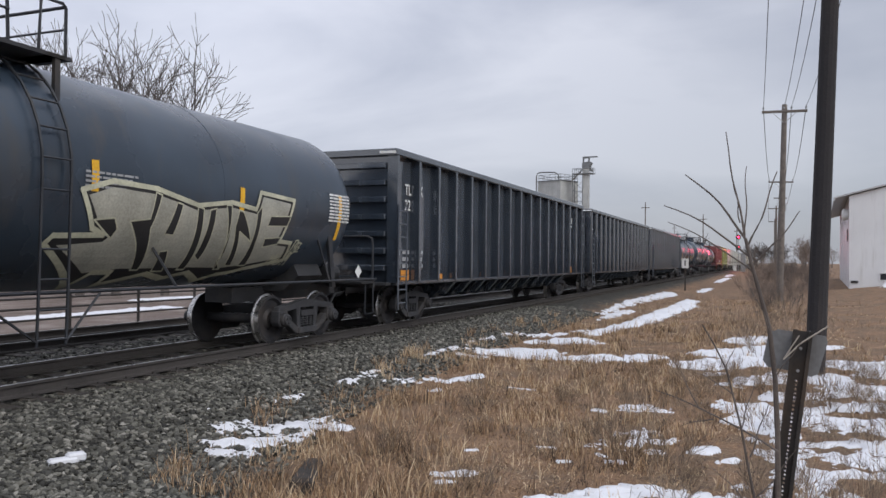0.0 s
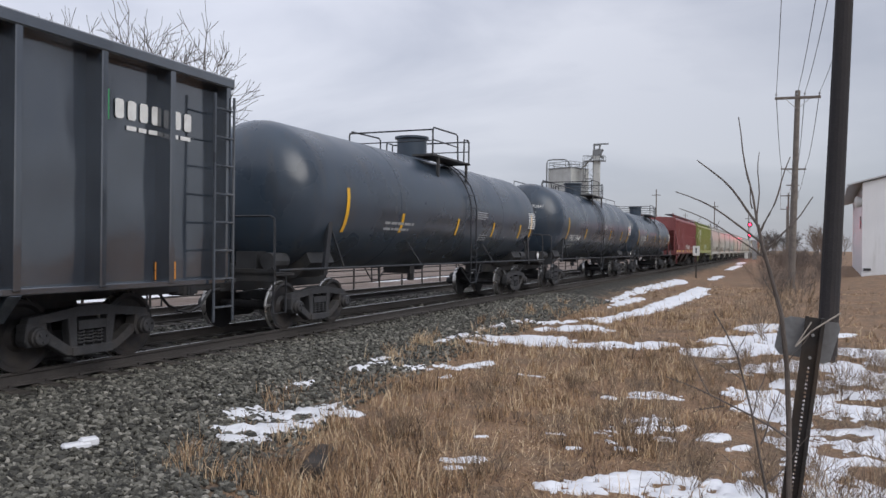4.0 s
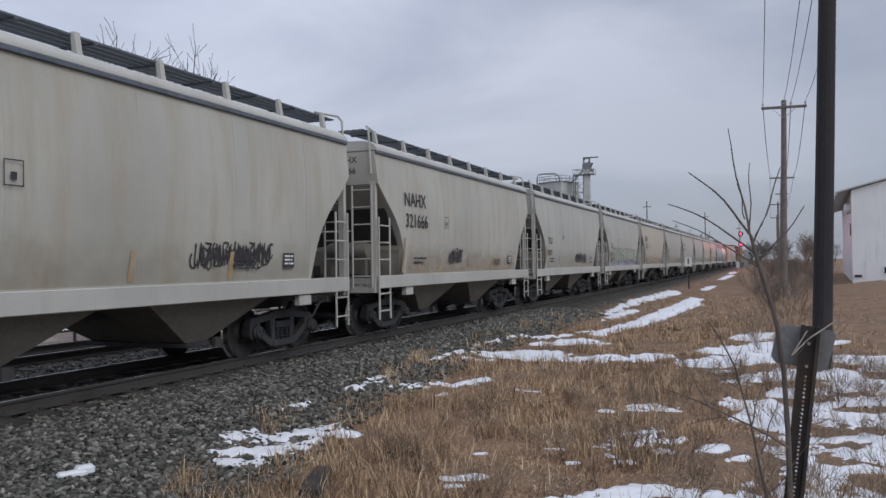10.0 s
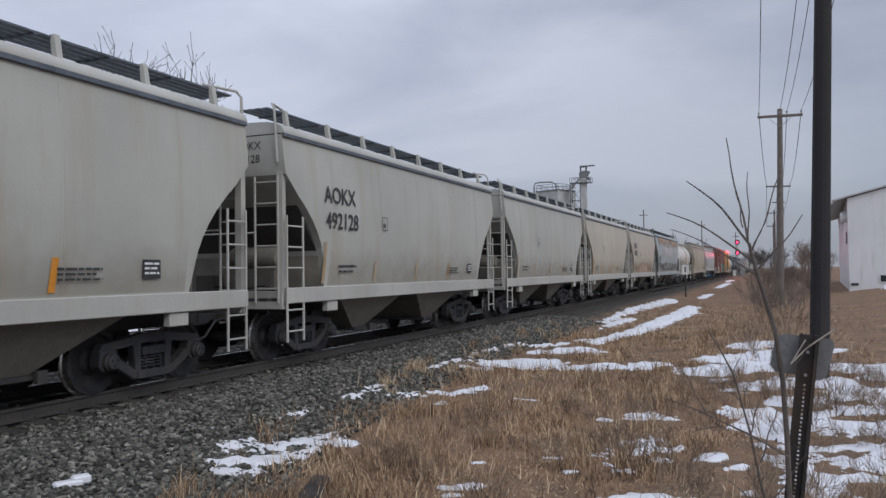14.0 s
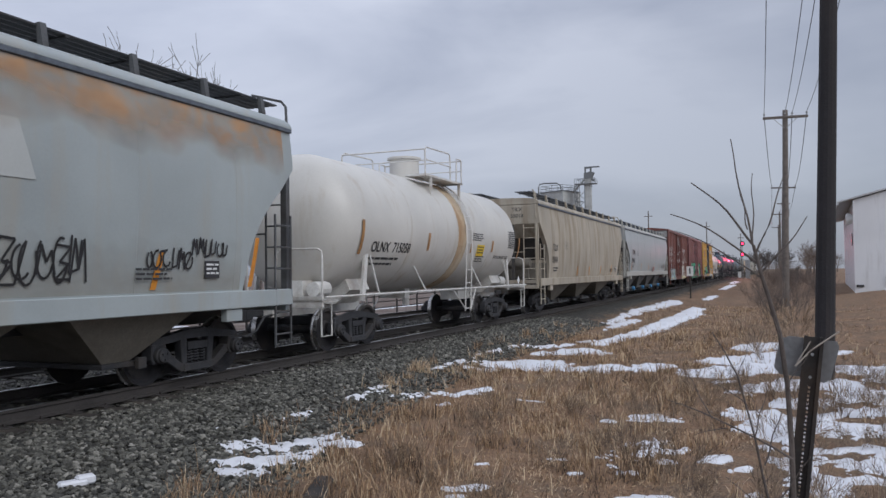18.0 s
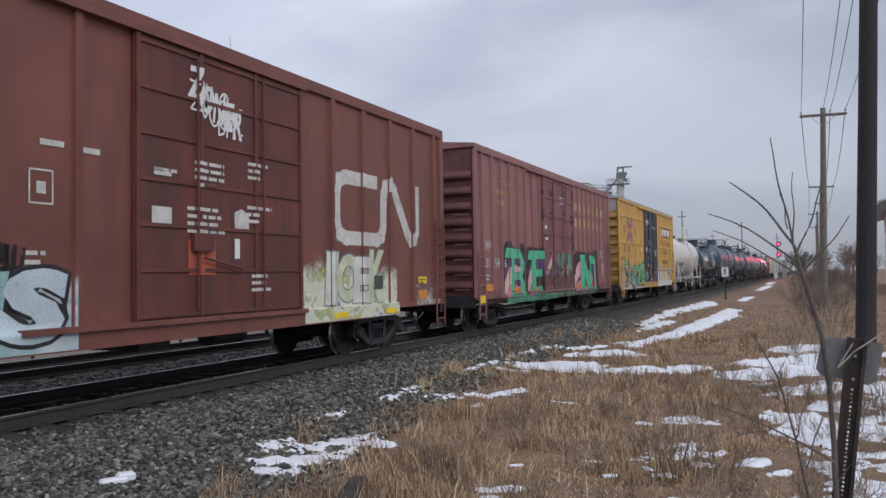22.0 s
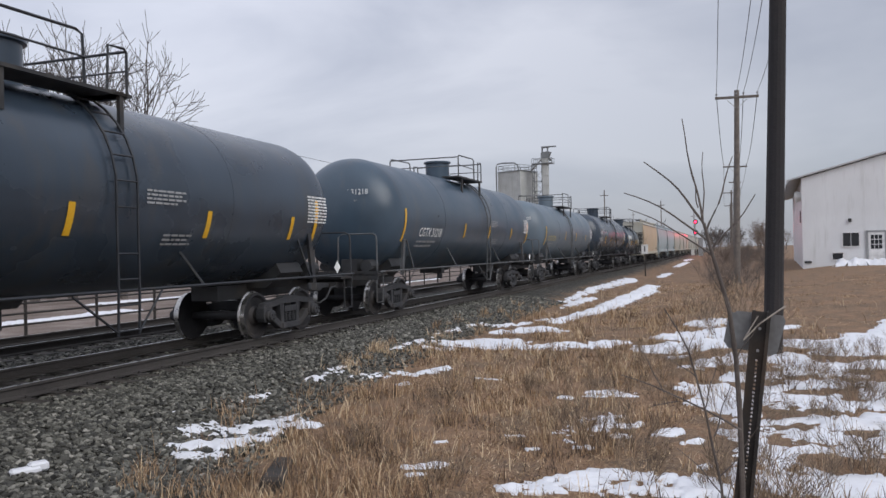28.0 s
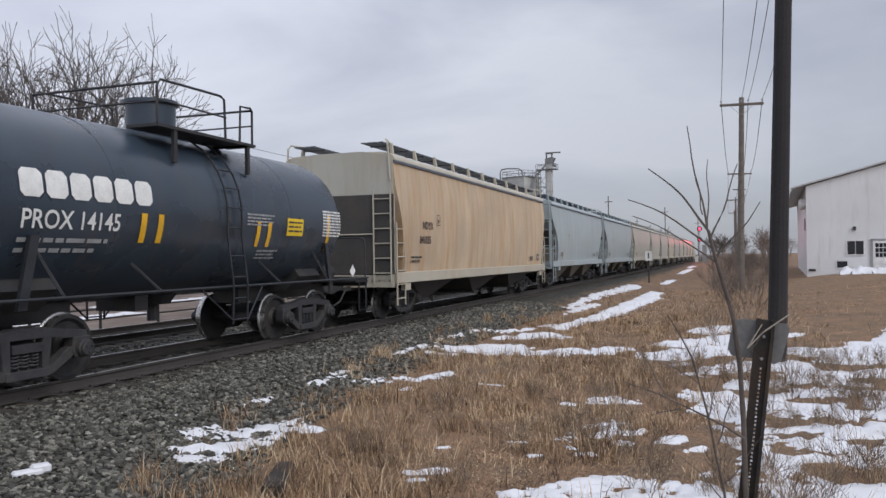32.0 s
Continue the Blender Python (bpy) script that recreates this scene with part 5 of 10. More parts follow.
    part("hatch_cover", shape(f"hatch_cover|{key}", lambda bm: quad_box(bm, -0.32, 0.32, -half + 0.8, half - 0.8, eave + 0.24, eave + 0.33), bevel=0.03), rail_mat, car)
    # discharge bays
    span = 2 * half - 2 * cut - 1.1
    bw = span / bays
    for b in range(bays):
        yc = -span / 2 + bw * (b + 0.5)
        def bay(bm):
            top = [(-1.5, -bw * 0.5, base), (1.5, -bw * 0.5, base), (1.5, bw * 0.5, base), (-1.5, bw * 0.5, base)]
            low = [(-0.95, -0.24, 0.42), (0.95, -0.24, 0.42), (0.95, 0.24, 0.42), (-0.95, 0.24, 0.42)]
            A = [bm.verts.new(p) for p in top]
            B = [bm.verts.new(p) for p in low]
            bm.faces.new(A)
            bm.faces.new(B[::-1])
            for k in range(4):
                j = (k + 1) % 4
                bm.faces.new((A[j], A[k], B[k], B[j]))
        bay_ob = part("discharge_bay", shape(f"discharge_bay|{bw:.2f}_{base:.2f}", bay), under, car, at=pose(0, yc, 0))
        part("outlet_gate", shape("outlet_gate", lambda bm: (quad_box(bm, -1.05, 1.05, -0.34, 0.34, 0.36, 0.43), tube(bm, [(-1.15, 0.3, 0.40), (1.15, 0.3, 0.40)], 0.035, 8), quad_box(bm, 1.08, 1.16, 0.22, 0.38, 0.32, 0.48), quad_box(bm, -1.16, -1.08, 0.22, 0.38, 0.32, 0.48)), bevel=0.008), STEEL_DARK, bay_ob)
    part("centre_sill", shape(f"centre_sill|{half:.2f}", lambda bm: quad_box(bm, -0.2, 0.2, -half + 2, half - 2, 0.86, 1.10)), BLACK, car)
    tc = half - (1.55 if bays < 3 else 1.85)
    for e in (-1, 1):
        add_truck(car, e * tc)
    add_ends(car, half, 0.8)
    for s in (-1, 1):
        for e in (-1, 1):
            part("jacking_pad", shape("jacking_pad", lambda bm: quad_box(bm, -0.06, 0.06, -0.2, 0.2, -0.32, -0.125), bevel=0.01), sill_mat, car, at=pose(s * 1.55, e * (half - cut - 0.25), sill))
    X = W + (bulge * 0.62 if curved else 0.0)
    for text, y, z, size, m in marks:
        decal("car_lettering", letters(text, size, 0.012), m, car, Shifted(OnBow(base, eave, bulge if curved else 0.0, 0.020), -half + y, z), stretch=(0.95, 1))
    for y, h in strip_y:
        z = base + 0.10
        decal("reflective_strip", flat_poly([[(0, 0), (0.10, 0), (0.13, h), (0.03, h)]]), strips, car, Shifted(OnBow(base, eave, bulge if curved else 0.0, 0.016), -half + y, z))
    if stencil:
        z = base + 0.45
        xx = W + bow_at(z, base, eave, bulge if curved else 0) + 0.014
        note(car, OnSide(xx, -half + cut + 0.45, z, 0.006), (0.75, 0.6), 0.045, 0.06, ink, seed)
        note(car, OnSide(xx, half - cut - 2.4, z - 0.05, 0.006), (0.7, 0.6, 0.7), 0.03, 0.035, ink, seed + 1)
        decal("data_panel", flat_rects([(0, 0.34, 0, 0.26)]), DARK_DECAL, car, OnSide(xx, half - cut - 1.0, z - 0.2, 0.006))
        note(car, OnSide(xx, half - cut - 0.97, z + 0.02, 0.012), (0.28, 0.24, 0.28), 0.03, 0.035, WHITE_DECAL, seed + 2)
        decal("plate_mark", flat_rects([(0, 0.26, 0, 0.015), (0, 0.26, 0.285, 0.30), (0, 0.015, 0, 0.3), (0.245, 0.26, 0, 0.3), (0.09, 0.17, 0.07, 0.16)]), ink, car, OnSide(W + bow_at(2.7, base, eave, bulge if curved else 0) + 0.012, -half + cut + 2.3, 2.55, 0.02))
    if end_text:
        words = end_text.split()
        decal("end_lettering", letters(words[0], 0.2, 0.01), ink, car, OnEnd(0.55, -half, eave - 0.24, 0.006))
        decal("end_lettering", letters(words[1], 0.2, 0.01), ink, car, OnEnd(0.5, -half, eave - 0.48, 0.006))
    return car, half


def bow_at(z, base, eave, bulge):
    t = max(0, min(1, (z - base) / (eave - base)))
    return bulge * 4 * t * (1 - t)


# ---- open scrap gondolas ----
def dented_sheet(bm, s, W, half, low, top, seed):
    """A thin steel side, beaten into shallow dents by its loads."""
    ny, nz = int(2 * half / 0.16), 16
    rows = []
    for j in range(nz + 1):
        z = low + (top - low) * j / nz
        row = []
        for i in range(ny + 1):
            y = -half + 2 * half * i / ny
            d = 0.5 + 0.6 * noise.noise((y * 0.85, z * 0.95, seed * 7.3 + s)) + 0.3 * noise.noise((y * 2.1, z * 1.7, seed * 3.1 + s))
            row.append(bm.verts.new((s * (W + 0.018 - 0.026 * max(0.0, d)), y, z)))
        rows.append(row)
    for A, B in zip(rows, rows[1:]):
        for k in range(ny):
            f = (A[k], A[k + 1], B[k + 1], B[k])
            bm.faces.new(f if s > 0 else f[::-1])
    quad_box(bm, s * W - 0.035, s * W - 0.03, -half, half, low, top)


def gondola(front, rear, paint, label, marks, scrap_seed, brand=False):
    car, half = start_car("gondola_car", label, "gondola car", front, rear)
    W, top, sill = 1.38, 4.14, 1.12
    key = f"{half:.2f}"
    for s in (-1, 1):
        part("side_wall", shape(f"side_wall|{key}{s}_{scrap_seed}", lambda bm: dented_sheet(bm, s, W, half - 0.1, sill - 0.05, top, scrap_seed), 40), paint, car)
        part("top_chord", shape(f"top_chord|{key}{s}", lambda bm: quad_box(bm, s * 1.51 - 0.13, s * 1.51 + 0.13, -half, half, top - 0.10, top + 0.06), bevel=0.02), paint, car)
        part("side_sill", shape(f"side_sill|{key}{s}", lambda bm: quad_box(bm, s * 1.49 - 0.11, s * 1.49 + 0.11, -half + 0.1, half - 0.1, sill - 0.10, sill - 0.02), bevel=0.01), paint, car)
        for k in range(17):
            y = -half + 0.12 + (2 * half - 0.24) * k / 16
            part("side_post", shape("side_post|gondola", lambda bm: prism(bm, [(-0.085, -0.03), (0.085, -0.03), (0.05, 0.235), (-0.05, 0.235)], sill - 0.06, top - 0.08, "z"), bevel=0.012), GOND_BLACK, car, at=pose(s * (W + 0.01), y, 0, 0, 0, -90 if s > 0 else 90))
    for e in (-1, 1):
        part("end_wall", shape(f"end_wall|{key}{e}", lambda bm: (quad_box(bm, -W, W, e * (half - 0.12) - 0.02, e * (half - 0.12) + 0.02, sill - 0.05, top)), bevel=0.012), paint, car)
        for z in (1.35, 1.75, 2.15, 2.55, 2.95, 3.35, 3.75):
            part("end_rib", shape("end_rib|gondola", lambda bm: quad_box(bm, -W + 0.05, W - 0.05, -0.06, 0.06, 0, 0.13), bevel=0.012), paint, car, at=pose(0, e * (half - 0.04), z))
        part("end_chord", shape(f"end_chord|{key}{e}", lambda bm: quad_box(bm, -1.6, 1.6, e * (half - 0.05) - 0.07, e * (half - 0.05) + 0.07, top - 0.10, top + 0.06), bevel=0.012), paint, car)
        part("end_platform", shape(f"gondola_platform|{key}{e}", lambda bm: (quad_box(bm, -1.5, 1.5, min(e * half, e * (half + 0.25)), max(e * half, e * (half + 0.25)), 1.02, 1.08), quad_box(bm, -0.3, 0.3, min(e * half, e * (half - 3)), max(e * half, e * (half - 3)), 0.8, 1.05))), BLACK, car)

        def lad(bm):
            ladder_build(bm, 1.66, e * (half - 0.05), e * (half - 0.50), 0.45, 2.9 if e < 0 else 3.9, 8, 0.017)
        part("side_ladder", shape(f"side_ladder|{key}{e}", lad), GOND_POST, car)
        part("grab_patch", shape(f"grab_patch|{key}{e}", lambda bm: quad_box(bm, 1.2, 1.6, e * (half + 0.03) - 0.02, e * (half + 0.03) + 0.02, top - 0.06, top - 0.0)), WHITE_DECAL, car, "white painted corner patch")
    # tub that hangs between the trucks
    for k in range(11):
        y = -half + 0.12 + (2 * half - 0.24) * (k + 3) / 16
        for s in (-1, 1):
            part("post_foot", shape(f"post_foot|{s}", lambda bm: prism(bm, [(s * 1.40, sill - 0.10), (s * 1.60, sill - 0.10), (s * 1.30, 0.68), (s * 1.10, 0.68)], -0.09, 0.09, "y"), bevel=0.012), GOND_BLACK, car, at=pose(0, y, 0))
        part("tub_rib", shape("tub_rib", lambda bm: prism(bm, [(-1.45, sill - 0.08), (1.45, sill - 0.08), (0.95, 0.55), (-0.95, 0.55)], -0.13, 0.13, "y"), bevel=0.02), paint, car, at=pose(0, y, 0))
    part("floor", shape(f"floor|{key}", lambda bm: (quad_box(bm, -1.45, 1.45, -half + 0.2, half - 0.2, sill - 0.12, sill - 0.06), quad_box(bm, -0.2, 0.2, -half + 2, half - 2, 0.62, 0.9))), BLACK, car)
    # heap of scrap that shows over the rim
    rnd = random.Random(scrap_seed)
    bm = bmesh.new()
    n = 26
    rows = []
    for i in range(n + 1):
        y = -half + 0.3 + (2 * half - 0.6) * i / n
        rows.append([bm.verts.new((x, y, top - 0.55 + rnd.uniform(-0.22, 0.20) - 0.2 * abs(x))) for x in (-1.33, -0.7, 0.0, 0.7, 1.33)])
    for A, B in zip(rows, rows[1:]):
        for k in range(4):
            bm.faces.new((A[k], A[k + 1], B[k + 1], B[k]))
    part("scrap_heap", bm, mat("mixed_scrap", (0.14, 0.10, 0.085), 0.8, 0.2, 0.5, 6.0, 0.8, 20), car, "load of scrap metal")
    for k in range(9):
        bm = bmesh.new()
        y = rnd.uniform(-half + 1, half - 1)
        h = rnd.uniform(0.04, 0.26)
        x = rnd.uniform(0.4, 1.2)
        a = rnd.uniform(-0.2, 0.2)
        if k % 3:
            tube(bm, [(x, y - a, top - 0.7), (x, y + a, top + h)], rnd.uniform(0.012, 0.03), 5)
        else:
            prism(bm, [(y - 0.14, top - 0.7), (y + 0.12, top - 0.7), (y + 0.06 + a, top + h), (y - 0.05 + a, top + h * 0.8)], x, x + 0.03)
        part("scrap_piece", bm, STEEL_DARK if k % 2 else RAIL_SIDE, car)
    for e in (-1, 1):
        add_truck(car, e * (half - 2.2))
    add_ends(car, half + 0.2, 0.7)
    for text, y, z, size, m in marks:
        decal("car_lettering", letters(text, size, 0.015), m, car, OnSide(W + 0.02, -half + y, z), stretch=(0.9, 1))
    decal("end_lettering", letters(marks[0][0] + marks[1][0], 0.2, 0.01), WHITE_DECAL, car, OnEnd(-1.35, -half + 0.1, 3.5, 0.085))
    pitch = (2 * half - 0.24) / 16
    for k in (0, 1):
        note(car, OnSide(W + 0.02, -half + 0.80 + 0.82 * k, 1.84), (0.40, 0.34, 0.40), 0.09, 0.08, GREY_DECAL, k)
    for k, (w, y) in enumerate(((0.47, 0.72), (0.45, 2.9), (0.34, 5.3), (0.28, 7.75), (0.28, 11.35), (0.28, 13.75), (0.42, 18.45))):
        decal("reflective_patch", flat_rects([(0, w, 0, 0.13)]), ORANGE, car, OnSide(W + 0.02, -half + y, 1.11))
        if k in (0, 6):
            decal("reflective_patch", flat_rects([(0, w, 0, 0.11)]), ORANGE, car, OnSide(W + 0.02, -half + y, 1.25))
    decal("round_mark", flat_poly([[(0.1 * math.cos(math.pi * i / 8), 0.1 * math.sin(math.pi * i / 8)) for i in range(16)]]), GREY_DECAL, car, OnSide(W + 0.02, -half + 0.56, 1.77))
    if brand:
        decal("trade_mark", letter_blocks(7, 0.15, 0.26, 0.07, 0.0), WHITE_DECAL, car, OnSide(W + 0.02, half - 2.2, 3.28))
        note(car, OnSide(W + 0.02, half - 2.0, 3.2), (1.3,), 0.06, 0.05, WHITE_DECAL, 4)
        decal("trade_emblem", flat_poly([[(0, 0), (0.2, 0.12), (0.2, 0.52), (0, 0.40)]]), mat("green_emblem", (0.05, 0.32, 0.12), 0.5), car, OnSide(W + 0.02, half - 2.5, 3.12))
    return car


# ---- boxcars ----
def boxcar(front, rear, top, paint, label, door_mat, roof_mat, end_mat, door, posts, cross=False, low_end=True, width=1.52, post_mat=None):
    car, half = start_car("boxcar", label, "boxcar", front, rear)
    W, sill = width, 0.98
    key = f"box{half:.2f}_{top}"
    part("body", shape(f"body|{key}", lambda bm: (quad_box(bm, -W, W, -half + 0.12, half - 0.12, sill + 0.05, top - 0.1))), paint, car)
    part("roof", shape(f"roof|{key}", lambda bm: (prism(bm, [(-W - 0.05, top - 0.12), (W + 0.05, top - 0.12), (W + 0.05, top - 0.02), (0, top + 0.13), (-W - 0.05, top - 0.02)], -half, half, "y"), [prism(bm, [(-W + 0.06, top - 0.02), (-W + 0.06, top + 0.015), (0, top + 0.16), (W - 0.06, top + 0.015), (W - 0.06, top - 0.02), (0, top + 0.12)], y - 0.04, y + 0.04, "y") for y in [(-half + 0.6 + (2 * half - 1.2) * k / 11) for k in range(12)]])), roof_mat, car)
    for s in (-1, 1):
        part("side_sill", shape(f"side_sill|{key}{s}", lambda bm: prism(bm, [(-half + 0.05, sill + 0.06), (half - 0.05, sill + 0.06), (half - 0.05, sill - 0.05), (half - 3.1, sill - 0.05), (half - 3.3, sill - 0.2), (-half + 3.3, sill - 0.2), (-half + 3.1, sill - 0.05), (-half + 0.05, sill - 0.05)], s * (W + 0.03) - 0.03, s * (W + 0.03) + 0.03)), paint, car)
        part("eave_rail", shape(f"eave_rail|{key}{s}", lambda bm: quad_box(bm, s * (W + 0.03) - 0.035, s * (W + 0.03) + 0.035, -half + 0.02, half - 0.02, top - 0.22, top - 0.09), bevel=0.01), paint, car)
        d0, d1 = door
        for y in posts:
            w = 0.05 if abs(y) < half - 0.2 else 0.09
            part("side_post", shape(f"side_post|{key}{w}", lambda bm: prism(bm, [(-w - 0.02, 0), (w + 0.02, 0), (w, 0.06), (-w, 0.06)], sill, top - 0.2, "z")), post_mat or paint, car, at=pose(s * (W - 0.002), y, 0, 0, 0, -90 if s > 0 else 90))
        if cross:
            for z in (1.72, 3.03, 4.32):
                for a, c in ((-half + 0.15, d0 - 0.1), (d1 + 0.1, half - 0.15)):
                    part("side_rail", shape(f"side_rail|{c - a:.2f}", lambda bm: prism(bm, [(-0.05, 0), (0.05, 0), (0.035, 0.055), (-0.035, 0.055)], 0, c - a, "z")), post_mat or paint, car, at=Matrix.Translation((s * (W - 0.002), a if s > 0 else a, z)) @ (Matrix(((0, s, 0), (0, 0, 1), (1, 0, 0))).to_4x4()))
    for e in (-1, 1):
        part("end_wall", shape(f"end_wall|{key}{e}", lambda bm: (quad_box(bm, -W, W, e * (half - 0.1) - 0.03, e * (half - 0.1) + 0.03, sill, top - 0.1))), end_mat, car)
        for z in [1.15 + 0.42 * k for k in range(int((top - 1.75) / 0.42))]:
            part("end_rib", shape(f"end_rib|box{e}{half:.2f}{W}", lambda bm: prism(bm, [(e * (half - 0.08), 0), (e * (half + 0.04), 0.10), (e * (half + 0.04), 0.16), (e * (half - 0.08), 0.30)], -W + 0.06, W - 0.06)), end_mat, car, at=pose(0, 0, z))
        part("end_underframe", shape(f"end_underframe|{key}{e}", lambda bm: (quad_box(bm, -0.3, 0.3, min(e * half, e * (half - 3)), max(e * half, e * (half - 3)), 0.72, 1.0), quad_box(bm, -1.5, 1.5, e * (half - 0.05) - 0.06, e * (half - 0.05) + 0.06, sill - 0.25, sill + 0.06))), BLACK, car)

        def lad(bm):
            for s in (-1, 1):
                ladder_build(bm, s * (W + 0.10), e * (half - 0.12), e * (half - 0.55), 0.42, 2.9 if e > 0 else 2.2, 7, 0.016)
                for k in range(6):
                    z = 1.2 + 0.4 * k
                    tube(bm, [(s * 1.45, e * (half + 0.1), z), (s * 1.0, e * (half + 0.1), z)], 0.016, 5)
        part("ladder", shape(f"ladder|{key}{e}", lad), paint, car)
        add_truck(car, e * (half - 2.35))
    add_ends(car, half + 0.15, 0.8)
    # sliding door with its bars and lock gear
    d0, d1 = door
    dw = d1 - d0
    dr = part("door", shape(f"door|{key}", lambda bm: (quad_box(bm, 0, 0.05, 0, dw, sill + 0.10, top - 0.28))), door_mat, car, at=pose(W + 0.012, d0, 0))
    for k in range(7):
        part("door_bar", shape(f"door_bar|{dw:.2f}", lambda bm: quad_box(bm, 0.05, 0.075, 0.03, dw - 0.03, 0, 0.05)), door_mat, dr, at=pose(0, 0, sill + 0.12 + (top - 0.5 - sill) * k / 6))
    for y in (0.05, dw * 0.33, dw * 0.66, dw - 0.05):
        part("door_stile", shape(f"door_stile|{top}", lambda bm: quad_box(bm, 0.05, 0.08, -0.035, 0.035, sill + 0.10, top - 0.28)), door_mat, dr, at=pose(0, y, 0))
    part("lock_gear", shape(f"lock_gear|{key}", lambda bm: ([tube(bm, [(0.11, y, sill + 0.2), (0.11, y, top - 0.35)], 0.018, 6) for y in (dw * 0.30, dw * 0.70)], quad_box(bm, 0.08, 0.14, dw * 0.27, dw * 0.38, 2.0, 2.25), tube(bm, [(0.13, dw * 0.33, 1.9), (0.13, dw * 0.55, 1.75)], 0.02, 5))), door_mat, dr)
    for z in (sill + 0.02, top - 0.27):
        part("door_track", shape(f"door_track|{key}", lambda bm: quad_box(bm, W, W + 0.12, d0 - 1.6, d1 + 0.1, 0, 0.07)), paint, car, at=pose(0, 0, z))
    part("centre_sill", shape(f"centre_sill|{key}", lambda bm: (quad_box(bm, -0.25, 0.25, -half + 2, half - 2, 0.70, 1.0), quad_box(bm, -0.9, 0.9, -1.2, -0.6, 0.6, 0.95), lathe(bm, [(0.5, 0.2), (1.3, 0.2)], "y", 12, (0.6, 0, 0.72)))), BLACK, car)
    uprights = [(y - (0.05 if abs(y) < half - 0.2 else 0.09), y + (0.05 if abs(y) < half - 0.2 else 0.09), 0.059) for y in posts]
    uprights += [(d0, d1, 0.063)] + [(d0 + y - 0.035, d0 + y + 0.035, 0.094) for y in (0.05, dw * 0.33, dw * 0.66, dw - 0.05)]
    levels = [(0.70, sill + 0.06, 0.062)]
    if cross:
        levels += [(z - 0.04, z + 0.04, 0.055) for z in (1.76, 3.02, 4.30)]
    return car, half, OnRibbed(W, uprights, levels)


def font_shape(text, size, bold, w, h):
    """Letters of the built-in font drawn to a given width and height."""
    bm = bmesh.new()
    bm.from_mesh(letters(text, size, bold))
    x0, x1 = min(v.co.x for v in bm.verts), max(v.co.x for v in bm.verts)
    y0, y1 = min(v.co.y for v in bm.verts), max(v.co.y for v in bm.verts)
    for v in bm.verts:
        v.co.x, v.co.y = (v.co.x - x0) / (x1 - x0) * w, (v.co.y - y0) / (y1 - y0) * h
    return bm


def throw_up(car, where_at, u, v, text, widths, height, fills, rim, slant=0.1, fat=0.05, line=0.045, seed=1, swell=0.1, name="mural_letter"):
    """Fat sprayed letters side by side, each with its dark outline."""
    rnd = random.Random(seed)
    for k, (ch, w) in enumerate(zip(text, widths)):
        h = height * (1 + rnd.uniform(-swell, swell))
        dz = rnd.uniform(-0.03, 0.03)
        for j, (m, grow_by) in enumerate(((rim, line), (fills[k % len(fills)], 0.0))):
            bm = font_shape(ch, 1.0, fat + grow_by * 0.9 / height, w + 2 * grow_by, h + 2 * grow_by)
            for q in bm.verts:
                q.co.x += u - grow_by + slant * q.co.y
                q.co.y += v - grow_by + dz
            decal(name if j else "mural_outline", bm, m, car, where_at(0.006 + 0.004 * j + 0.0007 * (k % 3)))
        u += w * 0.93


def outlined(car, where_at, polys, rim, line, lift, name="mural_shape"):
    """Sprayed shapes, each of its own colour, over a dark line along their edges."""
    for k, (m, poly) in enumerate(polys):
        if line:
            for j, piece in enumerate(ribbon(poly, line)):
                decal("mural_outline", flat_poly([piece]), rim, car, where_at(lift + 0.0012 * k + 0.0001 * (j % 4)))
        decal(name, flat_poly([poly]), m, car, where_at(lift + 0.0007 + 0.0012 * k))


def film(name, colours, high, soft, seed, scale=0.9, cover=1.0, ragged=(2.2, 5.0, 0.65, 0.9)):
    """A thin mist of several sprayed colours that thins out upwards and in specks."""
    m = bpy.data.materials.new(name)
    m.use_nodes = True
    n, l = m.node_tree.nodes, m.node_tree.links
    b = n["Principled BSDF"]
    b.inputs["Roughness"].default_value = 0.55
    tc, mp = n.new("ShaderNodeTexCoord"), n.new("ShaderNodeMapping")
    mp.inputs["Location"].default_value, mp.inputs["Scale"].default_value = (0, seed, seed * 0.7), (0.1, 1.0, 1.3)
    l.new(tc.outputs["Object"], mp.inputs["Vector"])

    def tex(sc, detail, rough, distort=0.0):
        t = n.new("ShaderNodeTexNoise")
        t.inputs["Scale"].default_value, t.inputs["Detail"].default_value, t.inputs["Roughness"].default_value, t.inputs["Distortion"].default_value = sc, detail, rough, distort
        l.new(mp.outputs["Vector"], t.inputs["Vector"])
        return t.outputs["Fac"]

    k = len(colours)
    cr = ramp_node(n, [(0.30 + 0.40 * i / (k - 1), c) for i, c in enumerate(colours)])
    l.new(tex(scale * 1.6, 3.0, 0.5, 0.3), cr.inputs["Fac"])
    l.new(cr.outputs["Color"], b.inputs["Base Color"])
    sep = n.new("ShaderNodeSeparateXYZ")
    l.new(tc.outputs["Object"], sep.inputs["Vector"])
    ad = n.new("ShaderNodeMath")
    ad.operation = "MULTIPLY_ADD"
    l.new(tex(*ragged[:3]), ad.inputs[0])
    ad.inputs[1].default_value = ragged[3]
    l.new(sep.outputs["Z"], ad.inputs[2])
    up = n.new("ShaderNodeMapRange")
    up.inputs["From Min"].default_value, up.inputs["From Max"].default_value = high + 0.45 + soft, high + 0.45 - soft
    up.inputs["To Max"].default_value = cover
    l.new(ad.outputs[0], up.inputs["Value"])
    l.new(up.outputs["Result"], b.inputs["Alpha"])
    return m


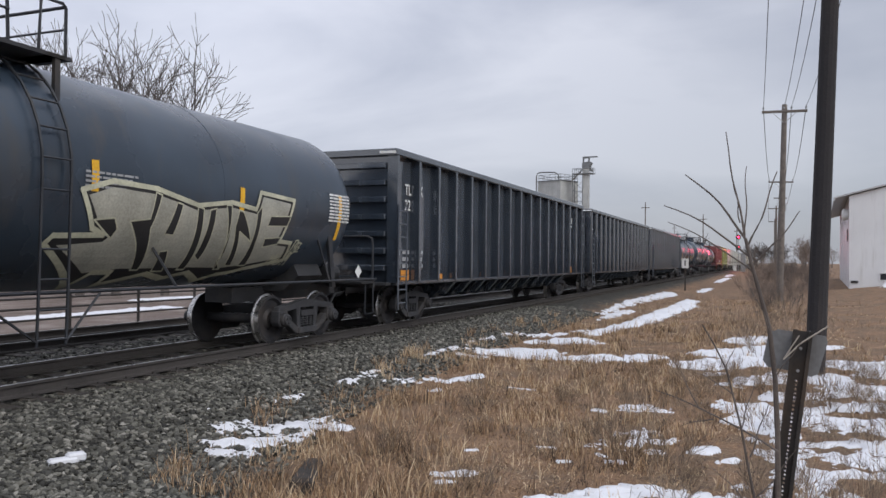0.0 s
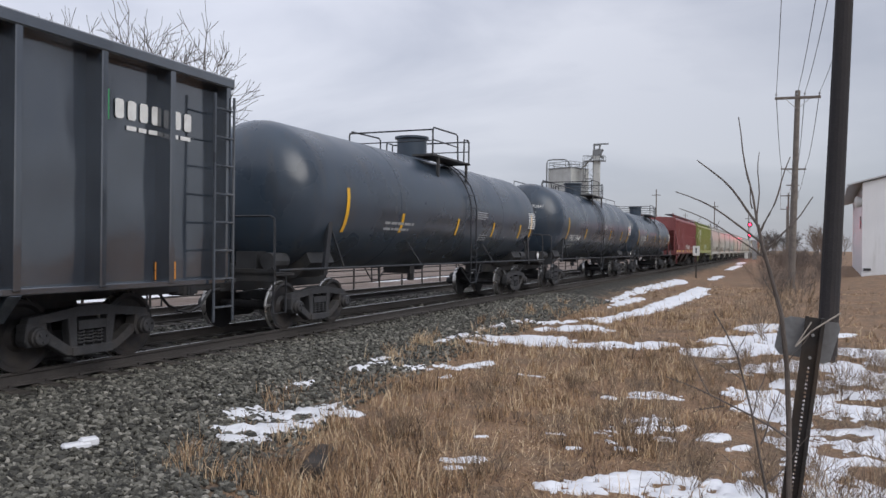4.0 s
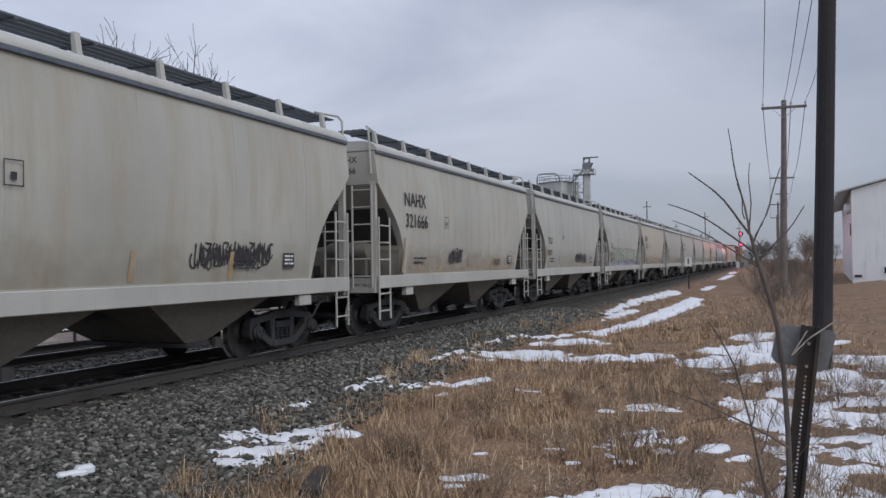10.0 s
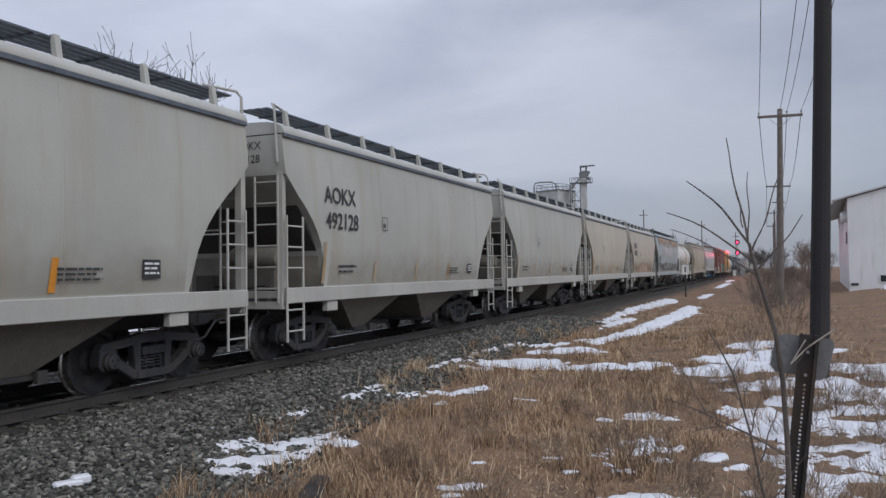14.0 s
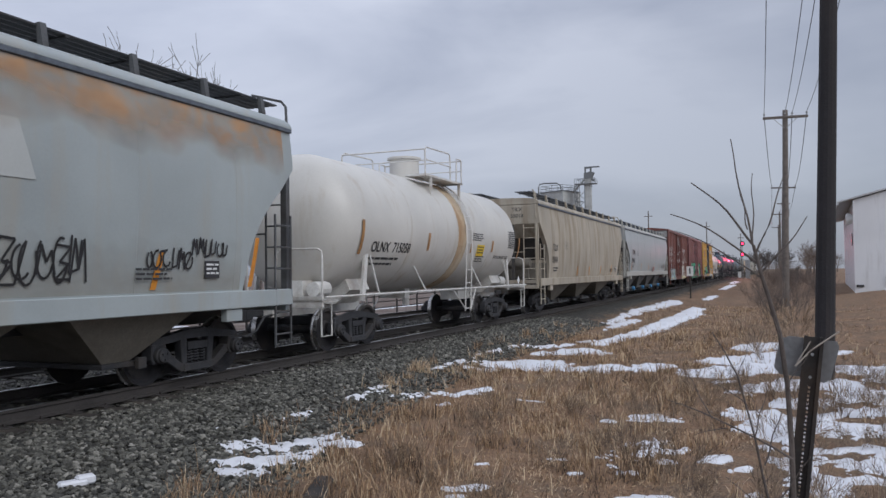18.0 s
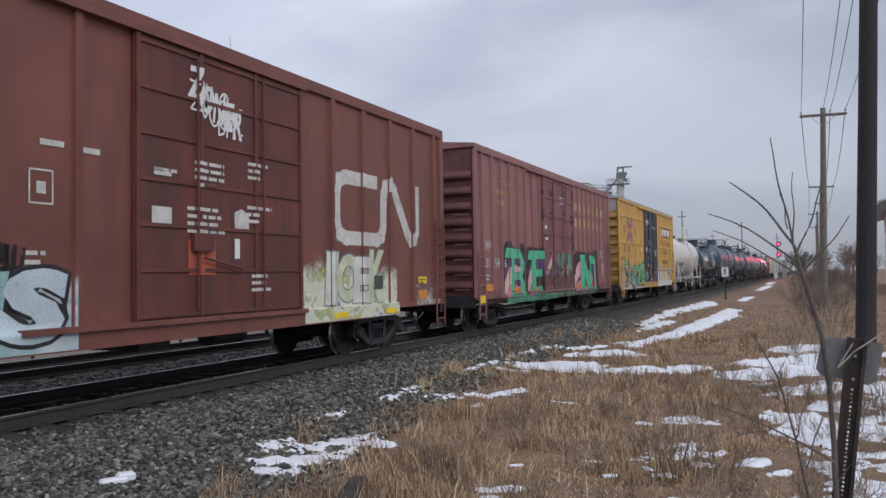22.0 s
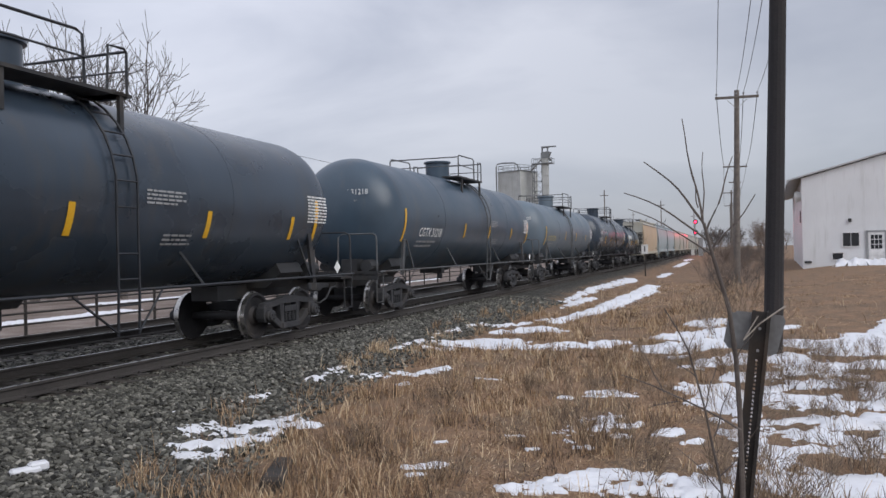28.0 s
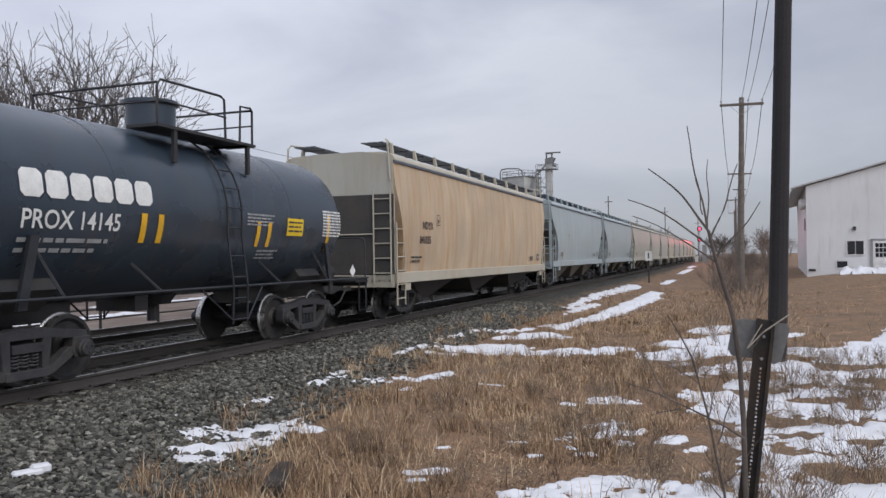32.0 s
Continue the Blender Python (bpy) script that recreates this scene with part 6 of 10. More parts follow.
def top_film(name, colours, low, soft, seed):
    """Rust that bleeds down from a roof edge and thins out below."""
    return film(name, colours, low, -soft, seed, 0.7, 0.9, (0.8, 3.0, 0.5, 1.3))


# ---- car paints ----
TANK_BLACK = mat("black_tank_paint", (0.036, 0.052, 0.074), 0.30, 0.0, 0.3, 0.8, dirt=(0.06, 0.058, 0.055), dirt_amount=0.3, streak=True, grain=0.08)
TANK_BLUE = mat("slate_grey_tank_paint", (0.050, 0.078, 0.110), 0.36, 0.0, 0.25, 0.8, dirt=(0.09, 0.09, 0.09), dirt_amount=0.25, streak=True, grain=0.08)
TANK_GREY = mat("light_slate_tank_paint", (0.118, 0.155, 0.190), 0.44, 0.0, 0.2, 0.8, dirt=(0.14, 0.145, 0.15), dirt_amount=0.25, streak=True, grain=0.08)
TANK_WHITE = mat("white_tank_paint", (0.60, 0.585, 0.545), 0.4, 0.0, 0.12, 0.7, dirt=(0.40, 0.33, 0.24), dirt_amount=0.26, streak=True, grain=0.08)
WHITE_RAIL = mat("white_railing_paint", (0.66, 0.65, 0.62), 0.5, 0.0, 0.15, 4.0, dirt=(0.35, 0.27, 0.2), dirt_amount=0.3)
RUST_BELT = mat("rust_stained_belt", (0.58, 0.48, 0.34), 0.6, 0.0, 0.3, 2.0, dirt=(0.36, 0.22, 0.11), dirt_amount=0.5, streak=True)
BLACK_RAIL = mat("black_railing_paint", (0.025, 0.028, 0.034), 0.5, 0.1, 0.3, 4.0, dirt=(0.07, 0.06, 0.05), dirt_amount=0.3)
GREY_RAIL = mat("grimy_grey_railing", (0.10, 0.105, 0.11), 0.6, 0.1, 0.3, 4.0, dirt=(0.06, 0.05, 0.045), dirt_amount=0.4)
GOND_BLACK = mat("black_gondola_paint", (0.029, 0.038, 0.052), 0.06, 0.0, 0.3, 1.2, 0.06, 2.2, dirt=(0.07, 0.084, 0.10), dirt_amount=0.3, streak=True, spec=1.0, grain=0.05)
GOND_BLACK.node_tree.nodes["Principled BSDF"].inputs["IOR"].default_value = 1.75
GOND_POST = mat("scuffed_black_post_paint", (0.068, 0.079, 0.096), 0.33, 0.0, 0.35, 1.5, dirt=(0.14, 0.15, 0.165), dirt_amount=0.4, streak=True)
HOP = {
    "pale": mat("pale_grey_hopper_paint", (0.43, 0.425, 0.375), 0.45, 0.0, 0.14, 0.5, dirt=(0.36, 0.30, 0.22), dirt_amount=0.36, streak=True, seed=2, grain=0.06),
    "cool": mat("cool_grey_hopper_paint", (0.40, 0.402, 0.365), 0.45, 0.0, 0.16, 0.5, dirt=(0.37, 0.33, 0.265), dirt_amount=0.36, streak=True, seed=5, grain=0.06),
    "warm": mat("cream_grey_hopper_paint", (0.47, 0.44, 0.365), 0.45, 0.0, 0.14, 0.5, dirt=(0.43, 0.35, 0.25), dirt_amount=0.38, streak=True, seed=9, grain=0.06),
    "dull": mat("weathered_grey_hopper_paint", (0.43, 0.385, 0.31), 0.6, 0.0, 0.2, 0.6, dirt=(0.24, 0.19, 0.125), dirt_amount=0.46, streak=True, seed=13, grain=0.06),
    "rust": mat("rust_bled_blue_grey_paint", (0.36, 0.40, 0.405), 0.5, 0.0, 0.16, 0.5, dirt=(0.36, 0.34, 0.29), dirt_amount=0.3, streak=True, seed=17, grain=0.06),
    "silver": mat("new_light_grey_paint", (0.40, 0.425, 0.425), 0.36, 0.0, 0.08, 0.5, dirt=(0.31, 0.33, 0.33), dirt_amount=0.2, streak=True, seed=21, grain=0.06),
    "tan": mat("rust_filmed_tan_paint", (0.52, 0.41, 0.29), 0.6, 0.0, 0.16, 0.8, dirt=(0.44, 0.27, 0.14), dirt_amount=0.45, streak=True, seed=25, grain=0.06),
    "blue": mat("pale_blue_grey_paint", (0.36, 0.42, 0.44), 0.5, 0.0, 0.14, 0.8, dirt=(0.30, 0.30, 0.28), dirt_amount=0.3, streak=True, seed=29, grain=0.06),
    "red": mat("oxide_red_hopper_paint", (0.245, 0.075, 0.075), 0.5, 0.0, 0.2, 0.7, dirt=(0.15, 0.055, 0.05), dirt_amount=0.35, streak=True, seed=33, grain=0.06),
    "green": mat("faded_green_hopper_paint", (0.245, 0.275, 0.085), 0.5, 0.0, 0.2, 0.7, dirt=(0.31, 0.27, 0.10), dirt_amount=0.42, streak=True, seed=37, grain=0.06),
}
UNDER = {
    # pale body paint darkened for the shade below the car, with brown grime patches
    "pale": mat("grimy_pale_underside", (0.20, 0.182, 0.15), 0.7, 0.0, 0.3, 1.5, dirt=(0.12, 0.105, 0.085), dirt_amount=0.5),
    # green and red: much darker than the body paint above them
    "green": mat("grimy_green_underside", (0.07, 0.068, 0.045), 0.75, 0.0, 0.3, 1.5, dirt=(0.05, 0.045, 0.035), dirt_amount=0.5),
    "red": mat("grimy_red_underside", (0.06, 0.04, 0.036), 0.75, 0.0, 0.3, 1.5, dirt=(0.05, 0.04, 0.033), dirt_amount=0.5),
    # slope: the shade under the car ends is put into this colour
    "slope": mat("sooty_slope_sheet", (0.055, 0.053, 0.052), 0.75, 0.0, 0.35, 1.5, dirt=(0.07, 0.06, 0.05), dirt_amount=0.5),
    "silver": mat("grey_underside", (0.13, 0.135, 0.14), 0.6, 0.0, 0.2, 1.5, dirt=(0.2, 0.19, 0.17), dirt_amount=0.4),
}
PALE_TRIM = mat("pale_grey_trim_paint", (0.44, 0.435, 0.40), 0.5, 0.0, 0.12, 1.0, dirt=(0.36, 0.33, 0.28), dirt_amount=0.3, streak=True, grain=0.08)
CN_PAINT = mat("brown_red_boxcar_paint", (0.185, 0.066, 0.05), 0.5, 0.0, 0.22, 0.9, dirt=(0.10, 0.042, 0.034), dirt_amount=0.32, streak=True, seed=3.3, grain=0.08)
WC_PAINT = mat("maroon_boxcar_paint", (0.27, 0.122, 0.115), 0.5, 0.0, 0.22, 0.9, dirt=(0.12, 0.05, 0.05), dirt_amount=0.35, streak=True, seed=7, grain=0.08)
FB_PAINT = mat("mustard_boxcar_paint", (0.53, 0.315, 0.085), 0.5, 0.0, 0.16, 0.9, dirt=(0.36, 0.20, 0.06), dirt_amount=0.3, streak=True, seed=12.4, grain=0.08)
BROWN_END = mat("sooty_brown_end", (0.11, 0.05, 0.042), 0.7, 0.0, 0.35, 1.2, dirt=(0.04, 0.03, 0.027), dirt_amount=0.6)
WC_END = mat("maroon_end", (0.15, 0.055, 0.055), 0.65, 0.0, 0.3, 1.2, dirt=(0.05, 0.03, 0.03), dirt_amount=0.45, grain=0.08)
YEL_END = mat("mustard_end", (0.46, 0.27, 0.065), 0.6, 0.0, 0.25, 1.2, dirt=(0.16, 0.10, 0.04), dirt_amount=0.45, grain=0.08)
WC_DOOR = mat("maroon_door", (0.23, 0.092, 0.09), 0.6, 0.0, 0.3, 1.4, dirt=(0.035, 0.026, 0.026), dirt_amount=0.4, streak=True, seed=4, grain=0.08)
CN_DOOR = mat("brown_red_door", (0.135, 0.042, 0.032), 0.6, 0.0, 0.3, 1.4, dirt=(0.06, 0.03, 0.026), dirt_amount=0.4, streak=True, seed=8, grain=0.08)
FB_DOOR = mat("dark_slate_door", (0.035, 0.04, 0.055), 0.5, 0.0, 0.3, 1.4, dirt=(0.09, 0.09, 0.09), dirt_amount=0.3, streak=True, seed=11, grain=0.08)
GREY_ROOF = mat("galvanised_roof", (0.40, 0.40, 0.39), 0.5, 0.4, 0.2, 1.5, dirt=(0.2, 0.14, 0.1), dirt_amount=0.3)
CHROME_FILL = mat("silver_spray", (0.42, 0.42, 0.36), 0.4, 0.2, 0.25, 2.0)
BLACK_SPRAY = mat("black_spray", (0.02, 0.02, 0.022), 0.5)
MINT = mat("mint_spray", (0.10, 0.45, 0.26), 0.5, 0.0, 0.15, 2.0)
PINK = mat("pink_spray", (0.60, 0.24, 0.32), 0.5, 0.0, 0.2, 2.0)
ICE_BLUE = mat("ice_blue_spray", (0.45, 0.53, 0.57), 0.5, 0.0, 0.15, 2.0)
RED_LEAD = mat("red_lead_primer", (0.42, 0.10, 0.06), 0.6)
CHALK = mat("chalky_white_spray", (0.56, 0.50, 0.49), 0.7, 0.0, 0.25, 5.0, dirt=(0.34, 0.18, 0.17), dirt_amount=0.3)
FADED_WHITE = mat("faded_white_marking", (0.50, 0.52, 0.40), 0.7, 0.0, 0.25, 5.0, dirt=(0.30, 0.32, 0.12), dirt_amount=0.35)
BUFFED = mat("buffed_grey_spray", (0.33, 0.36, 0.25), 0.7, 0.0, 0.3, 3.0, dirt=(0.27, 0.29, 0.12), dirt_amount=0.5)
FADED_ORANGE = mat("faded_orange_strip", (0.42, 0.29, 0.15), 0.6, 0.0, 0.25, 4.0, dirt=(0.36, 0.32, 0.26), dirt_amount=0.4)
WORN_WHITE = mat("worn_white_lettering", (0.56, 0.55, 0.52), 0.6, 0.0, 0.2, 5.0, dirt=(0.30, 0.22, 0.19), dirt_amount=0.3)
FAINT_GOLD = mat("worn_off_gold_line", (0.36, 0.25, 0.13), 0.6, 0.0, 0.3, 5.0, dirt=(0.22, 0.10, 0.08), dirt_amount=0.4)
GOLD_DECAL = mat("faded_gold_lettering", (0.52, 0.42, 0.20), 0.6, 0.0, 0.2, 4.0)

# ---- the train, from its front to its rear ----
def black_tank(f, r, R, zc, text, paint=TANK_BLACK, strips=YELLOW, panel=None, high=False, size=0.36, cage=0.8, at=(-5.7, 2.1), at_strips=None, seed=1, ink=WHITE_DECAL, what="black", **more):
    h = (r - f) / 2
    at_strips = at_strips or ((-h + 2.4, zc - 0.70, 0.92), (-3.6, zc - 0.65, 0.46), (-0.15, zc - 0.65, 0.46), (2.8, zc - 0.65, 0.46), (5.5, zc - 0.65, 0.46), (h - 1.85, zc - 0.70, 0.90))
    return tank_car(f, r, R, zc, paint, f"{what} tank car with yellow reflective strips and railed top platform", BLACK, BLACK_RAIL if paint is TANK_BLACK else GREY_RAIL,
                    marks=((text, at[0], at[1], size, ink),) if text else (), end_text=text, strip_at=at_strips, strips=strips, panel=panel, rail_high=high, cage=cage, seed=seed, **more)


car, sh = black_tank(-3.4, 15.7, 1.53, 2.66, "", seed=3, what="black spray-painted", at_strips=((1.42, 2.45, 0.4), (4.5, 2.35, 0.42), (7.75, 2.0, 0.9)))


PALE_LINE = mat("pale_yellowish_spray_line", (0.50, 0.50, 0.38), 0.5, 0.0, 0.25, 3.0)
HALO = [(1.29, 2.46), (1.78, 2.61), (2.59, 2.58), (3.16, 2.47), (3.5, 2.41), (4.29, 2.51), (4.96, 2.44), (5.07, 2.73), (6.1, 2.67), (5.97, 2.26), (5.91, 1.93), (6.29, 1.91), (6.38, 1.59), (5.41, 1.44), (5.13, 1.38), (4.8, 1.34), (4.55, 1.24), (4.02, 1.39), (3.6, 1.3), (3.11, 1.38), (2.45, 1.22), (2.4, 1.41), (2.06, 1.41), (1.95, 1.2), (0.95, 1.77), (1.03, 1.88), (1.81, 1.91), (1.58, 1.99)]
decal("mural_ground", flat_poly([HALO]), BLACK_SPRAY, car, OnFlank(1.53, 2.66, 0.010))
INNER = [(1.40, 2.40), (1.78, 2.53), (2.59, 2.50), (3.16, 2.40), (3.5, 2.33), (4.29, 2.43), (5.02, 2.36), (5.14, 2.66), (6.0, 2.60), (5.88, 2.26), (5.80, 1.86), (6.2, 1.84), (6.26, 1.64), (5.41, 1.52), (4.8, 1.46), (4.0, 1.47), (3.11, 1.46), (2.5, 1.46), (1.9, 1.40), (1.15, 1.76), (1.85, 1.82), (1.95, 1.92), (1.66, 2.05)]
decal("mural_fill", flat_poly([INNER]), CHROME_FILL, car, OnFlank(1.53, 2.66, 0.014))
# dark gaps that part the letters, each with a pale rim
for k, piece in enumerate(([(2.57, 2.53), (2.69, 2.5), (2.61, 2.02), (2.87, 1.44), (2.72, 1.44), (2.46, 1.81), (2.18, 2.11), (2.54, 2.16)], [(3.02, 2.42), (3.15, 2.4), (3.11, 1.95), (2.92, 1.96)], [(3.01, 1.71), (3.17, 1.73), (3.4, 1.42), (3.17, 1.42)], [(3.48, 2.39), (3.62, 2.37), (3.86, 1.44), (3.69, 1.44)],
                           [(3.78, 2.36), (3.92, 2.39), (4.0, 1.73), (3.99, 1.58), (3.84, 1.65)], [(4.16, 2.46), (4.29, 2.46), (4.49, 1.57), (4.74, 1.44), (4.58, 1.44)], [(4.5, 2.40), (4.62, 2.38), (5.06, 1.9), (4.64, 2.06), (4.94, 1.5), (4.78, 1.5), (4.49, 2.13)], [(5.0, 2.38), (5.11, 2.5), (5.21, 1.87), (5.35, 1.5), (5.15, 1.5)],
                           [(5.41, 2.35), (6.03, 2.38), (5.96, 2.2), (5.37, 2.18)], [(5.42, 1.97), (5.9, 2.0), (5.86, 1.88), (5.46, 1.82)], [(1.56, 2.10), (1.90, 2.14), (2.0, 2.0), (1.95, 1.87), (1.79, 1.96)])):
    decal("mural_gap", flat_poly([piece]), BLACK_SPRAY, car, OnFlank(1.53, 2.66, 0.018))
    for j, line in enumerate(ribbon(piece, 0.022)):
        decal("mural_outline", flat_poly([line]), PALE_LINE, car, OnFlank(1.53, 2.66, 0.0205 + 0.0004 * (j % 3)))
for k, piece in enumerate(ribbon(HALO, 0.07)):
    decal("mural_outline", flat_poly([piece]), PALE_LINE, car, OnFlank(1.53, 2.66, 0.016 + 0.0006 * (k % 3)))
for k, (y, z, w, h) in enumerate(((5.9, 1.5, 0.5, 0.35), (6.3, 1.72, 0.35, 0.3))):
    scribble(car, OnTank(1.53, 2.66, y, z, 0.024), w, h, PALE_LINE, 300 + k, 0.014)
gondola(16.45, 36.5, GOND_BLACK, "black high-sided gondola car heaped with scrap metal", (("TL", 0.92, 3.2, 0.37, WHITE_DECAL), ("PX", 1.58, 3.22, 0.37, WHITE_DECAL), ("22", 0.92, 2.82, 0.37, WHITE_DECAL), ("45", 1.58, 2.83, 0.37, WHITE_DECAL)), 1, True)
gondola(38.35, 58.3, GOND_BLACK, "black high-sided gondola car heaped with scrap metal", (("TL", 0.92, 3.2, 0.37, WHITE_DECAL), ("PX", 1.58, 3.22, 0.37, WHITE_DECAL), ("22", 0.92, 2.82, 0.37, WHITE_DECAL), ("30", 1.58, 2.83, 0.37, WHITE_DECAL)), 2, True)
gondola(60.0, 79.9, GOND_BLACK, "black high-sided gondola car heaped with scrap metal", (("TL", 0.92, 3.2, 0.37, WHITE_DECAL), ("PX", 1.58, 3.22, 0.37, WHITE_DECAL), ("22", 0.92, 2.82, 0.37, WHITE_DECAL), ("50", 1.58, 2.83, 0.37, WHITE_DECAL)), 3, True)
black_tank(81.3, 98.5, 1.5, 2.6, "", seed=5)
black_tank(99.6, 117.9, 1.56, 2.72, "PPRX 170441", high=True, at=(-6.3, 1.95), size=0.38, ladder_y=-0.67, at_strips=((-6.9, 2.0, 0.9), (-3.6, 2.05, 0.46), (1.93, 2.1, 0.46), (5.01, 2.1, 0.46), (7.0, 2.0, 0.9)), seed=7)
black_tank(118.4, 136.0, 1.48, 2.55, "CGTX 25129", at=(-6.35, 2.17), size=0.38, at_strips=((-7.3, 1.92, 0.92), (-3.78, 2.14, 0.48), (-0.4, 2.13, 0.47), (1.92, 2.13, 0.47), (5.1, 2.13, 0.47), (7.2, 1.9, 0.9)), seed=9)

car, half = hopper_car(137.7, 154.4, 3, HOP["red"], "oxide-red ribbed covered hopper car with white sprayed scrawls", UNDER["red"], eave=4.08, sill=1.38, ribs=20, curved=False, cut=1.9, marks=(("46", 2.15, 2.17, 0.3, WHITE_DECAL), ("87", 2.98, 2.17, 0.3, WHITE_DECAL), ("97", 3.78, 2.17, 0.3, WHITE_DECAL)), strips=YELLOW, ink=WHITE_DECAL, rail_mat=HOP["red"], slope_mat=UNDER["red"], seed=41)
RED_RIB = OnRibbed(1.56, [(-half + 0.1 + (2 * half - 0.2) * k / 19 - 0.055, -half + 0.1 + (2 * half - 0.2) * k / 19 + 0.055, 0.071) for k in range(20)], [(1.2, 1.54, 0.09)])
for k, (y, z, w, h, r) in enumerate(((-1.3, 1.5, 0.85, 0.6, 0.03), (-1.2, 1.56, 0.7, 0.5, 0.022), (-0.35, 1.55, 0.6, 0.8, 0.045), (0.5, 1.64, 0.8, 0.26, 0.03), (0.55, 1.68, 0.75, 0.2, 0.026), (1.45, 1.55, 1.2, 0.55, 0.024), (1.5, 1.6, 1.1, 0.6, 0.022), (-7.1, 3.0, 1.3, 0.8, 0.012), (-6.9, 2.6, 1.0, 0.7, 0.012))):
    scribble_at(car, RED_RIB.at(0.006 + 0.0008 * k), y, z, w, h, CHALK, 50 + k, r)
for ch, u in (("S", 3.30), ("C", 4.14), ("H", 4.94)):
    bm = font_shape(ch, 1.0, -0.02, 0.42, 0.44)
    for q in bm.verts:
        q.co.x, q.co.y = q.co.x + u, q.co.y + 2.06
    decal("sprayed_letter", bm, CHALK, car, RED_RIB.at(0.006))
for u in (3.32, 4.12, 4.90, 5.68):
    decal("trade_name", flat_poly([[(u, 2.90), (u + 0.40, 2.90), (u + 0.48, 3.06), (u + 0.10, 3.06)]]), CHALK, car, RED_RIB.at(0.006))
    decal("trade_name", flat_poly([[(u, 2.78), (u + 0.46, 2.78), (u + 0.48, 2.84), (u + 0.02, 2.84)]]), CHALK, car, RED_RIB.at(0.006))
for k, (u, v, w, h) in enumerate(((-0.22, 1.40, 0.55, 0.16), (1.64, 1.40, 0.5, 0.15), (3.26, 1.42, 0.46, 0.13), (4.90, 1.42, 0.40, 0.12), (6.42, 1.62, 0.36, 0.24), (-3.6, 1.40, 0.5, 0.15), (-6.2, 1.40, 0.5, 0.15), (-7.9, 1.42, 0.5, 0.15))):
    decal("reflective_patch", flat_rects([(u, u + w, v, v + h)]), SAFETY_YELLOW, car, RED_RIB.at(0.012))
for k, (y, z, m) in enumerate(((3.26, 1.92, SAFETY_YELLOW), (4.22, 1.72, CHALK), (4.96, 1.68, CHALK), (6.42, 2.02, CHALK), (3.26, 1.68, SAFETY_YELLOW))):
    note(car, rib_note(RED_RIB, y, z), (0.46, 0.42, 0.46), 0.045, 0.035, m, 320 + k)
decal("stencil_plate", flat_rects([(5.60, 5.98, 1.62, 2.0)]), CHALK, car, RED_RIB.at(0.008))
decal("stencil_plate", flat_rects([(5.63, 5.78, 1.66, 1.96), (5.82, 5.95, 1.66, 1.96)]), BLACK_SPRAY, car, RED_RIB.at(0.011))
FAINT_CHALK = mat("faint_chalk_spray", (0.26, 0.23, 0.21), 0.7, 0.0, 0.3, 5.0)
for k, (tx, u, v, h) in enumerate((("EGGS R SICK", -0.9, 1.14, 0.17), ("STEVE", 3.46, 1.12, 0.16), ("PRST", 0.7, 0.92, 0.15))):
    decal("sprayed_words", letters(tx, h * 1.45, 0.0), FAINT_CHALK, car, OnHip(u, v), stretch=(0.9, 1))
car, half = hopper_car(156.3, 173.0, 3, HOP["green"], "faded olive-green ribbed covered hopper car", UNDER["green"], eave=4.08, sill=1.38, ribs=20, curved=False, cut=1.9, strips=YELLOW, ink=WHITE_DECAL, rail_mat=HOP["green"], slope_mat=UNDER["green"], seed=43, strip_y=((2.6, 0.5),))
GREEN_RIB = OnRibbed(1.56, RED_RIB.uprights, RED_RIB.levels)
for poly in ([(-5.95, 3.2), (-5.45, 3.2), (-5.3, 3.75), (-5.95, 3.75)], [(-5.2, 3.2), (-4.5, 3.1), (-4.45, 3.5), (-4.75, 3.8), (-5.15, 3.75)], [(-6.15, 2.62), (-4.9, 2.62), (-5.0, 3.05), (-6.15, 3.08)], [(-4.8, 2.62), (-4.42, 2.75), (-4.4, 3.0), (-4.8, 3.02)]):
    decal("trade_emblem", flat_poly([poly]), FADED_WHITE, car, GREEN_RIB.at(0.006))
decal("trade_stripe", flat_rects([(-6.2, -4.35, 2.12, 2.17)]), FADED_WHITE, car, GREEN_RIB.at(0.006))
decal("trade_stripe", flat_rects([(-6.2, -4.35, 2.48, 2.53)]), FADED_WHITE, car, GREEN_RIB.at(0.006))
decal("trade_stripe", flat_rects([(-6.2, -4.35, 1.66, 1.70)]), FADED_WHITE, car, GREEN_RIB.at(0.006))
for k, (u, v, w, h) in enumerate(((-8.2, 3.35, 0.8, 0.6), (-7.7, 3.1, 0.6, 0.5), (-7.4, 2.85, 0.4, 0.35))):
    scribble_at(car, GREEN_RIB.at(0.008 + 0.001 * k), u, v, w, h, FADED_WHITE, 53 + k, 0.018)
for k in range(4):
    bm = font_shape("HOST"[k], 1.0, 0.10, 0.62, 0.66)
    for q in bm.verts:
        q.co.x, q.co.y = q.co.x - half + 7.25 + 0.94 * k, q.co.y + 1.56
    decal("painted_over_letter", bm, BUFFED, car, GREEN_RIB.at(0.006))
for u in (-half + 7.0, -half + 9.95):
    decal("reflective_strip", flat_rects([(u, u + 0.11, 1.56, 2.1)]), ORANGE, car, GREEN_RIB.at(0.010))
decal("stencil_plate", flat_rects([(5.6, 5.98, 1.62, 2.0)]), CHALK, car, GREEN_RIB.at(0.008))
decal("stencil_plate", flat_rects([(5.63, 5.95, 1.66, 1.80), (5.63, 5.95, 1.84, 1.96)]), BLACK_SPRAY, car, GREEN_RIB.at(0.011))

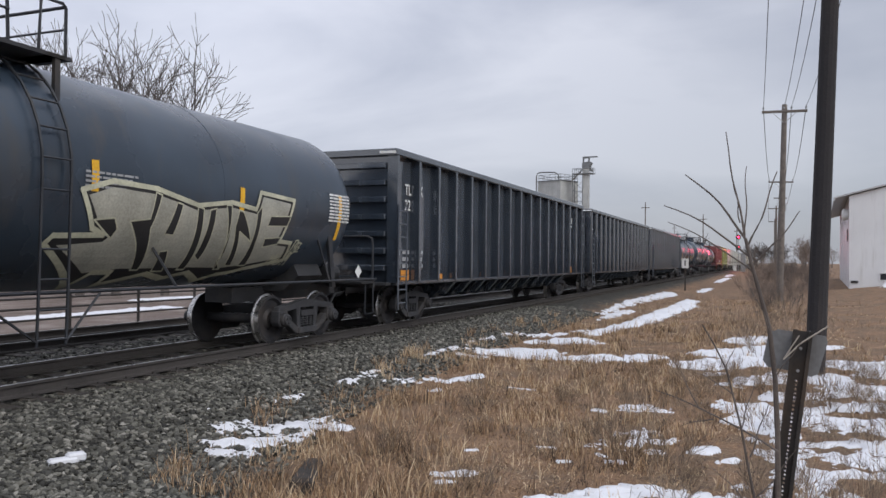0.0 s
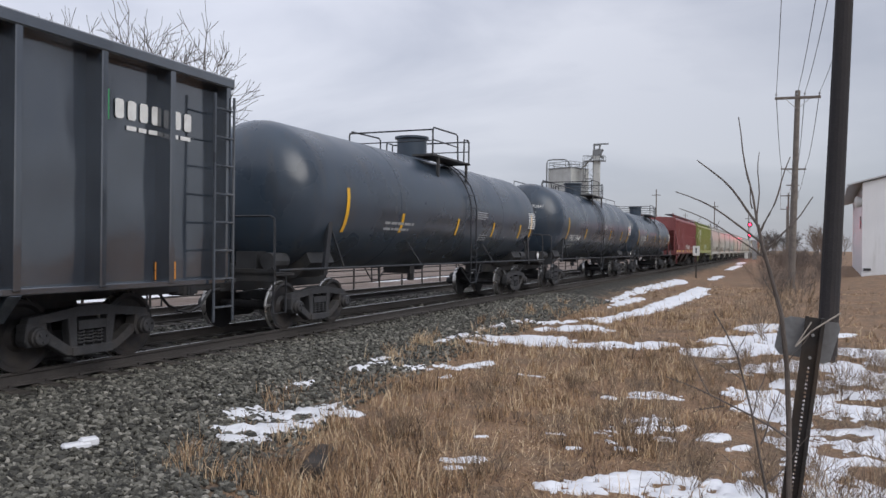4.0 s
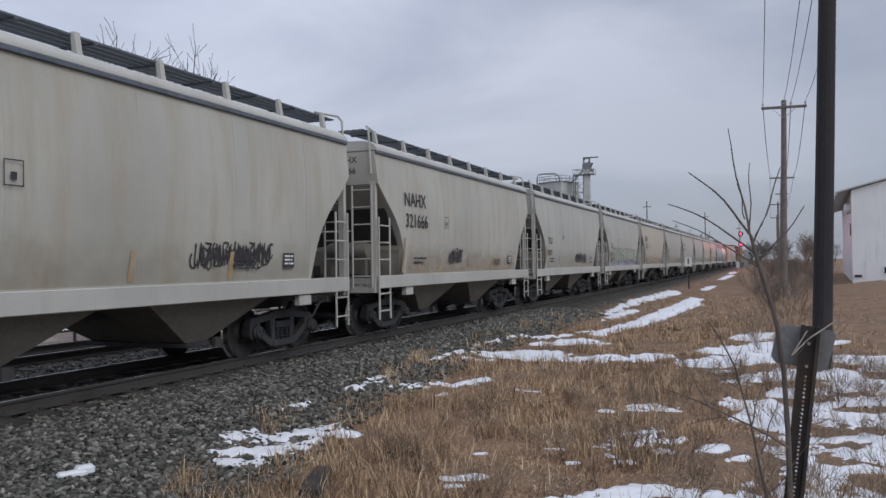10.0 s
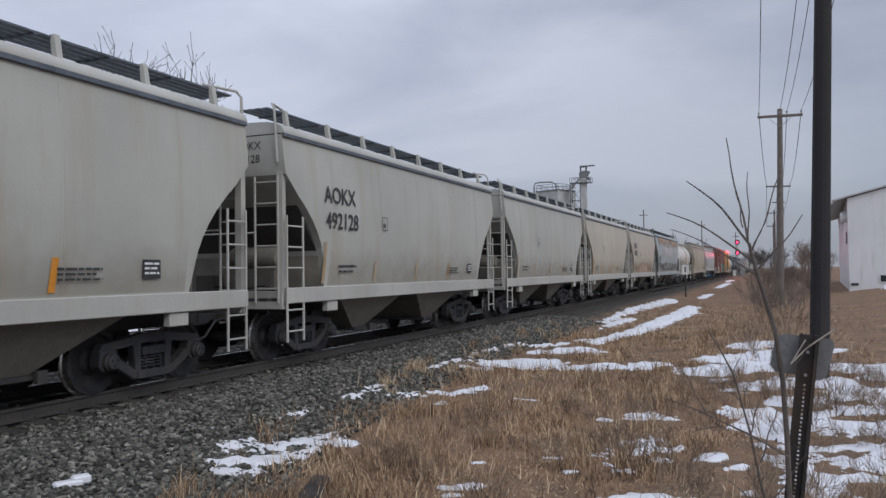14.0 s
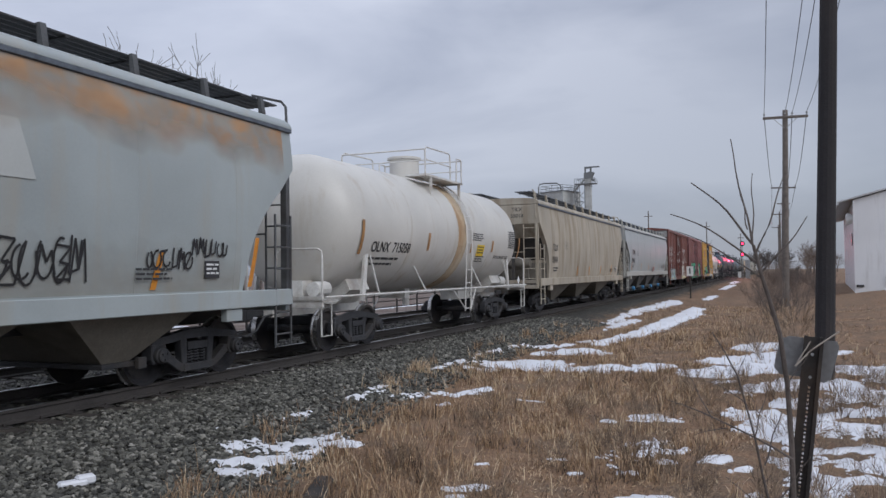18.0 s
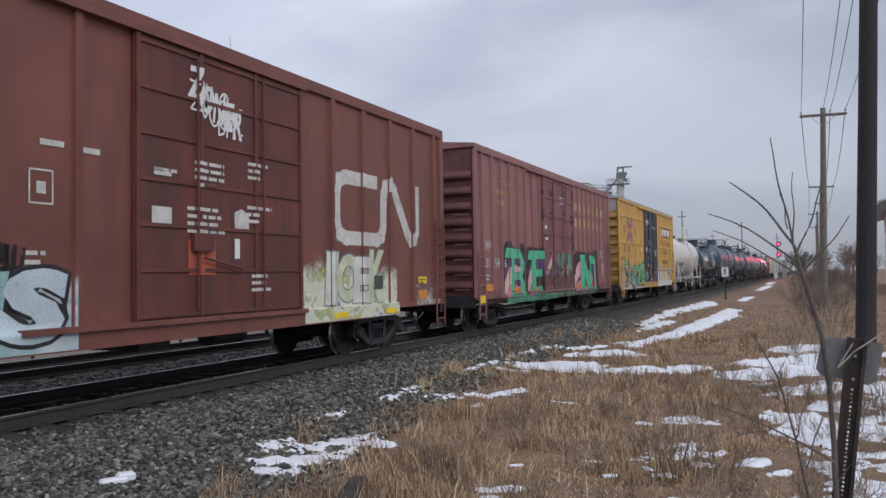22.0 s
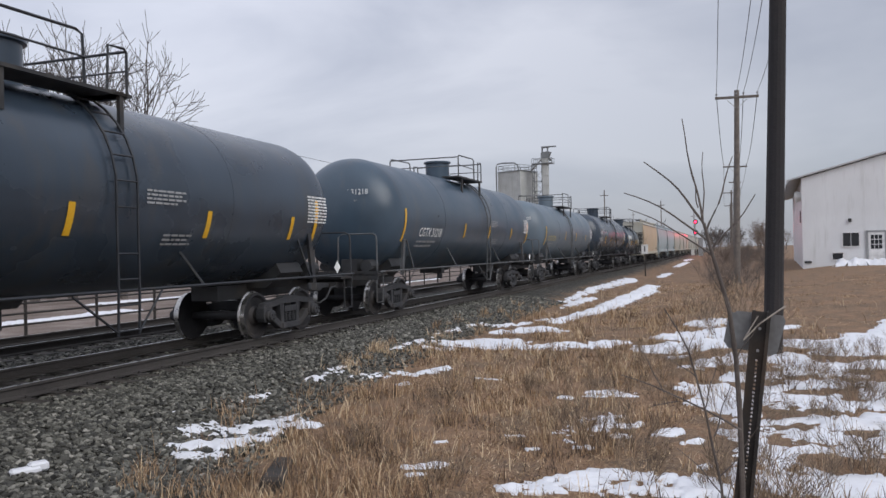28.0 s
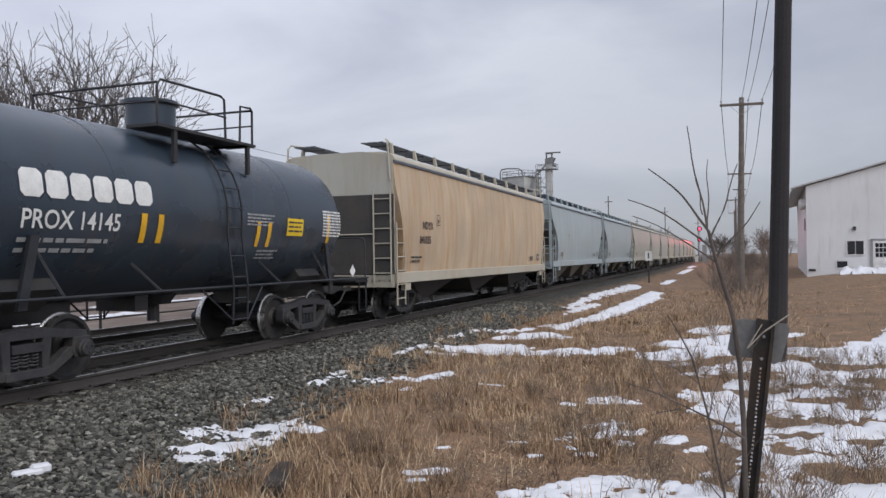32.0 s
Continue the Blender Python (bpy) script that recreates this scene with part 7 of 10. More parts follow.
GRIME = film("brown_road_film", [(0.30, 0.25, 0.18), (0.36, 0.31, 0.24), (0.26, 0.22, 0.165)], 1.55, 0.6, 4.4, 0.7, 0.5)
SMALL = ((175.0, "pale", "TILX", "335739"), (187.9, "pale", "NAHX", "321666"), (200.6, "cool", "TILX", "330257"), (213.4, "cool", "TILX", "337765"), (226.2, "warm", "SQAX", "325154"),
         (239.1, "cool", "TILX", "335002"), (251.8, "cool", "AOKX", "492128"), (264.7, "cool", "", ""), (277.4, "warm", "", ""), (290.1, "warm", "AOKX", "493937"))
for k, (f, tone, a, b) in enumerate(SMALL):
    low = a == "TILX"
    marks = ((a, 1.52 if low else 1.28, 2.35 if low else 3.0, 0.34 if low else 0.46, DARK_DECAL), (b, 1.42 if low else 1.32, 1.9 if low else 2.5, 0.29 if low else 0.46, DARK_DECAL)) if a else ()
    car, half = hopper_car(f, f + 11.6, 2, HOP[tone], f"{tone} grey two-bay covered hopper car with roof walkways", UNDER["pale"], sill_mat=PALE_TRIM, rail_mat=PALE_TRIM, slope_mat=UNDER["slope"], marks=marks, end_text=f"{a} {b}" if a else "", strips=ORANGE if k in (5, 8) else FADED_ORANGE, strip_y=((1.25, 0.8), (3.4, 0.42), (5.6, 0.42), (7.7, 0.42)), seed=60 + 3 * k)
    bow = OnBow(1.34, 4.12)
    decal("grime_mist", flat_rects([(-half + 1.5, half - 1.5, 1.40, 2.9)]), GRIME, car, bow.at(0.009))
    if k == 3:
        decal("spray_mist", flat_rects([(-4.2, 4.2, 1.40, 2.2)]), film("violet_mist", [(0.26, 0.24, 0.42), (0.38, 0.38, 0.40), (0.30, 0.28, 0.46), (0.36, 0.40, 0.32)], 1.6, 0.25, 2.2, 1.0, 0.9), car, bow.at(0.012))
        throw_up(car, bow.at, -3.45, 1.42, "DVCOWMN", (0.92, 1.0, 0.95, 1.1, 1.3, 1.35, 1.2), 0.86, [mat("sage_spray", (0.36, 0.43, 0.33), 0.5, 0.0, 0.2, 1.6), mat("pale_sage_spray", (0.41, 0.45, 0.38), 0.5, 0.0, 0.2, 1.6)], mat("dark_green_spray_line", (0.03, 0.06, 0.05), 0.5), 0.06, 0.07, 0.05, 5, 0.06)
        for j, (ch, u) in enumerate((("R", -5.45), ("U", -5.12), ("S", -4.85), ("O", -4.6))):
            bm = font_shape(ch, 1.0, -0.03, 0.34, 0.5)
            for q in bm.verts:
                q.co.x, q.co.y = q.co.x + u, q.co.y + 3.05 - 0.08 * j
            decal("sprayed_letter", bm, GREY_DECAL, car, bow.at(0.014))
    if k in (0, 1, 2):
        y0, w0 = ((1.0, 1.9), (-1.7, 0.75), (0.4, 1.9))[k]
        for j in range(3):
            scribble_at(car, bow.at(0.013 + 0.001 * j), y0 + 0.1 * j, 1.58 + 0.06 * j, w0, 0.34, DARK_DECAL, 70 + 5 * k + j, 0.015)
    if k in (1, 4, 9):
        decal("rust_mist", flat_rects([(-half + 1.6, half - 1.8, 1.40, 2.6)]), film(f"rust_wash_{k}", [(0.48, 0.36, 0.22), (0.46, 0.40, 0.32), (0.50, 0.33, 0.18), (0.45, 0.41, 0.35)], 1.45 if k != 9 else 1.9, 0.5, 3.0 + k, 0.8, 0.6), car, bow.at(0.010))
    if k == 9:
        for j, (u, w0, h0) in enumerate(((-2.3, 1.1, 0.55), (-1.35, 1.2, 0.75), (-0.2, 1.1, 0.6), (0.7, 0.9, 0.5))):
            poly = [(u, 1.45), (u + w0 * 0.25, 1.45 + h0 * 0.8), (u + w0 * 0.4, 1.45 + h0 * 0.6), (u + w0 * 0.6, 1.45 + h0), (u + w0, 1.45 + h0 * 0.3), (u + w0, 1.45)]
            outlined(car, bow.at, ((mat("washed_pink_spray", (0.42, 0.29, 0.23), 0.6, 0.0, 0.3, 2.0), poly),), mat("washed_brown_spray", (0.28, 0.20, 0.16), 0.6), 0.06, 0.013 + 0.002 * j)

car, half = hopper_car(302.6, 318.6, 4, HOP["rust"], "rust-bled blue-grey covered hopper car with black scrawls", UNDER["pale"], slope_mat=UNDER["slope"], eave=4.2, board=BLACK, rail_mat=GREY_RAIL, roof_mat=HOP["rust"], sill_mat=HOP["rust"], marks=(("RCPE", 1.62, 2.36, 0.36, DARK_DECAL), ("315470", 1.44, 1.93, 0.34, DARK_DECAL)), seed=91)
bow = OnBow(1.34, 4.2)
decal("rust_mist", flat_rects([(-half + 1.0, half - 0.3, 2.9, 4.14)]), top_film("eave_rust", [(0.44, 0.22, 0.10), (0.50, 0.30, 0.16), (0.36, 0.34, 0.30), (0.46, 0.25, 0.12)], 3.95, 0.38, 7.7), car, bow.at(0.013))
decal("repaint_panel", flat_poly([[(-2.75, 3.42), (2.4, 3.42), (2.62, 2.75), (-2.45, 2.75)]]), mat("fresh_grey_repaint", (0.43, 0.45, 0.44), 0.45, 0.0, 0.08, 0.5, grain=0.05), car, bow.at(0.012))
decal("grime_mist", flat_rects([(-half + 1.5, half - 1.5, 1.40, 2.6)]), GRIME, car, bow.at(0.010))
for k, (u, v, w, h) in enumerate(((-5.35, 1.66, 0.9, 0.45), (-4.5, 1.72, 0.5, 0.3), (-4.2, 1.5, 0.8, 0.5), (-3.7, 1.45, 0.8, 0.26), (-2.95, 1.86, 0.5, 0.34), (-2.4, 1.84, 1.1, 0.36), (-1.8, 1.45, 0.9, 0.26), (-0.9, 1.5, 1.0, 0.24), (-0.5, 1.78, 0.5, 0.4), (1.95, 1.52, 1.2, 0.62), (2.1, 1.58, 1.1, 0.56), (4.4, 1.7, 0.9, 0.34), (5.3, 1.9, 0.8, 0.3))):
    scribble_at(car, bow.at(0.015 + 0.0008 * k), u, v, w, h, BLACK_SPRAY, 80 + k, 0.016)
decal("stencil_plate", flat_rects([(1.3, 1.75, 1.5, 2.15)]), DARK_DECAL, car, bow.at(0.016))
decal("stencil_plate", flat_rects([(1.36, 1.7, 1.86, 2.08)]), GREY_DECAL, car, bow.at(0.019))
decal("lettering_ground", flat_rects([(-6.6, -5.45, 2.24, 2.68)]), mat("blue_grey_patch", (0.24, 0.27, 0.29), 0.5), car, bow.at(0.016))
for u, h in ((-4.8, 0.5), (-1.95, 0.5), (4.5, 0.52), (6.7, 0.8)):
    decal("reflective_strip", flat_poly([[(u, 1.44), (u + 0.11, 1.44), (u + 0.24, 1.44 + h), (u + 0.13, 1.44 + h)]]), ORANGE, car, bow.at(0.017))

tank_car(319.9, 333.6, 1.56, 2.72, TANK_WHITE, "white acid tank car with rust stains round its ladder", WHITE_RAIL, WHITE_RAIL, marks=(("OLNX  715058", -4.85, 2.12, 0.34, DARK_DECAL), ("HYDROCHLORIC ACID", 3.42, 2.06, 0.15, DARK_DECAL)), strips=mat("brown_orange_strip", (0.38, 0.20, 0.07), 0.5), panel_y=1.76, panel_z=2.12, strip_at=((-5.4, 2.05, 0.75), (-1.88, 2.2, 0.45), (1.2, 2.2, 0.4), (3.05, 2.25, 0.36), (5.8, 2.1, 0.7)), panel=SAFETY_YELLOW, dome="drum", belt=RUST_BELT, seed=95)
car, half = hopper_car(335.0, 352.2, 3, HOP["dull"], "weathered beige-grey covered hopper car with dark streaks", UNDER["pale"], slope_mat=UNDER["slope"], eave=4.15, marks=(("TILX", 1.75, 2.45, 0.36, DARK_DECAL), ("55018", 1.65, 1.98, 0.34, DARK_DECAL)), end_text="TILX 55018", strip_y=((6.0, 0.4), (8.4, 0.4), (11.0, 0.45), (13.8, 0.5)), seed=101)
car, half = hopper_car(353.6, 373.0, 4, HOP["silver"], "clean light-grey covered hopper car with blue outlet caps", UNDER["silver"], slope_mat=UNDER["silver"], sill_mat=PALE_TRIM, rail_mat=PALE_TRIM, eave=4.12, sill=1.42, cut=1.5, marks=(("TCMX", 1.95, 2.62, 0.42, DARK_DECAL), ("474993", 1.85, 2.12, 0.42, DARK_DECAL)), end_text="TCMX 474993", strip_y=((1.9, 0.75), (5.6, 0.45), (8.8, 0.45), (11.6, 0.45), (14.2, 0.45), (16.9, 0.5)), seed=107)

note(car, OnSide(1.66, 0.66, 1.85, 0.02), (1.1, 1.15, 0.6), 0.06, 0.05, mat("faded_red_lettering", (0.30, 0.09, 0.09), 0.6), 400)
CAP_BLUE = mat("blue_outlet_cap", (0.06, 0.22, 0.42), 0.5)
for b in range(4):
    y = -half + 1.5 + 0.55 + (2 * half - 4.1) * (b + 0.5) / 4
    part("outlet_tube", shape("outlet_tube", lambda bm: lathe(bm, [(-1.3, 0.11), (1.3, 0.11)], "x", 14), 40), UNDER["silver"], car, at=pose(0, y, 0.5))
    part("outlet_cap", shape("outlet_cap", lambda bm: lathe(bm, [(1.3, 0.13), (1.42, 0.13), (1.45, 0.08)], "x", 14)), CAP_BLUE, car, at=pose(0, y, 0.5))
# brown-red boxcar
CN_POSTS = (-7.6, -7.2, -6.12, -5.02, -3.90, -2.78, 2.82, 3.94, 5.04, 6.12, 7.2, 7.6)
car, half, rib = boxcar(374.6, 390.0, 5.1, CN_PAINT, "brown-red boxcar with white lettering and sprayed blue shapes", CN_DOOR, CN_PAINT, BROWN_END, (-1.95, 1.78), CN_POSTS)
W = rib.x
for z in (3.28, 2.84):
    for u, wide in ((-7.06, 0.27), (-6.75, 0.28), (-6.44, 0.22), (-5.94, 0.28), (-5.62, 0.27), (-5.30, 0.13), (-4.82, 0.28), (-4.50, 0.28 if z > 3 else 0.2)):
        decal("trade_letter", letter_blocks(1, wide, 0.34, 0.0, 0.0), WORN_WHITE, car, OnSide(W, u, z, 0.006))
for u, tx in ((-7.06, "GTW"), (-5.94, "406"), (-4.84, "346")):
    decal("car_lettering", letters(tx, 0.42, 0.03), WORN_WHITE, car, OnSide(W, u, 2.34, 0.006), stretch=(0.92, 1))
# the emblem is one line of even width
EMBLEM = [(4.42, 3.50), (3.30, 3.50), (3.06, 3.42), (2.97, 3.22), (2.97, 2.62), (3.08, 2.42), (3.3, 2.34), (4.5, 2.34), (4.68, 2.42), (4.76, 2.6), (4.80, 3.26), (4.88, 3.46), (5.06, 3.52), (5.24, 3.42), (5.42, 3.16), (5.86, 2.52), (6.02, 2.38), (6.2, 2.42), (6.3, 2.6), (6.32, 3.5)]
for k, piece in enumerate(ribbon(EMBLEM, 0.27, False)):
    decal("trade_emblem", flat_poly([piece]), WORN_WHITE, car, rib.at(0.006 + 0.0004 * (k % 3)))
decal("spray_mist", flat_rects([(-7.15, -2.8, 0.80, 2.3)]), film("ice_blue_mist", [(0.20, 0.36, 0.36), (0.42, 0.48, 0.52), (0.52, 0.55, 0.57), (0.25, 0.42, 0.40), (0.40, 0.44, 0.50)], 1.62, 0.10, 3.1), car, rib.at(0.004))
throw_up(car, rib.at, -7.05, 0.92, "VASJS", (0.9, 0.95, 0.85, 0.75, 0.85), 0.92, [ICE_BLUE, mat("pale_teal_spray", (0.28, 0.44, 0.42), 0.5, 0.0, 0.3, 2.5)], BLACK_SPRAY, 0.18, 0.06, 0.05, 3, 0.16)
for k, (u, v, w, h) in enumerate(((-5.75, 1.9, 0.42, 0.34), (-3.9, 1.75, 0.4, 0.28), (-6.4, 1.6, 0.3, 0.2))):
    scribble_at(car, rib.at(0.016), u, v, w, h, BLACK_SPRAY, 610 + k, 0.02)
decal("mural_patch", flat_rects([(-5.95, -5.48, 1.52, 1.80)]), mat("dull_green_stencil", (0.06, 0.085, 0.06), 0.6), car, rib.at(0.018))
decal("mural_patch", flat_rects([(-5.74, -5.5, 1.9, 2.12)]), ICE_BLUE, car, rib.at(0.018))
note(car, rib_note(rib, -5.92, 1.75), (0.4, 0.36), 0.05, 0.05, GREY_DECAL, 31)
decal("spray_mist", flat_rects([(1.85, 5.35, 0.80, 2.4)]), film("cream_mist", [(0.20, 0.24, 0.30), (0.62, 0.62, 0.52), (0.55, 0.56, 0.40), (0.66, 0.64, 0.56), (0.30, 0.36, 0.22), (0.60, 0.52, 0.16)], 1.72, 0.14, 8.8, 2.2), car, rib.at(0.004))
throw_up(car, rib.at, 2.55, 1.10, "ICEK", (0.4, 0.65, 0.62, 0.65), 0.98, [mat("chalk_spray", (0.62, 0.63, 0.58), 0.5, 0.0, 0.2, 3.0), mat("pale_lime_spray", (0.52, 0.56, 0.38), 0.5, 0.0, 0.25, 3.0)], mat("grey_spray_line", (0.20, 0.24, 0.26), 0.6), 0.08, 0.05, 0.025, 9, 0.1)
decal("spray_mist", flat_rects([(6.2, 7.4, 0.95, 2.0)]), film("pale_mist", [(0.45, 0.46, 0.46), (0.20, 0.09, 0.07), (0.5, 0.48, 0.44)], 1.4, 0.25, 1.8, 2.0), car, rib.at(0.004))
decal("spray_mist", flat_rects([(-7.68, -7.2, 0.85, 1.7)]), film("pale_green_mist", [(0.40, 0.44, 0.44), (0.20, 0.28, 0.20), (0.42, 0.40, 0.38)], 1.0, 0.3, 5.8, 2.0), car, rib.at(0.004))
decal("mural_patch", flat_rects([(4.35, 4.72, 1.34, 1.62)]), mat("dull_green_stencil", (0.06, 0.085, 0.06), 0.6), car, rib.at(0.018))
for u, v, w, h, m in ((-7.05, 0.84, 0.56, 0.20, ORANGE), (-7.0, 1.16, 0.56, 0.24, SAFETY_YELLOW), (-5.2, 0.86, 0.5, 0.11, SAFETY_YELLOW), (2.75, 0.84, 0.5, 0.11, SAFETY_YELLOW), (4.7, 0.84, 0.5, 0.11, SAFETY_YELLOW), (6.35, 1.42, 0.42, 0.16, SAFETY_YELLOW), (6.35, 1.08, 0.42, 0.2, ORANGE)):
    decal("reflective_patch", flat_rects([(u, u + w, v, v + h)]), m, car, rib.at(0.022))
    if m is SAFETY_YELLOW and h > 0.12:
        note(car, rib_note(rib, u + 0.06, v + h - 0.05, 0.026), (w - 0.14, w - 0.2), 0.035, 0.035, DARK_DECAL, 36)
decal("end_panel", flat_rects([(0, 2.9, 0, 0.55)]), GREY_ROOF, car, OnEnd(-1.45, -half + 0.07, 4.4, 0.004))
decal("end_lettering", letters("GTW 406346", 0.2, 0.01), DARK_DECAL, car, OnEnd(0.0, -half + 0.07, 4.6, 0.012))
for u, v, rows, k in ((-1.62, 3.1, (0.42,), 5), (-0.85, 3.28, (0.62, 0.62, 0.62, 0.5), 6), (0.32, 3.4, (0.5, 0.3, 0.3), 7), (-1.0, 2.62, (0.66, 0.7, 0.66, 0.78), 8), (0.3, 2.72, (0.62, 0.3, 0.3), 9), (-7.05, 1.86, (0.36,), 10), (-4.75, 1.9, (0.3, 0.3), 11), (-3.5, 1.95, (0.3, 0.26), 12), (0.4, 1.66, (0.4, 0.36, 0.5), 13)):
    note(car, rib_note(rib, u, v, 0.01), rows, 0.05, 0.055, WORN_WHITE, k)
for u, v, w, h in ((-1.62, 3.0, 0.32, 0.10), (-1.66, 2.34, 0.36, 0.24), (-3.28, 3.16, 0.32, 0.07), (-2.7, 3.14, 0.26, 0.07)):
    decal("paper_patch", flat_rects([(u, u + w, v, v + h)]), WORN_WHITE, car, rib.at(0.01))
decal("plate_mark", flat_rects([(-3.42, -3.1, 2.48, 2.5), (-3.42, -3.1, 2.86, 2.88), (-3.42, -3.40, 2.48, 2.88), (-3.12, -3.1, 2.48, 2.88), (-3.32, -3.2, 2.6, 2.74)]), WORN_WHITE, car, rib.at(0.008))
for k, (tag, u, v, w, h, line) in enumerate((("Z", -1.0, 4.16, 0.30, 0.46, 0.05), ("O", -0.72, 3.98, 0.24, 0.42, 0.045), ("N", -0.48, 3.88, 0.24, 0.44, 0.045), ("E", -0.24, 3.8, 0.2, 0.44, 0.045), ("R", -0.04, 3.7, 0.22, 0.46, 0.045))):
    bm = font_shape(tag, 1.0, 0.02, w, h)
    for q in bm.verts:
        q.co.x, q.co.y = q.co.x + u + 0.12 * q.co.y, q.co.y + v
    decal("sprayed_scrawl", bm, WHITE_DECAL, car, rib.at(0.012))
for k in range(4):
    scribble_at(car, rib.at(0.014 + 0.001 * k), -0.95 + 0.2 * k, 4.0 - 0.1 * k, 0.45, 0.5, WHITE_DECAL, 40 + k, 0.016)
decal("primer_patch", flat_rects([(-0.98, -0.42, 1.66, 2.16)]), RED_LEAD, car, rib.at(0.008))
decal("emblem_patch", flat_poly([[(0.0, 2.36), (0.34, 2.34), (0.34, 2.58), (0.17, 2.66), (0.0, 2.6)]]), WORN_WHITE, car, rib.at(0.010))
decal("emblem_patch", flat_poly([[(0.0, 1.9), (0.12, 1.9), (0.12, 2.2), (0.0, 2.2)]]), WHITE_DECAL, car, rib.at(0.010))

# maroon boxcar
WC_POSTS = (-7.6, -7.15, -6.42, -5.71, -4.99, -4.28, -3.57, -2.86, -2.15, 1.95, 2.62, 3.30, 3.98, 4.66, 5.34, 6.02, 6.8, 7.6)
car, half, rib = boxcar(392.0, 407.4, 5.12, WC_PAINT, "maroon boxcar with gold lettering over a mint and pink mural", WC_DOOR, WC_PAINT, WC_END, (-1.95, 1.72), WC_POSTS)
W = rib.x
for z, us in ((3.94, (2.04, 2.42, 2.74, 3.40, 4.06, 4.74, 5.42, 5.76, 6.3)), (3.36, (2.22, 2.76, 3.42, 4.08, 4.76, 5.44, 6.14))):
    for k, u in enumerate(us):
        decal("trade_letter", letter_blocks(1, 0.09 if z > 3.5 and k in (1, 7) else 0.27, 0.34, 0.0, 0.0), GOLD_DECAL, car, OnSide(W, u, z, 0.006))
SHIELD = [(0.5, 0), (0.95, 0.42), (0.88, 0.85), (1.0, 1.2), (0.72, 1.22), (0.5, 1.32), (0.28, 1.22), (0, 1.2), (0.12, 0.85), (0.05, 0.42)]
for k, piece in enumerate(ribbon([(-6.2 + 1.22 * u, 3.12 + 0.93 * v) for u, v in SHIELD], 0.06)):
    decal("trade_shield", flat_poly([piece]), FAINT_GOLD, car, rib.at(0.006 + 0.0004 * (k % 3)))
for v, w in ((4.02, 0.78), (3.72, 0.72), (3.46, 0.3)):
    note(car, rib_note(rib, -5.6 - w / 2, v), (w,), 0.14, 0.1, FAINT_GOLD, int(v * 10))
for tx, y, z in (("WC", -6.92, 2.28), ("21", -6.90, 1.80), ("54", -6.18, 1.80), ("6", -5.42, 1.80)):
    decal("car_lettering", letters(tx, 0.36, 0.012), WORN_WHITE, car, OnSide(W, y, z, 0.006))
PLUM = mat("plum_spray", (0.115, 0.06, 0.15), 0.5, 0.0, 0.25, 2.0)
MUTED = mat("worn_mint_spray", (0.10, 0.30, 0.20), 0.6, 0.0, 0.4, 3.0, dirt=(0.14, 0.06, 0.06), dirt_amount=0.5)
BLUSH = film("blush_mist", [(0.58, 0.50, 0.40), (0.62, 0.46, 0.40), (0.60, 0.28, 0.36), (0.60, 0.48, 0.38)], 3.5, 0.1, 2.4, 1.6)
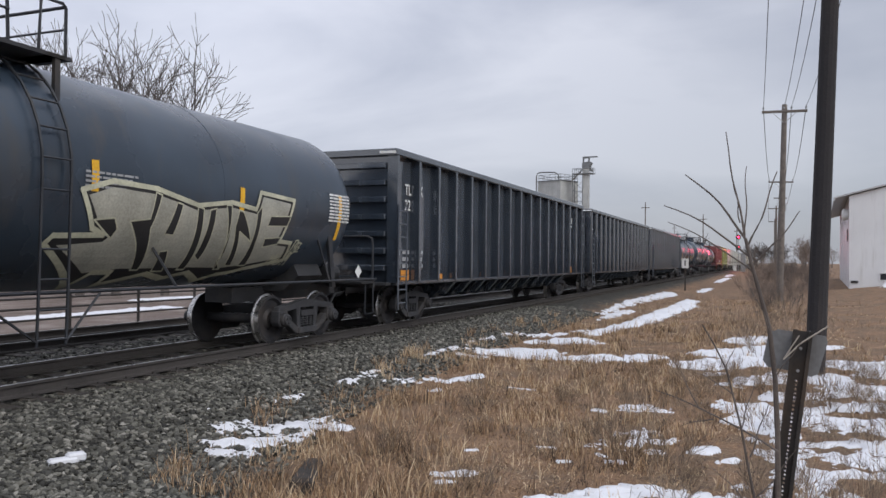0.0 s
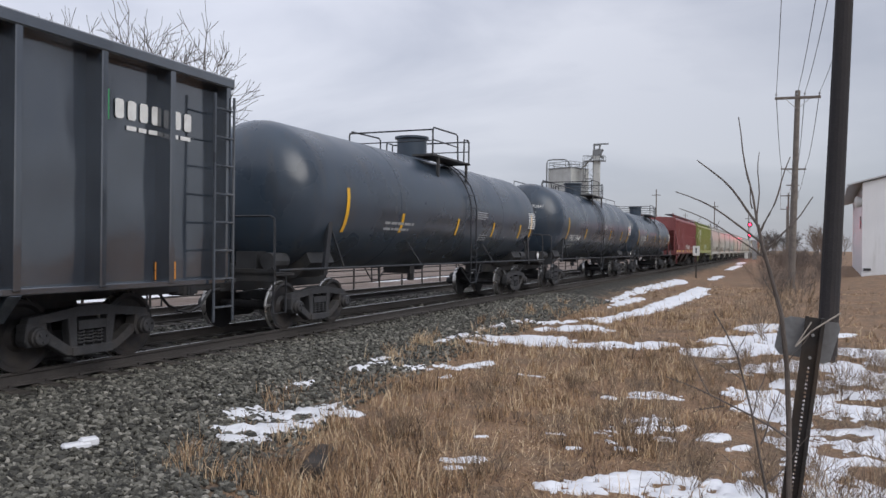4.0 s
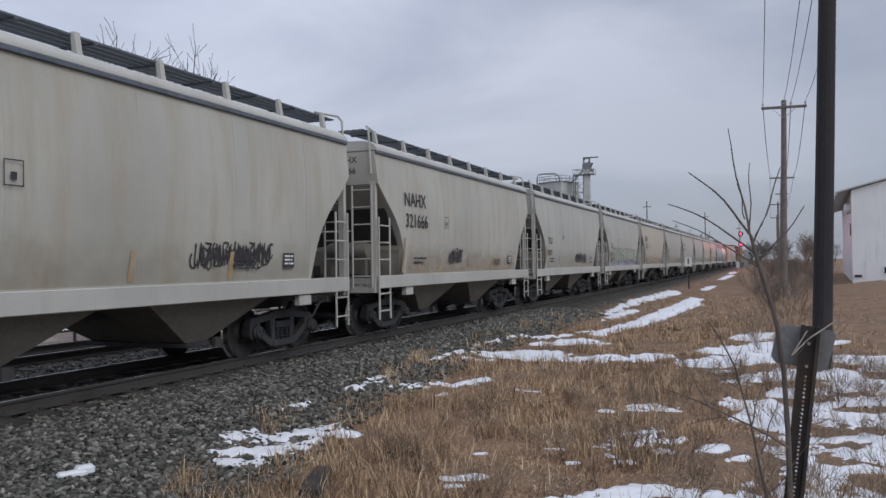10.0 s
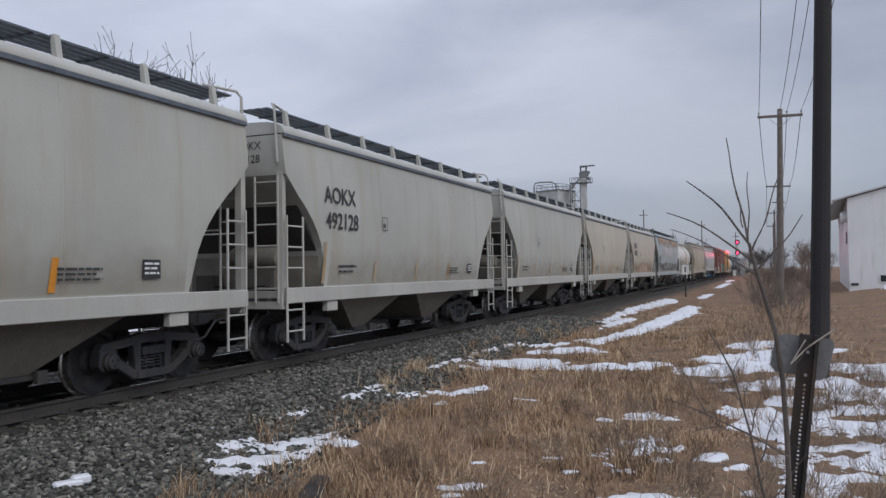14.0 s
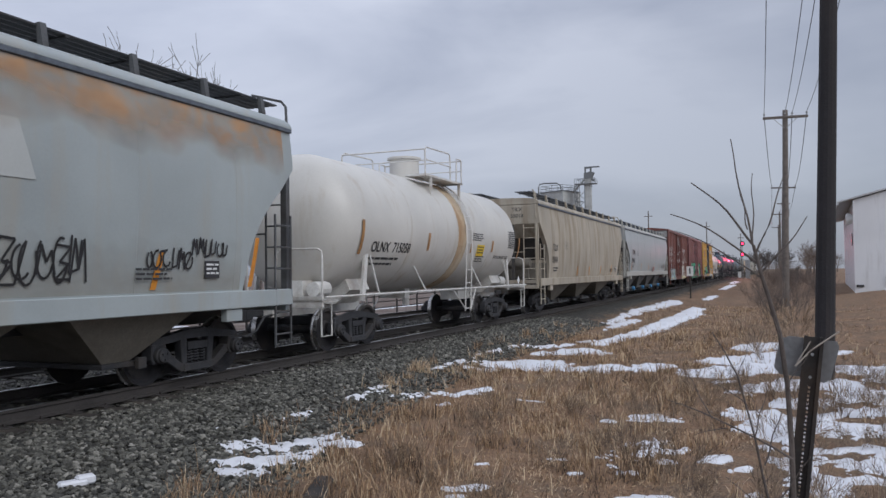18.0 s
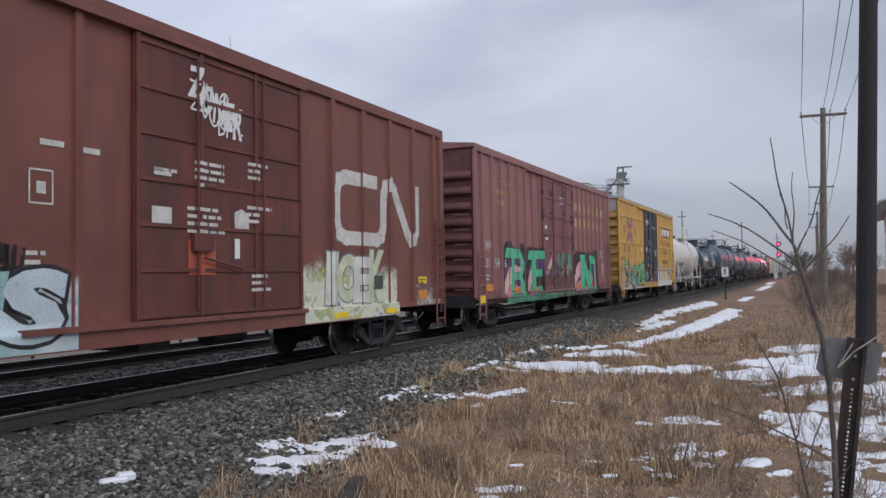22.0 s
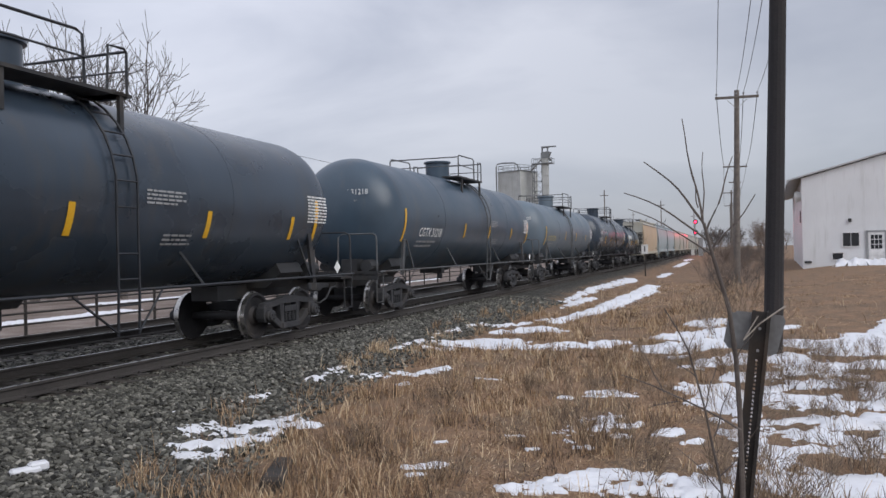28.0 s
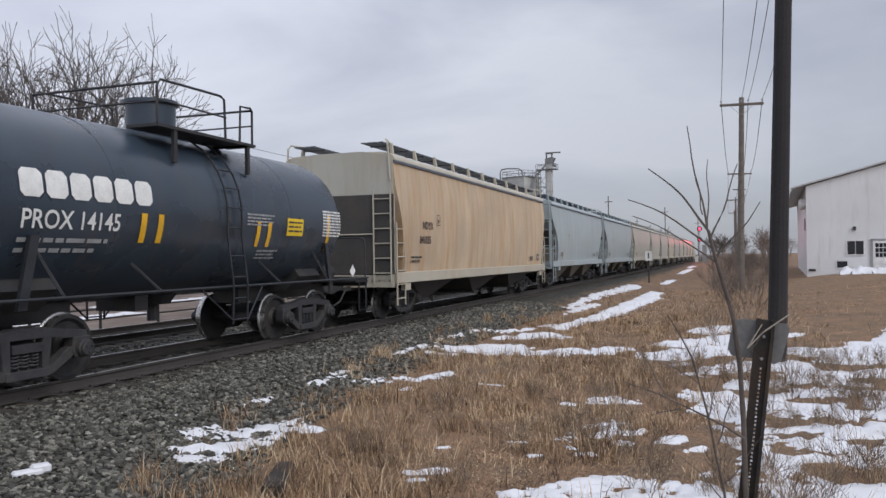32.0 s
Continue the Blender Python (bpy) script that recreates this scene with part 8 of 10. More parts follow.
outlined(car, rib.at, (
    (BLACK_SPRAY, [(-5.46, 1.5), (-5.46, 2.40), (-5.25, 2.54), (-4.95, 2.55), (-4.6, 2.36), (-4.2, 2.36), (-4.0, 2.52), (-3.75, 2.52), (-3.5, 2.32), (-3.5, 0.9), (-5.4, 0.9)]),
    (BLACK_SPRAY, [(-3.5, 0.9), (-3.5, 2.3), (-3.2, 2.44), (-1.9, 2.42), (-1.9, 0.9)]),
    (BLACK_SPRAY, [(1.8, 0.9), (1.8, 2.25), (2.4, 2.42), (4.9, 2.36), (5.0, 2.5), (5.3, 2.52), (5.62, 2.3), (5.65, 0.9)]),
    (PLUM, [(-5.42, 1.7), (-4.98, 2.08), (-4.98, 0.92), (-5.42, 0.92)]), (BLUSH, [(-5.44, 1.35), (-5.0, 1.88), (-5.0, 1.3), (-5.44, 0.95)]), (PINK, [(-5.44, 0.92), (-5.0, 1.28), (-5.0, 0.92)]),
    (MINT, [(-5.4, 2.08), (-5.28, 2.38), (-4.3, 2.36), (-3.94, 2.24), (-3.72, 2.02), (-3.70, 1.74), (-3.9, 1.55), (-3.64, 1.28), (-3.66, 0.92), (-5.0, 0.92), (-5.0, 2.08)]),
    (PLUM, [(-4.58, 1.66), (-4.3, 1.68), (-4.1, 1.82), (-4.14, 2.04), (-4.58, 2.06)]), (BLUSH, [(-4.58, 1.64), (-4.3, 1.66), (-4.14, 1.78), (-4.58, 1.9)]), (PLUM, [(-4.58, 1.0), (-4.12, 1.0), (-4.08, 1.24), (-4.3, 1.40), (-4.58, 1.42)]), (PINK, [(-4.56, 1.0), (-4.2, 1.0), (-4.2, 1.2), (-4.56, 1.3)]),
    (PLUM, [(-3.46, 1.5), (-3.02, 2.06), (-1.86, 2.12), (-1.86, 1.72), (-2.6, 1.7), (-2.6, 0.92), (-3.46, 0.92)]), (BLUSH, [(-3.46, 1.3), (-3.0, 1.9), (-3.0, 1.3), (-3.46, 0.92)]), (PINK, [(-3.40, 0.92), (-3.0, 1.24), (-3.0, 0.92)]),
    (MINT, [(-3.4, 2.05), (-3.26, 2.34), (-1.92, 2.36), (-1.92, 2.08), (-2.58, 2.08), (-2.58, 1.74), (-2.05, 1.76), (-2.0, 1.52), (-2.58, 1.5), (-2.58, 1.2), (-2.0, 1.2), (-1.92, 0.92), (-3.0, 0.92), (-3.0, 2.05)]),
    (PLUM, [(1.82, 1.2), (2.3, 1.9), (2.95, 2.0), (2.95, 0.92), (1.82, 0.92)]), (BLUSH, [(1.82, 1.5), (2.9, 2.26), (2.9, 1.7), (1.9, 1.0)]), (PINK, [(1.84, 0.92), (2.9, 1.5), (2.9, 1.0), (2.4, 0.92)]),
    (MINT, [(2.7, 2.0), (2.84, 2.32), (3.4, 2.32), (4.02, 1.62), (4.02, 2.05), (4.16, 2.32), (4.9, 2.28), (5.14, 2.1), (5.18, 0.92), (4.72, 0.92), (4.72, 1.96), (4.4, 1.96), (4.4, 0.92), (4.0, 0.92), (3.3, 1.75), (3.3, 0.92), (2.95, 0.92), (2.95, 2.0)]),
    (PLUM, [(3.34, 0.92), (3.95, 0.92), (3.34, 1.62)]), (BLUSH, [(3.36, 0.94), (3.8, 0.94), (3.36, 1.36)]), (PLUM, [(4.42, 0.94), (4.7, 0.94), (4.7, 1.94), (4.42, 1.94)]), (PINK, [(4.44, 0.94), (4.6, 0.94), (4.6, 1.5), (4.44, 1.7)])), BLACK_SPRAY, 0.035, 0.004)
outlined(car, rib.at, (
    (PLUM, [(-1.7, 1.2), (-0.95, 2.1), (-0.95, 1.1), (-1.7, 1.1)]), (BLUSH, [(-1.8, 1.55), (-0.82, 2.36), (-0.86, 2.02), (-1.66, 1.3)]), (MUTED, [(-0.95, 2.08), (-0.78, 2.36), (-0.05, 2.36), (0.0, 1.9), (-0.3, 1.45), (-0.2, 1.1), (-0.95, 1.1)]), (PLUM, [(-0.55, 1.5), (-0.25, 1.5), (-0.25, 2.05), (-0.55, 2.05)]),
    (MUTED, [(0.05, 2.06), (0.2, 2.34), (0.72, 2.34), (0.72, 2.1), (0.42, 2.08), (0.42, 1.1), (0.05, 1.1)]), (BLUSH, [(0.45, 1.3), (0.95, 2.0), (0.95, 1.5), (0.5, 1.1)]), (MUTED, [(0.95, 1.1), (1.36, 1.1), (1.36, 2.3), (0.95, 2.3)]), (PINK, [(-0.25, 1.1), (0.05, 1.1), (0.05, 1.7)]), (BLUSH, [(0.45, 1.1), (0.9, 1.1), (0.9, 1.3)])), BLACK_SPRAY, 0.03, 0.004)
decal("mural_stripe", flat_rects([(-5.4, -0.4, 0.76, 0.95)]), MINT, car, rib.at(0.010))
decal("mural_stripe", flat_rects([(-0.4, 5.0, 0.80, 0.95)]), MUTED, car, rib.at(0.010))
decal("rust_mist", flat_rects([(-1.9, 1.7, 1.05, 2.5)]), film("scraped_mist", [(0.08, 0.04, 0.04), (0.15, 0.06, 0.055), (0.20, 0.10, 0.09)], 1.55, 0.12, 7.3, 2.6, 0.8), car, rib.at(0.020))
decal("rust_mist", flat_rects([(-7.65, 7.65, 0.78, 1.5)]), film("road_grime", [(0.06, 0.04, 0.038), (0.10, 0.05, 0.046), (0.05, 0.036, 0.034)], 0.85, 0.3, 4.3, 1.6, 0.75), car, rib.at(0.036))
PEEL = mat("dark_peeled_patch", (0.06, 0.042, 0.04), 0.7, 0.0, 0.4, 5.0)
for k in range(26):
    rk = random.Random(500 + k)
    y, z = rk.choice((-1.8, -1.0, -0.62, 0.5, 0.62, 1.4, 1.6)) + rk.uniform(-0.1, 0.1), rk.choice((2.6, 2.95, 3.55, 3.75, 4.35, 4.45)) + rk.uniform(-0.12, 0.12)
    tall, wide = rk.uniform(0.05, 0.2), rk.uniform(0.05, 0.22)
    rad = [rk.uniform(0.4, 1.1) for i in range(11)]
    decal("peeled_patch", flat_poly([[(y + wide * rad[i] * math.cos(0.571 * i), z + tall * rad[i] * math.sin(0.571 * i)) for i in range(11)]]), PEEL, car, rib.at(0.003))
for u, v, w, h in ((-1.72, 3.1, 0.24, 0.12), (-1.66, 2.74, 0.26, 0.08)):
    decal("paper_patch", flat_rects([(u, u + w, v, v + h)]), WHITE_DECAL, car, rib.at(0.008))
for u, v, w, h, m in ((-7.0, 1.14, 0.52, 0.2, ORANGE), (-7.6, 0.84, 0.5, 0.2, SAFETY_YELLOW), (-4.75, 1.08, 0.42, 0.11, ORANGE), (-2.85, 1.06, 0.42, 0.12, ORANGE), (2.2, 1.06, 0.5, 0.11, ORANGE), (4.85, 1.06, 0.34, 0.11, ORANGE)):
    decal("reflective_patch", flat_rects([(u, u + w, v, v + h)]), m, car, rib.at(0.04))
for u, v, rows, k in ((0.0, 4.30, (0.62, 0.56, 0.5), 16), (-6.95, 1.6, (0.34, 0.3), 17), (-1.0, 2.1, (0.2,), 18), (5.9, 2.5, (0.5, 0.4, 0.5), 19), (6.3, 1.95, (0.4, 0.35, 0.4, 0.35), 20)):
    note(car, rib_note(rib, u, v, 0.008), rows, 0.05, 0.05, WORN_WHITE, k)
for z, x in ((3.7, -0.75), (3.0, -0.8), (1.42, -0.9)):
    note(car, OnEnd(x, -half - 0.04, z, 0.012), (0.5, 0.46), 0.04, 0.04, WORN_WHITE, int(z * 7))

# mustard boxcar
FB_POSTS = (-7.8, -7.05, -6.26, -5.42, -4.56, -3.76, -2.94, -2.07, 1.95, 2.75, 3.6, 4.47, 5.35, 6.12, 6.94, 7.8)
car, half, rib = boxcar(409.4, 425.2, 5.2, FB_PAINT, "mustard-yellow boxcar with a slate door and teal sprayed shapes", FB_DOOR, GREY_ROOF, YEL_END, (-1.9, 1.78), FB_POSTS, cross=True)
W = rib.x
for tx, u, v in (("FB", -6.9, 2.58), ("OX", -6.06, 2.58), ("50", -6.9, 2.11), ("47", -6.1, 2.11), ("53", -5.28, 2.14)):
    bm = bmesh.new()
    bm.from_mesh(letters(tx, 0.44, 0.01))
    for q in bm.verts:
        q.co.x, q.co.y = u + q.co.x * 0.84 + 0.12 * q.co.y, v + q.co.y
    decal("car_lettering", bm, DARK_DECAL, car, rib.at(0.006))
for tx, u, v in (("next", -6.88, 3.74), ("load", -6.80, 3.50), ("any", -4.35, 3.72), ("road", -4.40, 3.50)):
    decal("slogan_lettering", letters(tx, 0.27, 0.004), DARK_DECAL, car, OnSide(W, u, v, 0.006), stretch=(0.9, 1))
BLUE_X = mat("blue_emblem_paint", (0.055, 0.11, 0.33), 0.5)
RED_X = mat("red_emblem_paint", (0.52, 0.10, 0.06), 0.5)
# two crossing bands of red and blue that bend back at the middle
for k, (m, poly) in enumerate(((RED_X, [(-6.02, 4.12), (-6.02, 3.92), (-5.60, 3.66), (-6.02, 3.40), (-6.02, 3.20), (-5.40, 3.58), (-5.40, 3.76)]), (RED_X, [(-4.74, 4.10), (-4.74, 3.88), (-5.08, 3.66), (-4.74, 3.44), (-4.74, 3.22), (-5.26, 3.58), (-5.26, 3.74)]),
                               (BLUE_X, [(-6.02, 4.22), (-5.84, 4.28), (-5.30, 3.86), (-5.22, 3.66), (-5.30, 3.46), (-5.86, 3.06), (-6.02, 3.14), (-5.44, 3.56), (-5.40, 3.66), (-5.44, 3.78)]), (BLUE_X, [(-4.74, 4.18), (-4.80, 4.30), (-5.34, 3.90), (-5.26, 3.78)]), (BLUE_X, [(-4.72, 3.12), (-4.80, 3.02), (-5.34, 3.42), (-5.26, 3.54)]))):
    decal("trade_emblem", flat_poly([poly]), m, car, rib.at(0.006 + 0.0008 * k))
decal("trade_panel", flat_rects([(3.74, 6.30, 3.68, 4.24)]), DARK_DECAL, car, rib.at(0.006))
for u in (3.86, 4.68, 5.5):
    decal("trade_blocks", flat_poly([[(u, 3.76), (u + 0.60, 3.76), (u + 0.70, 4.16), (u + 0.1, 4.16)]]), WHITE_DECAL, car, rib.at(0.009))
for u in (4.40, 5.20):
    for v in (3.82, 3.91, 4.0):
        decal("trade_stripe", flat_rects([(u, u + 0.46, v, v + 0.035)]), DARK_DECAL, car, rib.at(0.012))
for tx, u, v in (("Railcar", 3.30, 3.22), ("Pooling", 4.98, 3.20), ("Experts", 4.12, 2.64)):
    decal("slogan_lettering", letters(tx, 0.42, 0.004), DARK_DECAL, car, rib_note(rib, u, v), stretch=(0.98, 1))
note(car, rib_note(rib, 4.06, 2.30), (1.52,), 0.22, 0.1, DARK_DECAL, 9)
decal("spray_mist", flat_rects([(-7.85, -1.9, 0.78, 2.25)]), film("candy_mist", [(0.22, 0.44, 0.56), (0.56, 0.22, 0.30), (0.54, 0.36, 0.16), (0.30, 0.50, 0.56), (0.60, 0.26, 0.32), (0.36, 0.52, 0.50)], 1.75, 0.3, 6.1, 1.5), car, rib.at(0.004))
decal("spray_mist", flat_rects([(1.9, 6.9, 0.78, 2.3)]), film("pastel_mist", [(0.40, 0.56, 0.60), (0.60, 0.36, 0.42), (0.62, 0.58, 0.54), (0.34, 0.52, 0.50), (0.60, 0.56, 0.50), (0.56, 0.34, 0.46), (0.52, 0.56, 0.36)], 1.78, 0.16, 9.1, 1.4), car, rib.at(0.004))
decal("spray_mist", flat_rects([(-1.85, 1.75, 1.05, 2.1)]), film("door_mist", [(0.42, 0.40, 0.42), (0.45, 0.22, 0.28), (0.30, 0.36, 0.42)], 1.05, 0.25, 3.6, 1.8, 0.8), car, rib.at(0.004))
MINT, SEA = mat("mint_spray", (0.27, 0.42, 0.35), 0.5, 0.0, 0.5, 2.6, dirt=(0.15, 0.29, 0.26), dirt_amount=0.55), mat("sea_green_spray", (0.17, 0.35, 0.30), 0.5, 0.0, 0.5, 2.2, dirt=(0.34, 0.42, 0.36), dirt_amount=0.5)
outlined(car, rib.at, (
    (SEA, [(-6.77, 1.92), (-6.46, 2.01), (-6.14, 1.97), (-6.06, 1.76), (-6.01, 1.46), (-5.93, 1.6), (-5.59, 1.39), (-5.29, 1.58), (-4.94, 1.69), (-5.23, 1.32), (-5.42, 1.18), (-5.88, 1.12), (-6.15, 1.08), (-6.55, 0.94), (-6.92, 0.9), (-6.91, 1.18), (-6.45, 1.18), (-6.22, 1.21)]),
    (MINT, [(-6.83, 1.98), (-6.58, 2.12), (-6.29, 2.18), (-6.07, 2.13), (-6.24, 2.03), (-6.49, 2.0), (-6.54, 1.8), (-6.79, 1.78)])), BLACK_SPRAY, 0.045, 0.010)
outlined(car, rib.at, (
    (SEA, [(-4.9, 1.73), (-4.7, 1.91), (-4.49, 1.96), (-4.46, 1.72), (-4.47, 1.28), (-4.29, 0.92), (-4.72, 0.8), (-5.18, 0.96), (-5.42, 1.28), (-5.23, 1.53)]),
    (MINT, [(-4.14, 2.15), (-3.89, 2.0), (-3.77, 1.83), (-3.84, 1.36), (-4.07, 0.96), (-4.4, 1.05), (-4.51, 1.67), (-4.12, 1.73)]),
    (MINT, [(-3.61, 1.67), (-3.44, 1.95), (-3.14, 1.73), (-3.15, 1.64), (-3.28, 1.52), (-3.58, 1.56)]),
    (SEA, [(-3.74, 1.47), (-3.33, 1.19), (-3.12, 1.19), (-3.64, 0.89), (-3.99, 0.92)])), BLACK_SPRAY, 0.04, 0.0125)
outlined(car, rib.at, (
    (MINT, [(-3.1, 1.77), (-3.0, 2.02), (-2.43, 2.05), (-2.13, 2.18), (-2.12, 2.07), (-2.47, 1.79), (-1.98, 1.48), (-1.96, 1.17), (-2.32, 1.01), (-2.99, 0.93), (-3.02, 1.63)]),), BLACK_SPRAY, 0.04, 0.0175)
decal("paint_patch", flat_poly([[(-3.67, 1.29), (-3.07, 1.26), (-3.06, 1.62), (-3.65, 1.62)]]), FB_PAINT, car, rib.at(0.020))
# dark strokes and thrown shadows over the fill
decal("mural_shadow", flat_poly([[(-5.49, 1.34), (-5.33, 1.35), (-5.05, 1.01), (-4.69, 0.80), (-4.99, 0.80), (-5.31, 0.99)]]), BLACK_SPRAY, car, rib.at(0.0215))
for k, (w, line) in enumerate(((0.10, [(-6.75, 1.92), (-6.54, 1.76), (-6.37, 1.55), (-6.22, 1.33), (-6.01, 1.18)]), (0.05, [(-5.93, 1.6), (-6.01, 1.39), (-6.09, 1.3)]), (0.08, [(-6.01, 1.2), (-5.65, 1.37), (-5.29, 1.58), (-4.94, 1.68)]),
                               (0.05, [(-6.91, 1.05), (-6.69, 1.13), (-6.45, 1.16), (-5.93, 1.17)]), (0.06, [(-6.64, 0.9), (-6.35, 0.99), (-6.07, 1.07)]), (0.05, [(-6.77, 1.01), (-6.74, 1.11), (-6.66, 0.94)]), (0.06, [(-5.65, 1.15), (-5.3, 0.94), (-4.99, 0.82)]))):
    for j, piece in enumerate(ribbon(line, w, False)):
        decal("mural_stroke", flat_poly([piece]), BLACK_SPRAY, car, rib.at(0.0215 + 0.0004 * k + 0.0001 * (j % 4)))
for k, (w, line) in enumerate(((0.05, [(-4.74, 1.56), (-4.63, 1.39), (-4.49, 1.25), (-4.4, 1.0), (-4.28, 0.92)]), (0.05, [(-4.53, 1.62), (-4.53, 1.34), (-4.4, 0.97)]), (0.05, [(-4.35, 1.62), (-4.07, 1.07)]), (0.045, [(-3.78, 1.62), (-3.91, 1.31), (-4.07, 0.94)]), (0.05, [(-2.96, 1.62), (-2.99, 0.95)]),
                               (0.08, [(-2.76, 1.85), (-2.78, 1.74)]), (0.07, [(-2.63, 1.4), (-2.8, 1.11)]), (0.045, [(-2.4, 1.62), (-2.21, 1.28), (-1.98, 1.17)]), (0.06, [(-3.17, 0.85), (-2.81, 0.97), (-2.23, 0.85)]), (0.04, [(-3.72, 1.45), (-3.4, 1.34), (-3.3, 1.2)]))):
    for j, piece in enumerate(ribbon(line, w, False)):
        decal("mural_stroke", flat_poly([piece]), BLACK_SPRAY, car, rib.at(0.0245 + 0.0004 * k + 0.0001 * (j % 4)))
for k, line in enumerate(([(-6.3, 1.5), (-6.05, 1.22), (-5.7, 1.30)], [(-5.1, 1.45), (-5.3, 1.2), (-5.0, 0.95)], [(-4.3, 1.5), (-4.18, 1.15)], [(-2.85, 1.55), (-2.85, 1.05), (-2.4, 1.08)], [(-6.7, 1.74), (-6.6, 1.88), (-6.3, 1.88)])):
    for j, piece in enumerate(ribbon(line, 0.03, False)):
        decal("mural_highlight", flat_poly([piece]), WORN_WHITE, car, rib.at(0.0290 + 0.0001 * (j % 4)))
for u, v, w, h, m in ((-6.91, 1.20, 0.50, 0.20, ORANGE), (-7.5, 1.25, 0.11, 0.78, ORANGE), (-4.84, 1.30, 0.11, 0.42, ORANGE), (-2.62, 1.30, 0.11, 0.42, ORANGE), (-0.74, 1.50, 0.13, 0.55, ORANGE), (0.56, 1.34, 0.13, 0.42, ORANGE), (3.95, 1.32, 0.11, 0.42, ORANGE), (6.6, 1.1, 0.4, 0.28, ORANGE), (-6.06, 1.80, 0.42, 0.30, mat("grey_stencil_plate", (0.10, 0.11, 0.12), 0.6)), (-4.24, 2.38, 0.02, 0.3, DARK_DECAL), (-3.98, 2.38, 0.02, 0.3, DARK_DECAL), (-4.24, 2.67, 0.28, 0.02, DARK_DECAL), (-4.24, 2.36, 0.28, 0.02, DARK_DECAL), (-2.66, 2.72, 0.32, 0.22, WHITE_DECAL), (-1.62, 2.70, 0.24, 0.24, WHITE_DECAL), (5.95, 1.40, 0.42, 0.4, WHITE_DECAL), (6.0, 1.44, 0.32, 0.32, DARK_DECAL), (5.3, 1.34, 0.3, 0.2, DARK_DECAL)):
    decal("reflective_patch" if m in (ORANGE, SAFETY_YELLOW) else "stencil_plate", flat_rects([(u, u + w, v, v + h)]), m, car, rib.at(0.030))
for u, v, rows, k, m in ((-1.5, 4.42, (0.9, 1.1, 0.7), 15, WHITE_DECAL), (0.4, 4.1, (0.9,), 16, WHITE_DECAL), (0.85, 2.8, (0.7, 0.7, 0.7), 17, WHITE_DECAL), (-1.0, 2.44, (0.5, 0.4), 18, GREY_DECAL), (0.9, 1.62, (0.3, 0.3, 0.3), 19, WHITE_DECAL), (-7.5, 2.34, (0.42, 0.4), 20, DARK_DECAL), (-0.1, 1.24, (0.4,), 21, WHITE_DECAL)):
    note(car, rib_note(rib, u, v, 0.010), rows, 0.055, 0.05, m, k)
for k, (u, v, w, h) in enumerate(((-0.8, 3.1, 0.55, 0.3), (-0.75, 2.62, 0.5, 0.26), (-1.5, 1.3, 0.5, 0.4), (2.4, 1.9, 0.5, 0.26), (-1.7, 1.15, 0.3, 0.6))):
    scribble_at(car, rib.at(0.016 + 0.001 * k), u, v, w, h, WORN_WHITE if k > 1 else GREY_DECAL, 640 + k, 0.018)
decal("emblem_patch", flat_poly([[(-0.98, 1.9), (-0.6, 1.9), (-0.6, 2.1), (-0.8, 2.2), (-0.98, 2.1)]]), WORN_WHITE, car, rib.at(0.010))
decal("end_panel", flat_rects([(0, 2.9, 0, 0.52)]), GREY_ROOF, car, OnEnd(-1.45, -half + 0.07, 4.5, 0.004))
decal("end_lettering", letters("FBOX 504753", 0.2, 0.01), DARK_DECAL, car, OnEnd(-0.3, -half + 0.07, 4.67, 0.012))

tank_car(426.6, 439.9, 1.5, 2.62, TANK_WHITE, "white acid tank car with black top valves and orange strips", WHITE_RAIL, WHITE_RAIL, marks=(("OLNX 32024", -4.9, 2.0, 0.38, DARK_DECAL), ("HYDROCHLORIC", 3.3, 2.72, 0.17, DARK_DECAL), ("ACID", 3.65, 2.56, 0.17, DARK_DECAL)), strips=YELLOW, strip_at=((-5.5, 1.58, 0.92), (-2.83, 1.95, 0.5), (-1.0, 1.95, 0.46), (1.65, 1.97, 0.44), (3.24, 2.0, 0.4), (6.25, 1.8, 0.6)), panel=ORANGE, panel_y=3.8, panel_z=1.64, dome="valves", ladder_y=0.4, seed=121)
PROX = ((-4.2, 1.75, 0.95), (-1.2, 1.91, 0.44), (-0.83, 1.91, 0.44), (1.85, 1.88, 0.46), (2.22, 1.88, 0.46), (4.55, 1.8, 0.8))
car, sh = black_tank(440.6, 452.3, 1.40, 2.42, "PROX 17698", panel=SAFETY_YELLOW, size=0.26, at=(-3.5, 2.15), at_strips=tuple((y - 0.3, z, h) for y, z, h in PROX), panel_y=2.65, panel_z=2.1, cage=0.88, seed=125)
decal("trade_name", letter_blocks(6, 0.34, 0.36, 0.05, 0.05), WHITE_DECAL, car, OnTank(1.40, 2.42, -3.55, 2.46))
black_tank(453.3, 470.1, 1.58, 2.76, "CGTX 31246", TANK_BLUE, at=(-6.2, 2.1), seed=129, what="slate-grey")
black_tank(471.3, 487.9, 1.5, 2.60, "", seed=133)
black_tank(489.3, 506.3, 1.56, 2.68, "CGTX 31218", TANK_BLUE, at=(-5.7, 2.1), at_strips=((-6.9, 1.95, 0.9), (-1.7, 2.1, 0.46), (1.17, 2.1, 0.46), (4.26, 2.1, 0.44), (6.9, 1.95, 0.88)), seed=137, what="slate-grey")
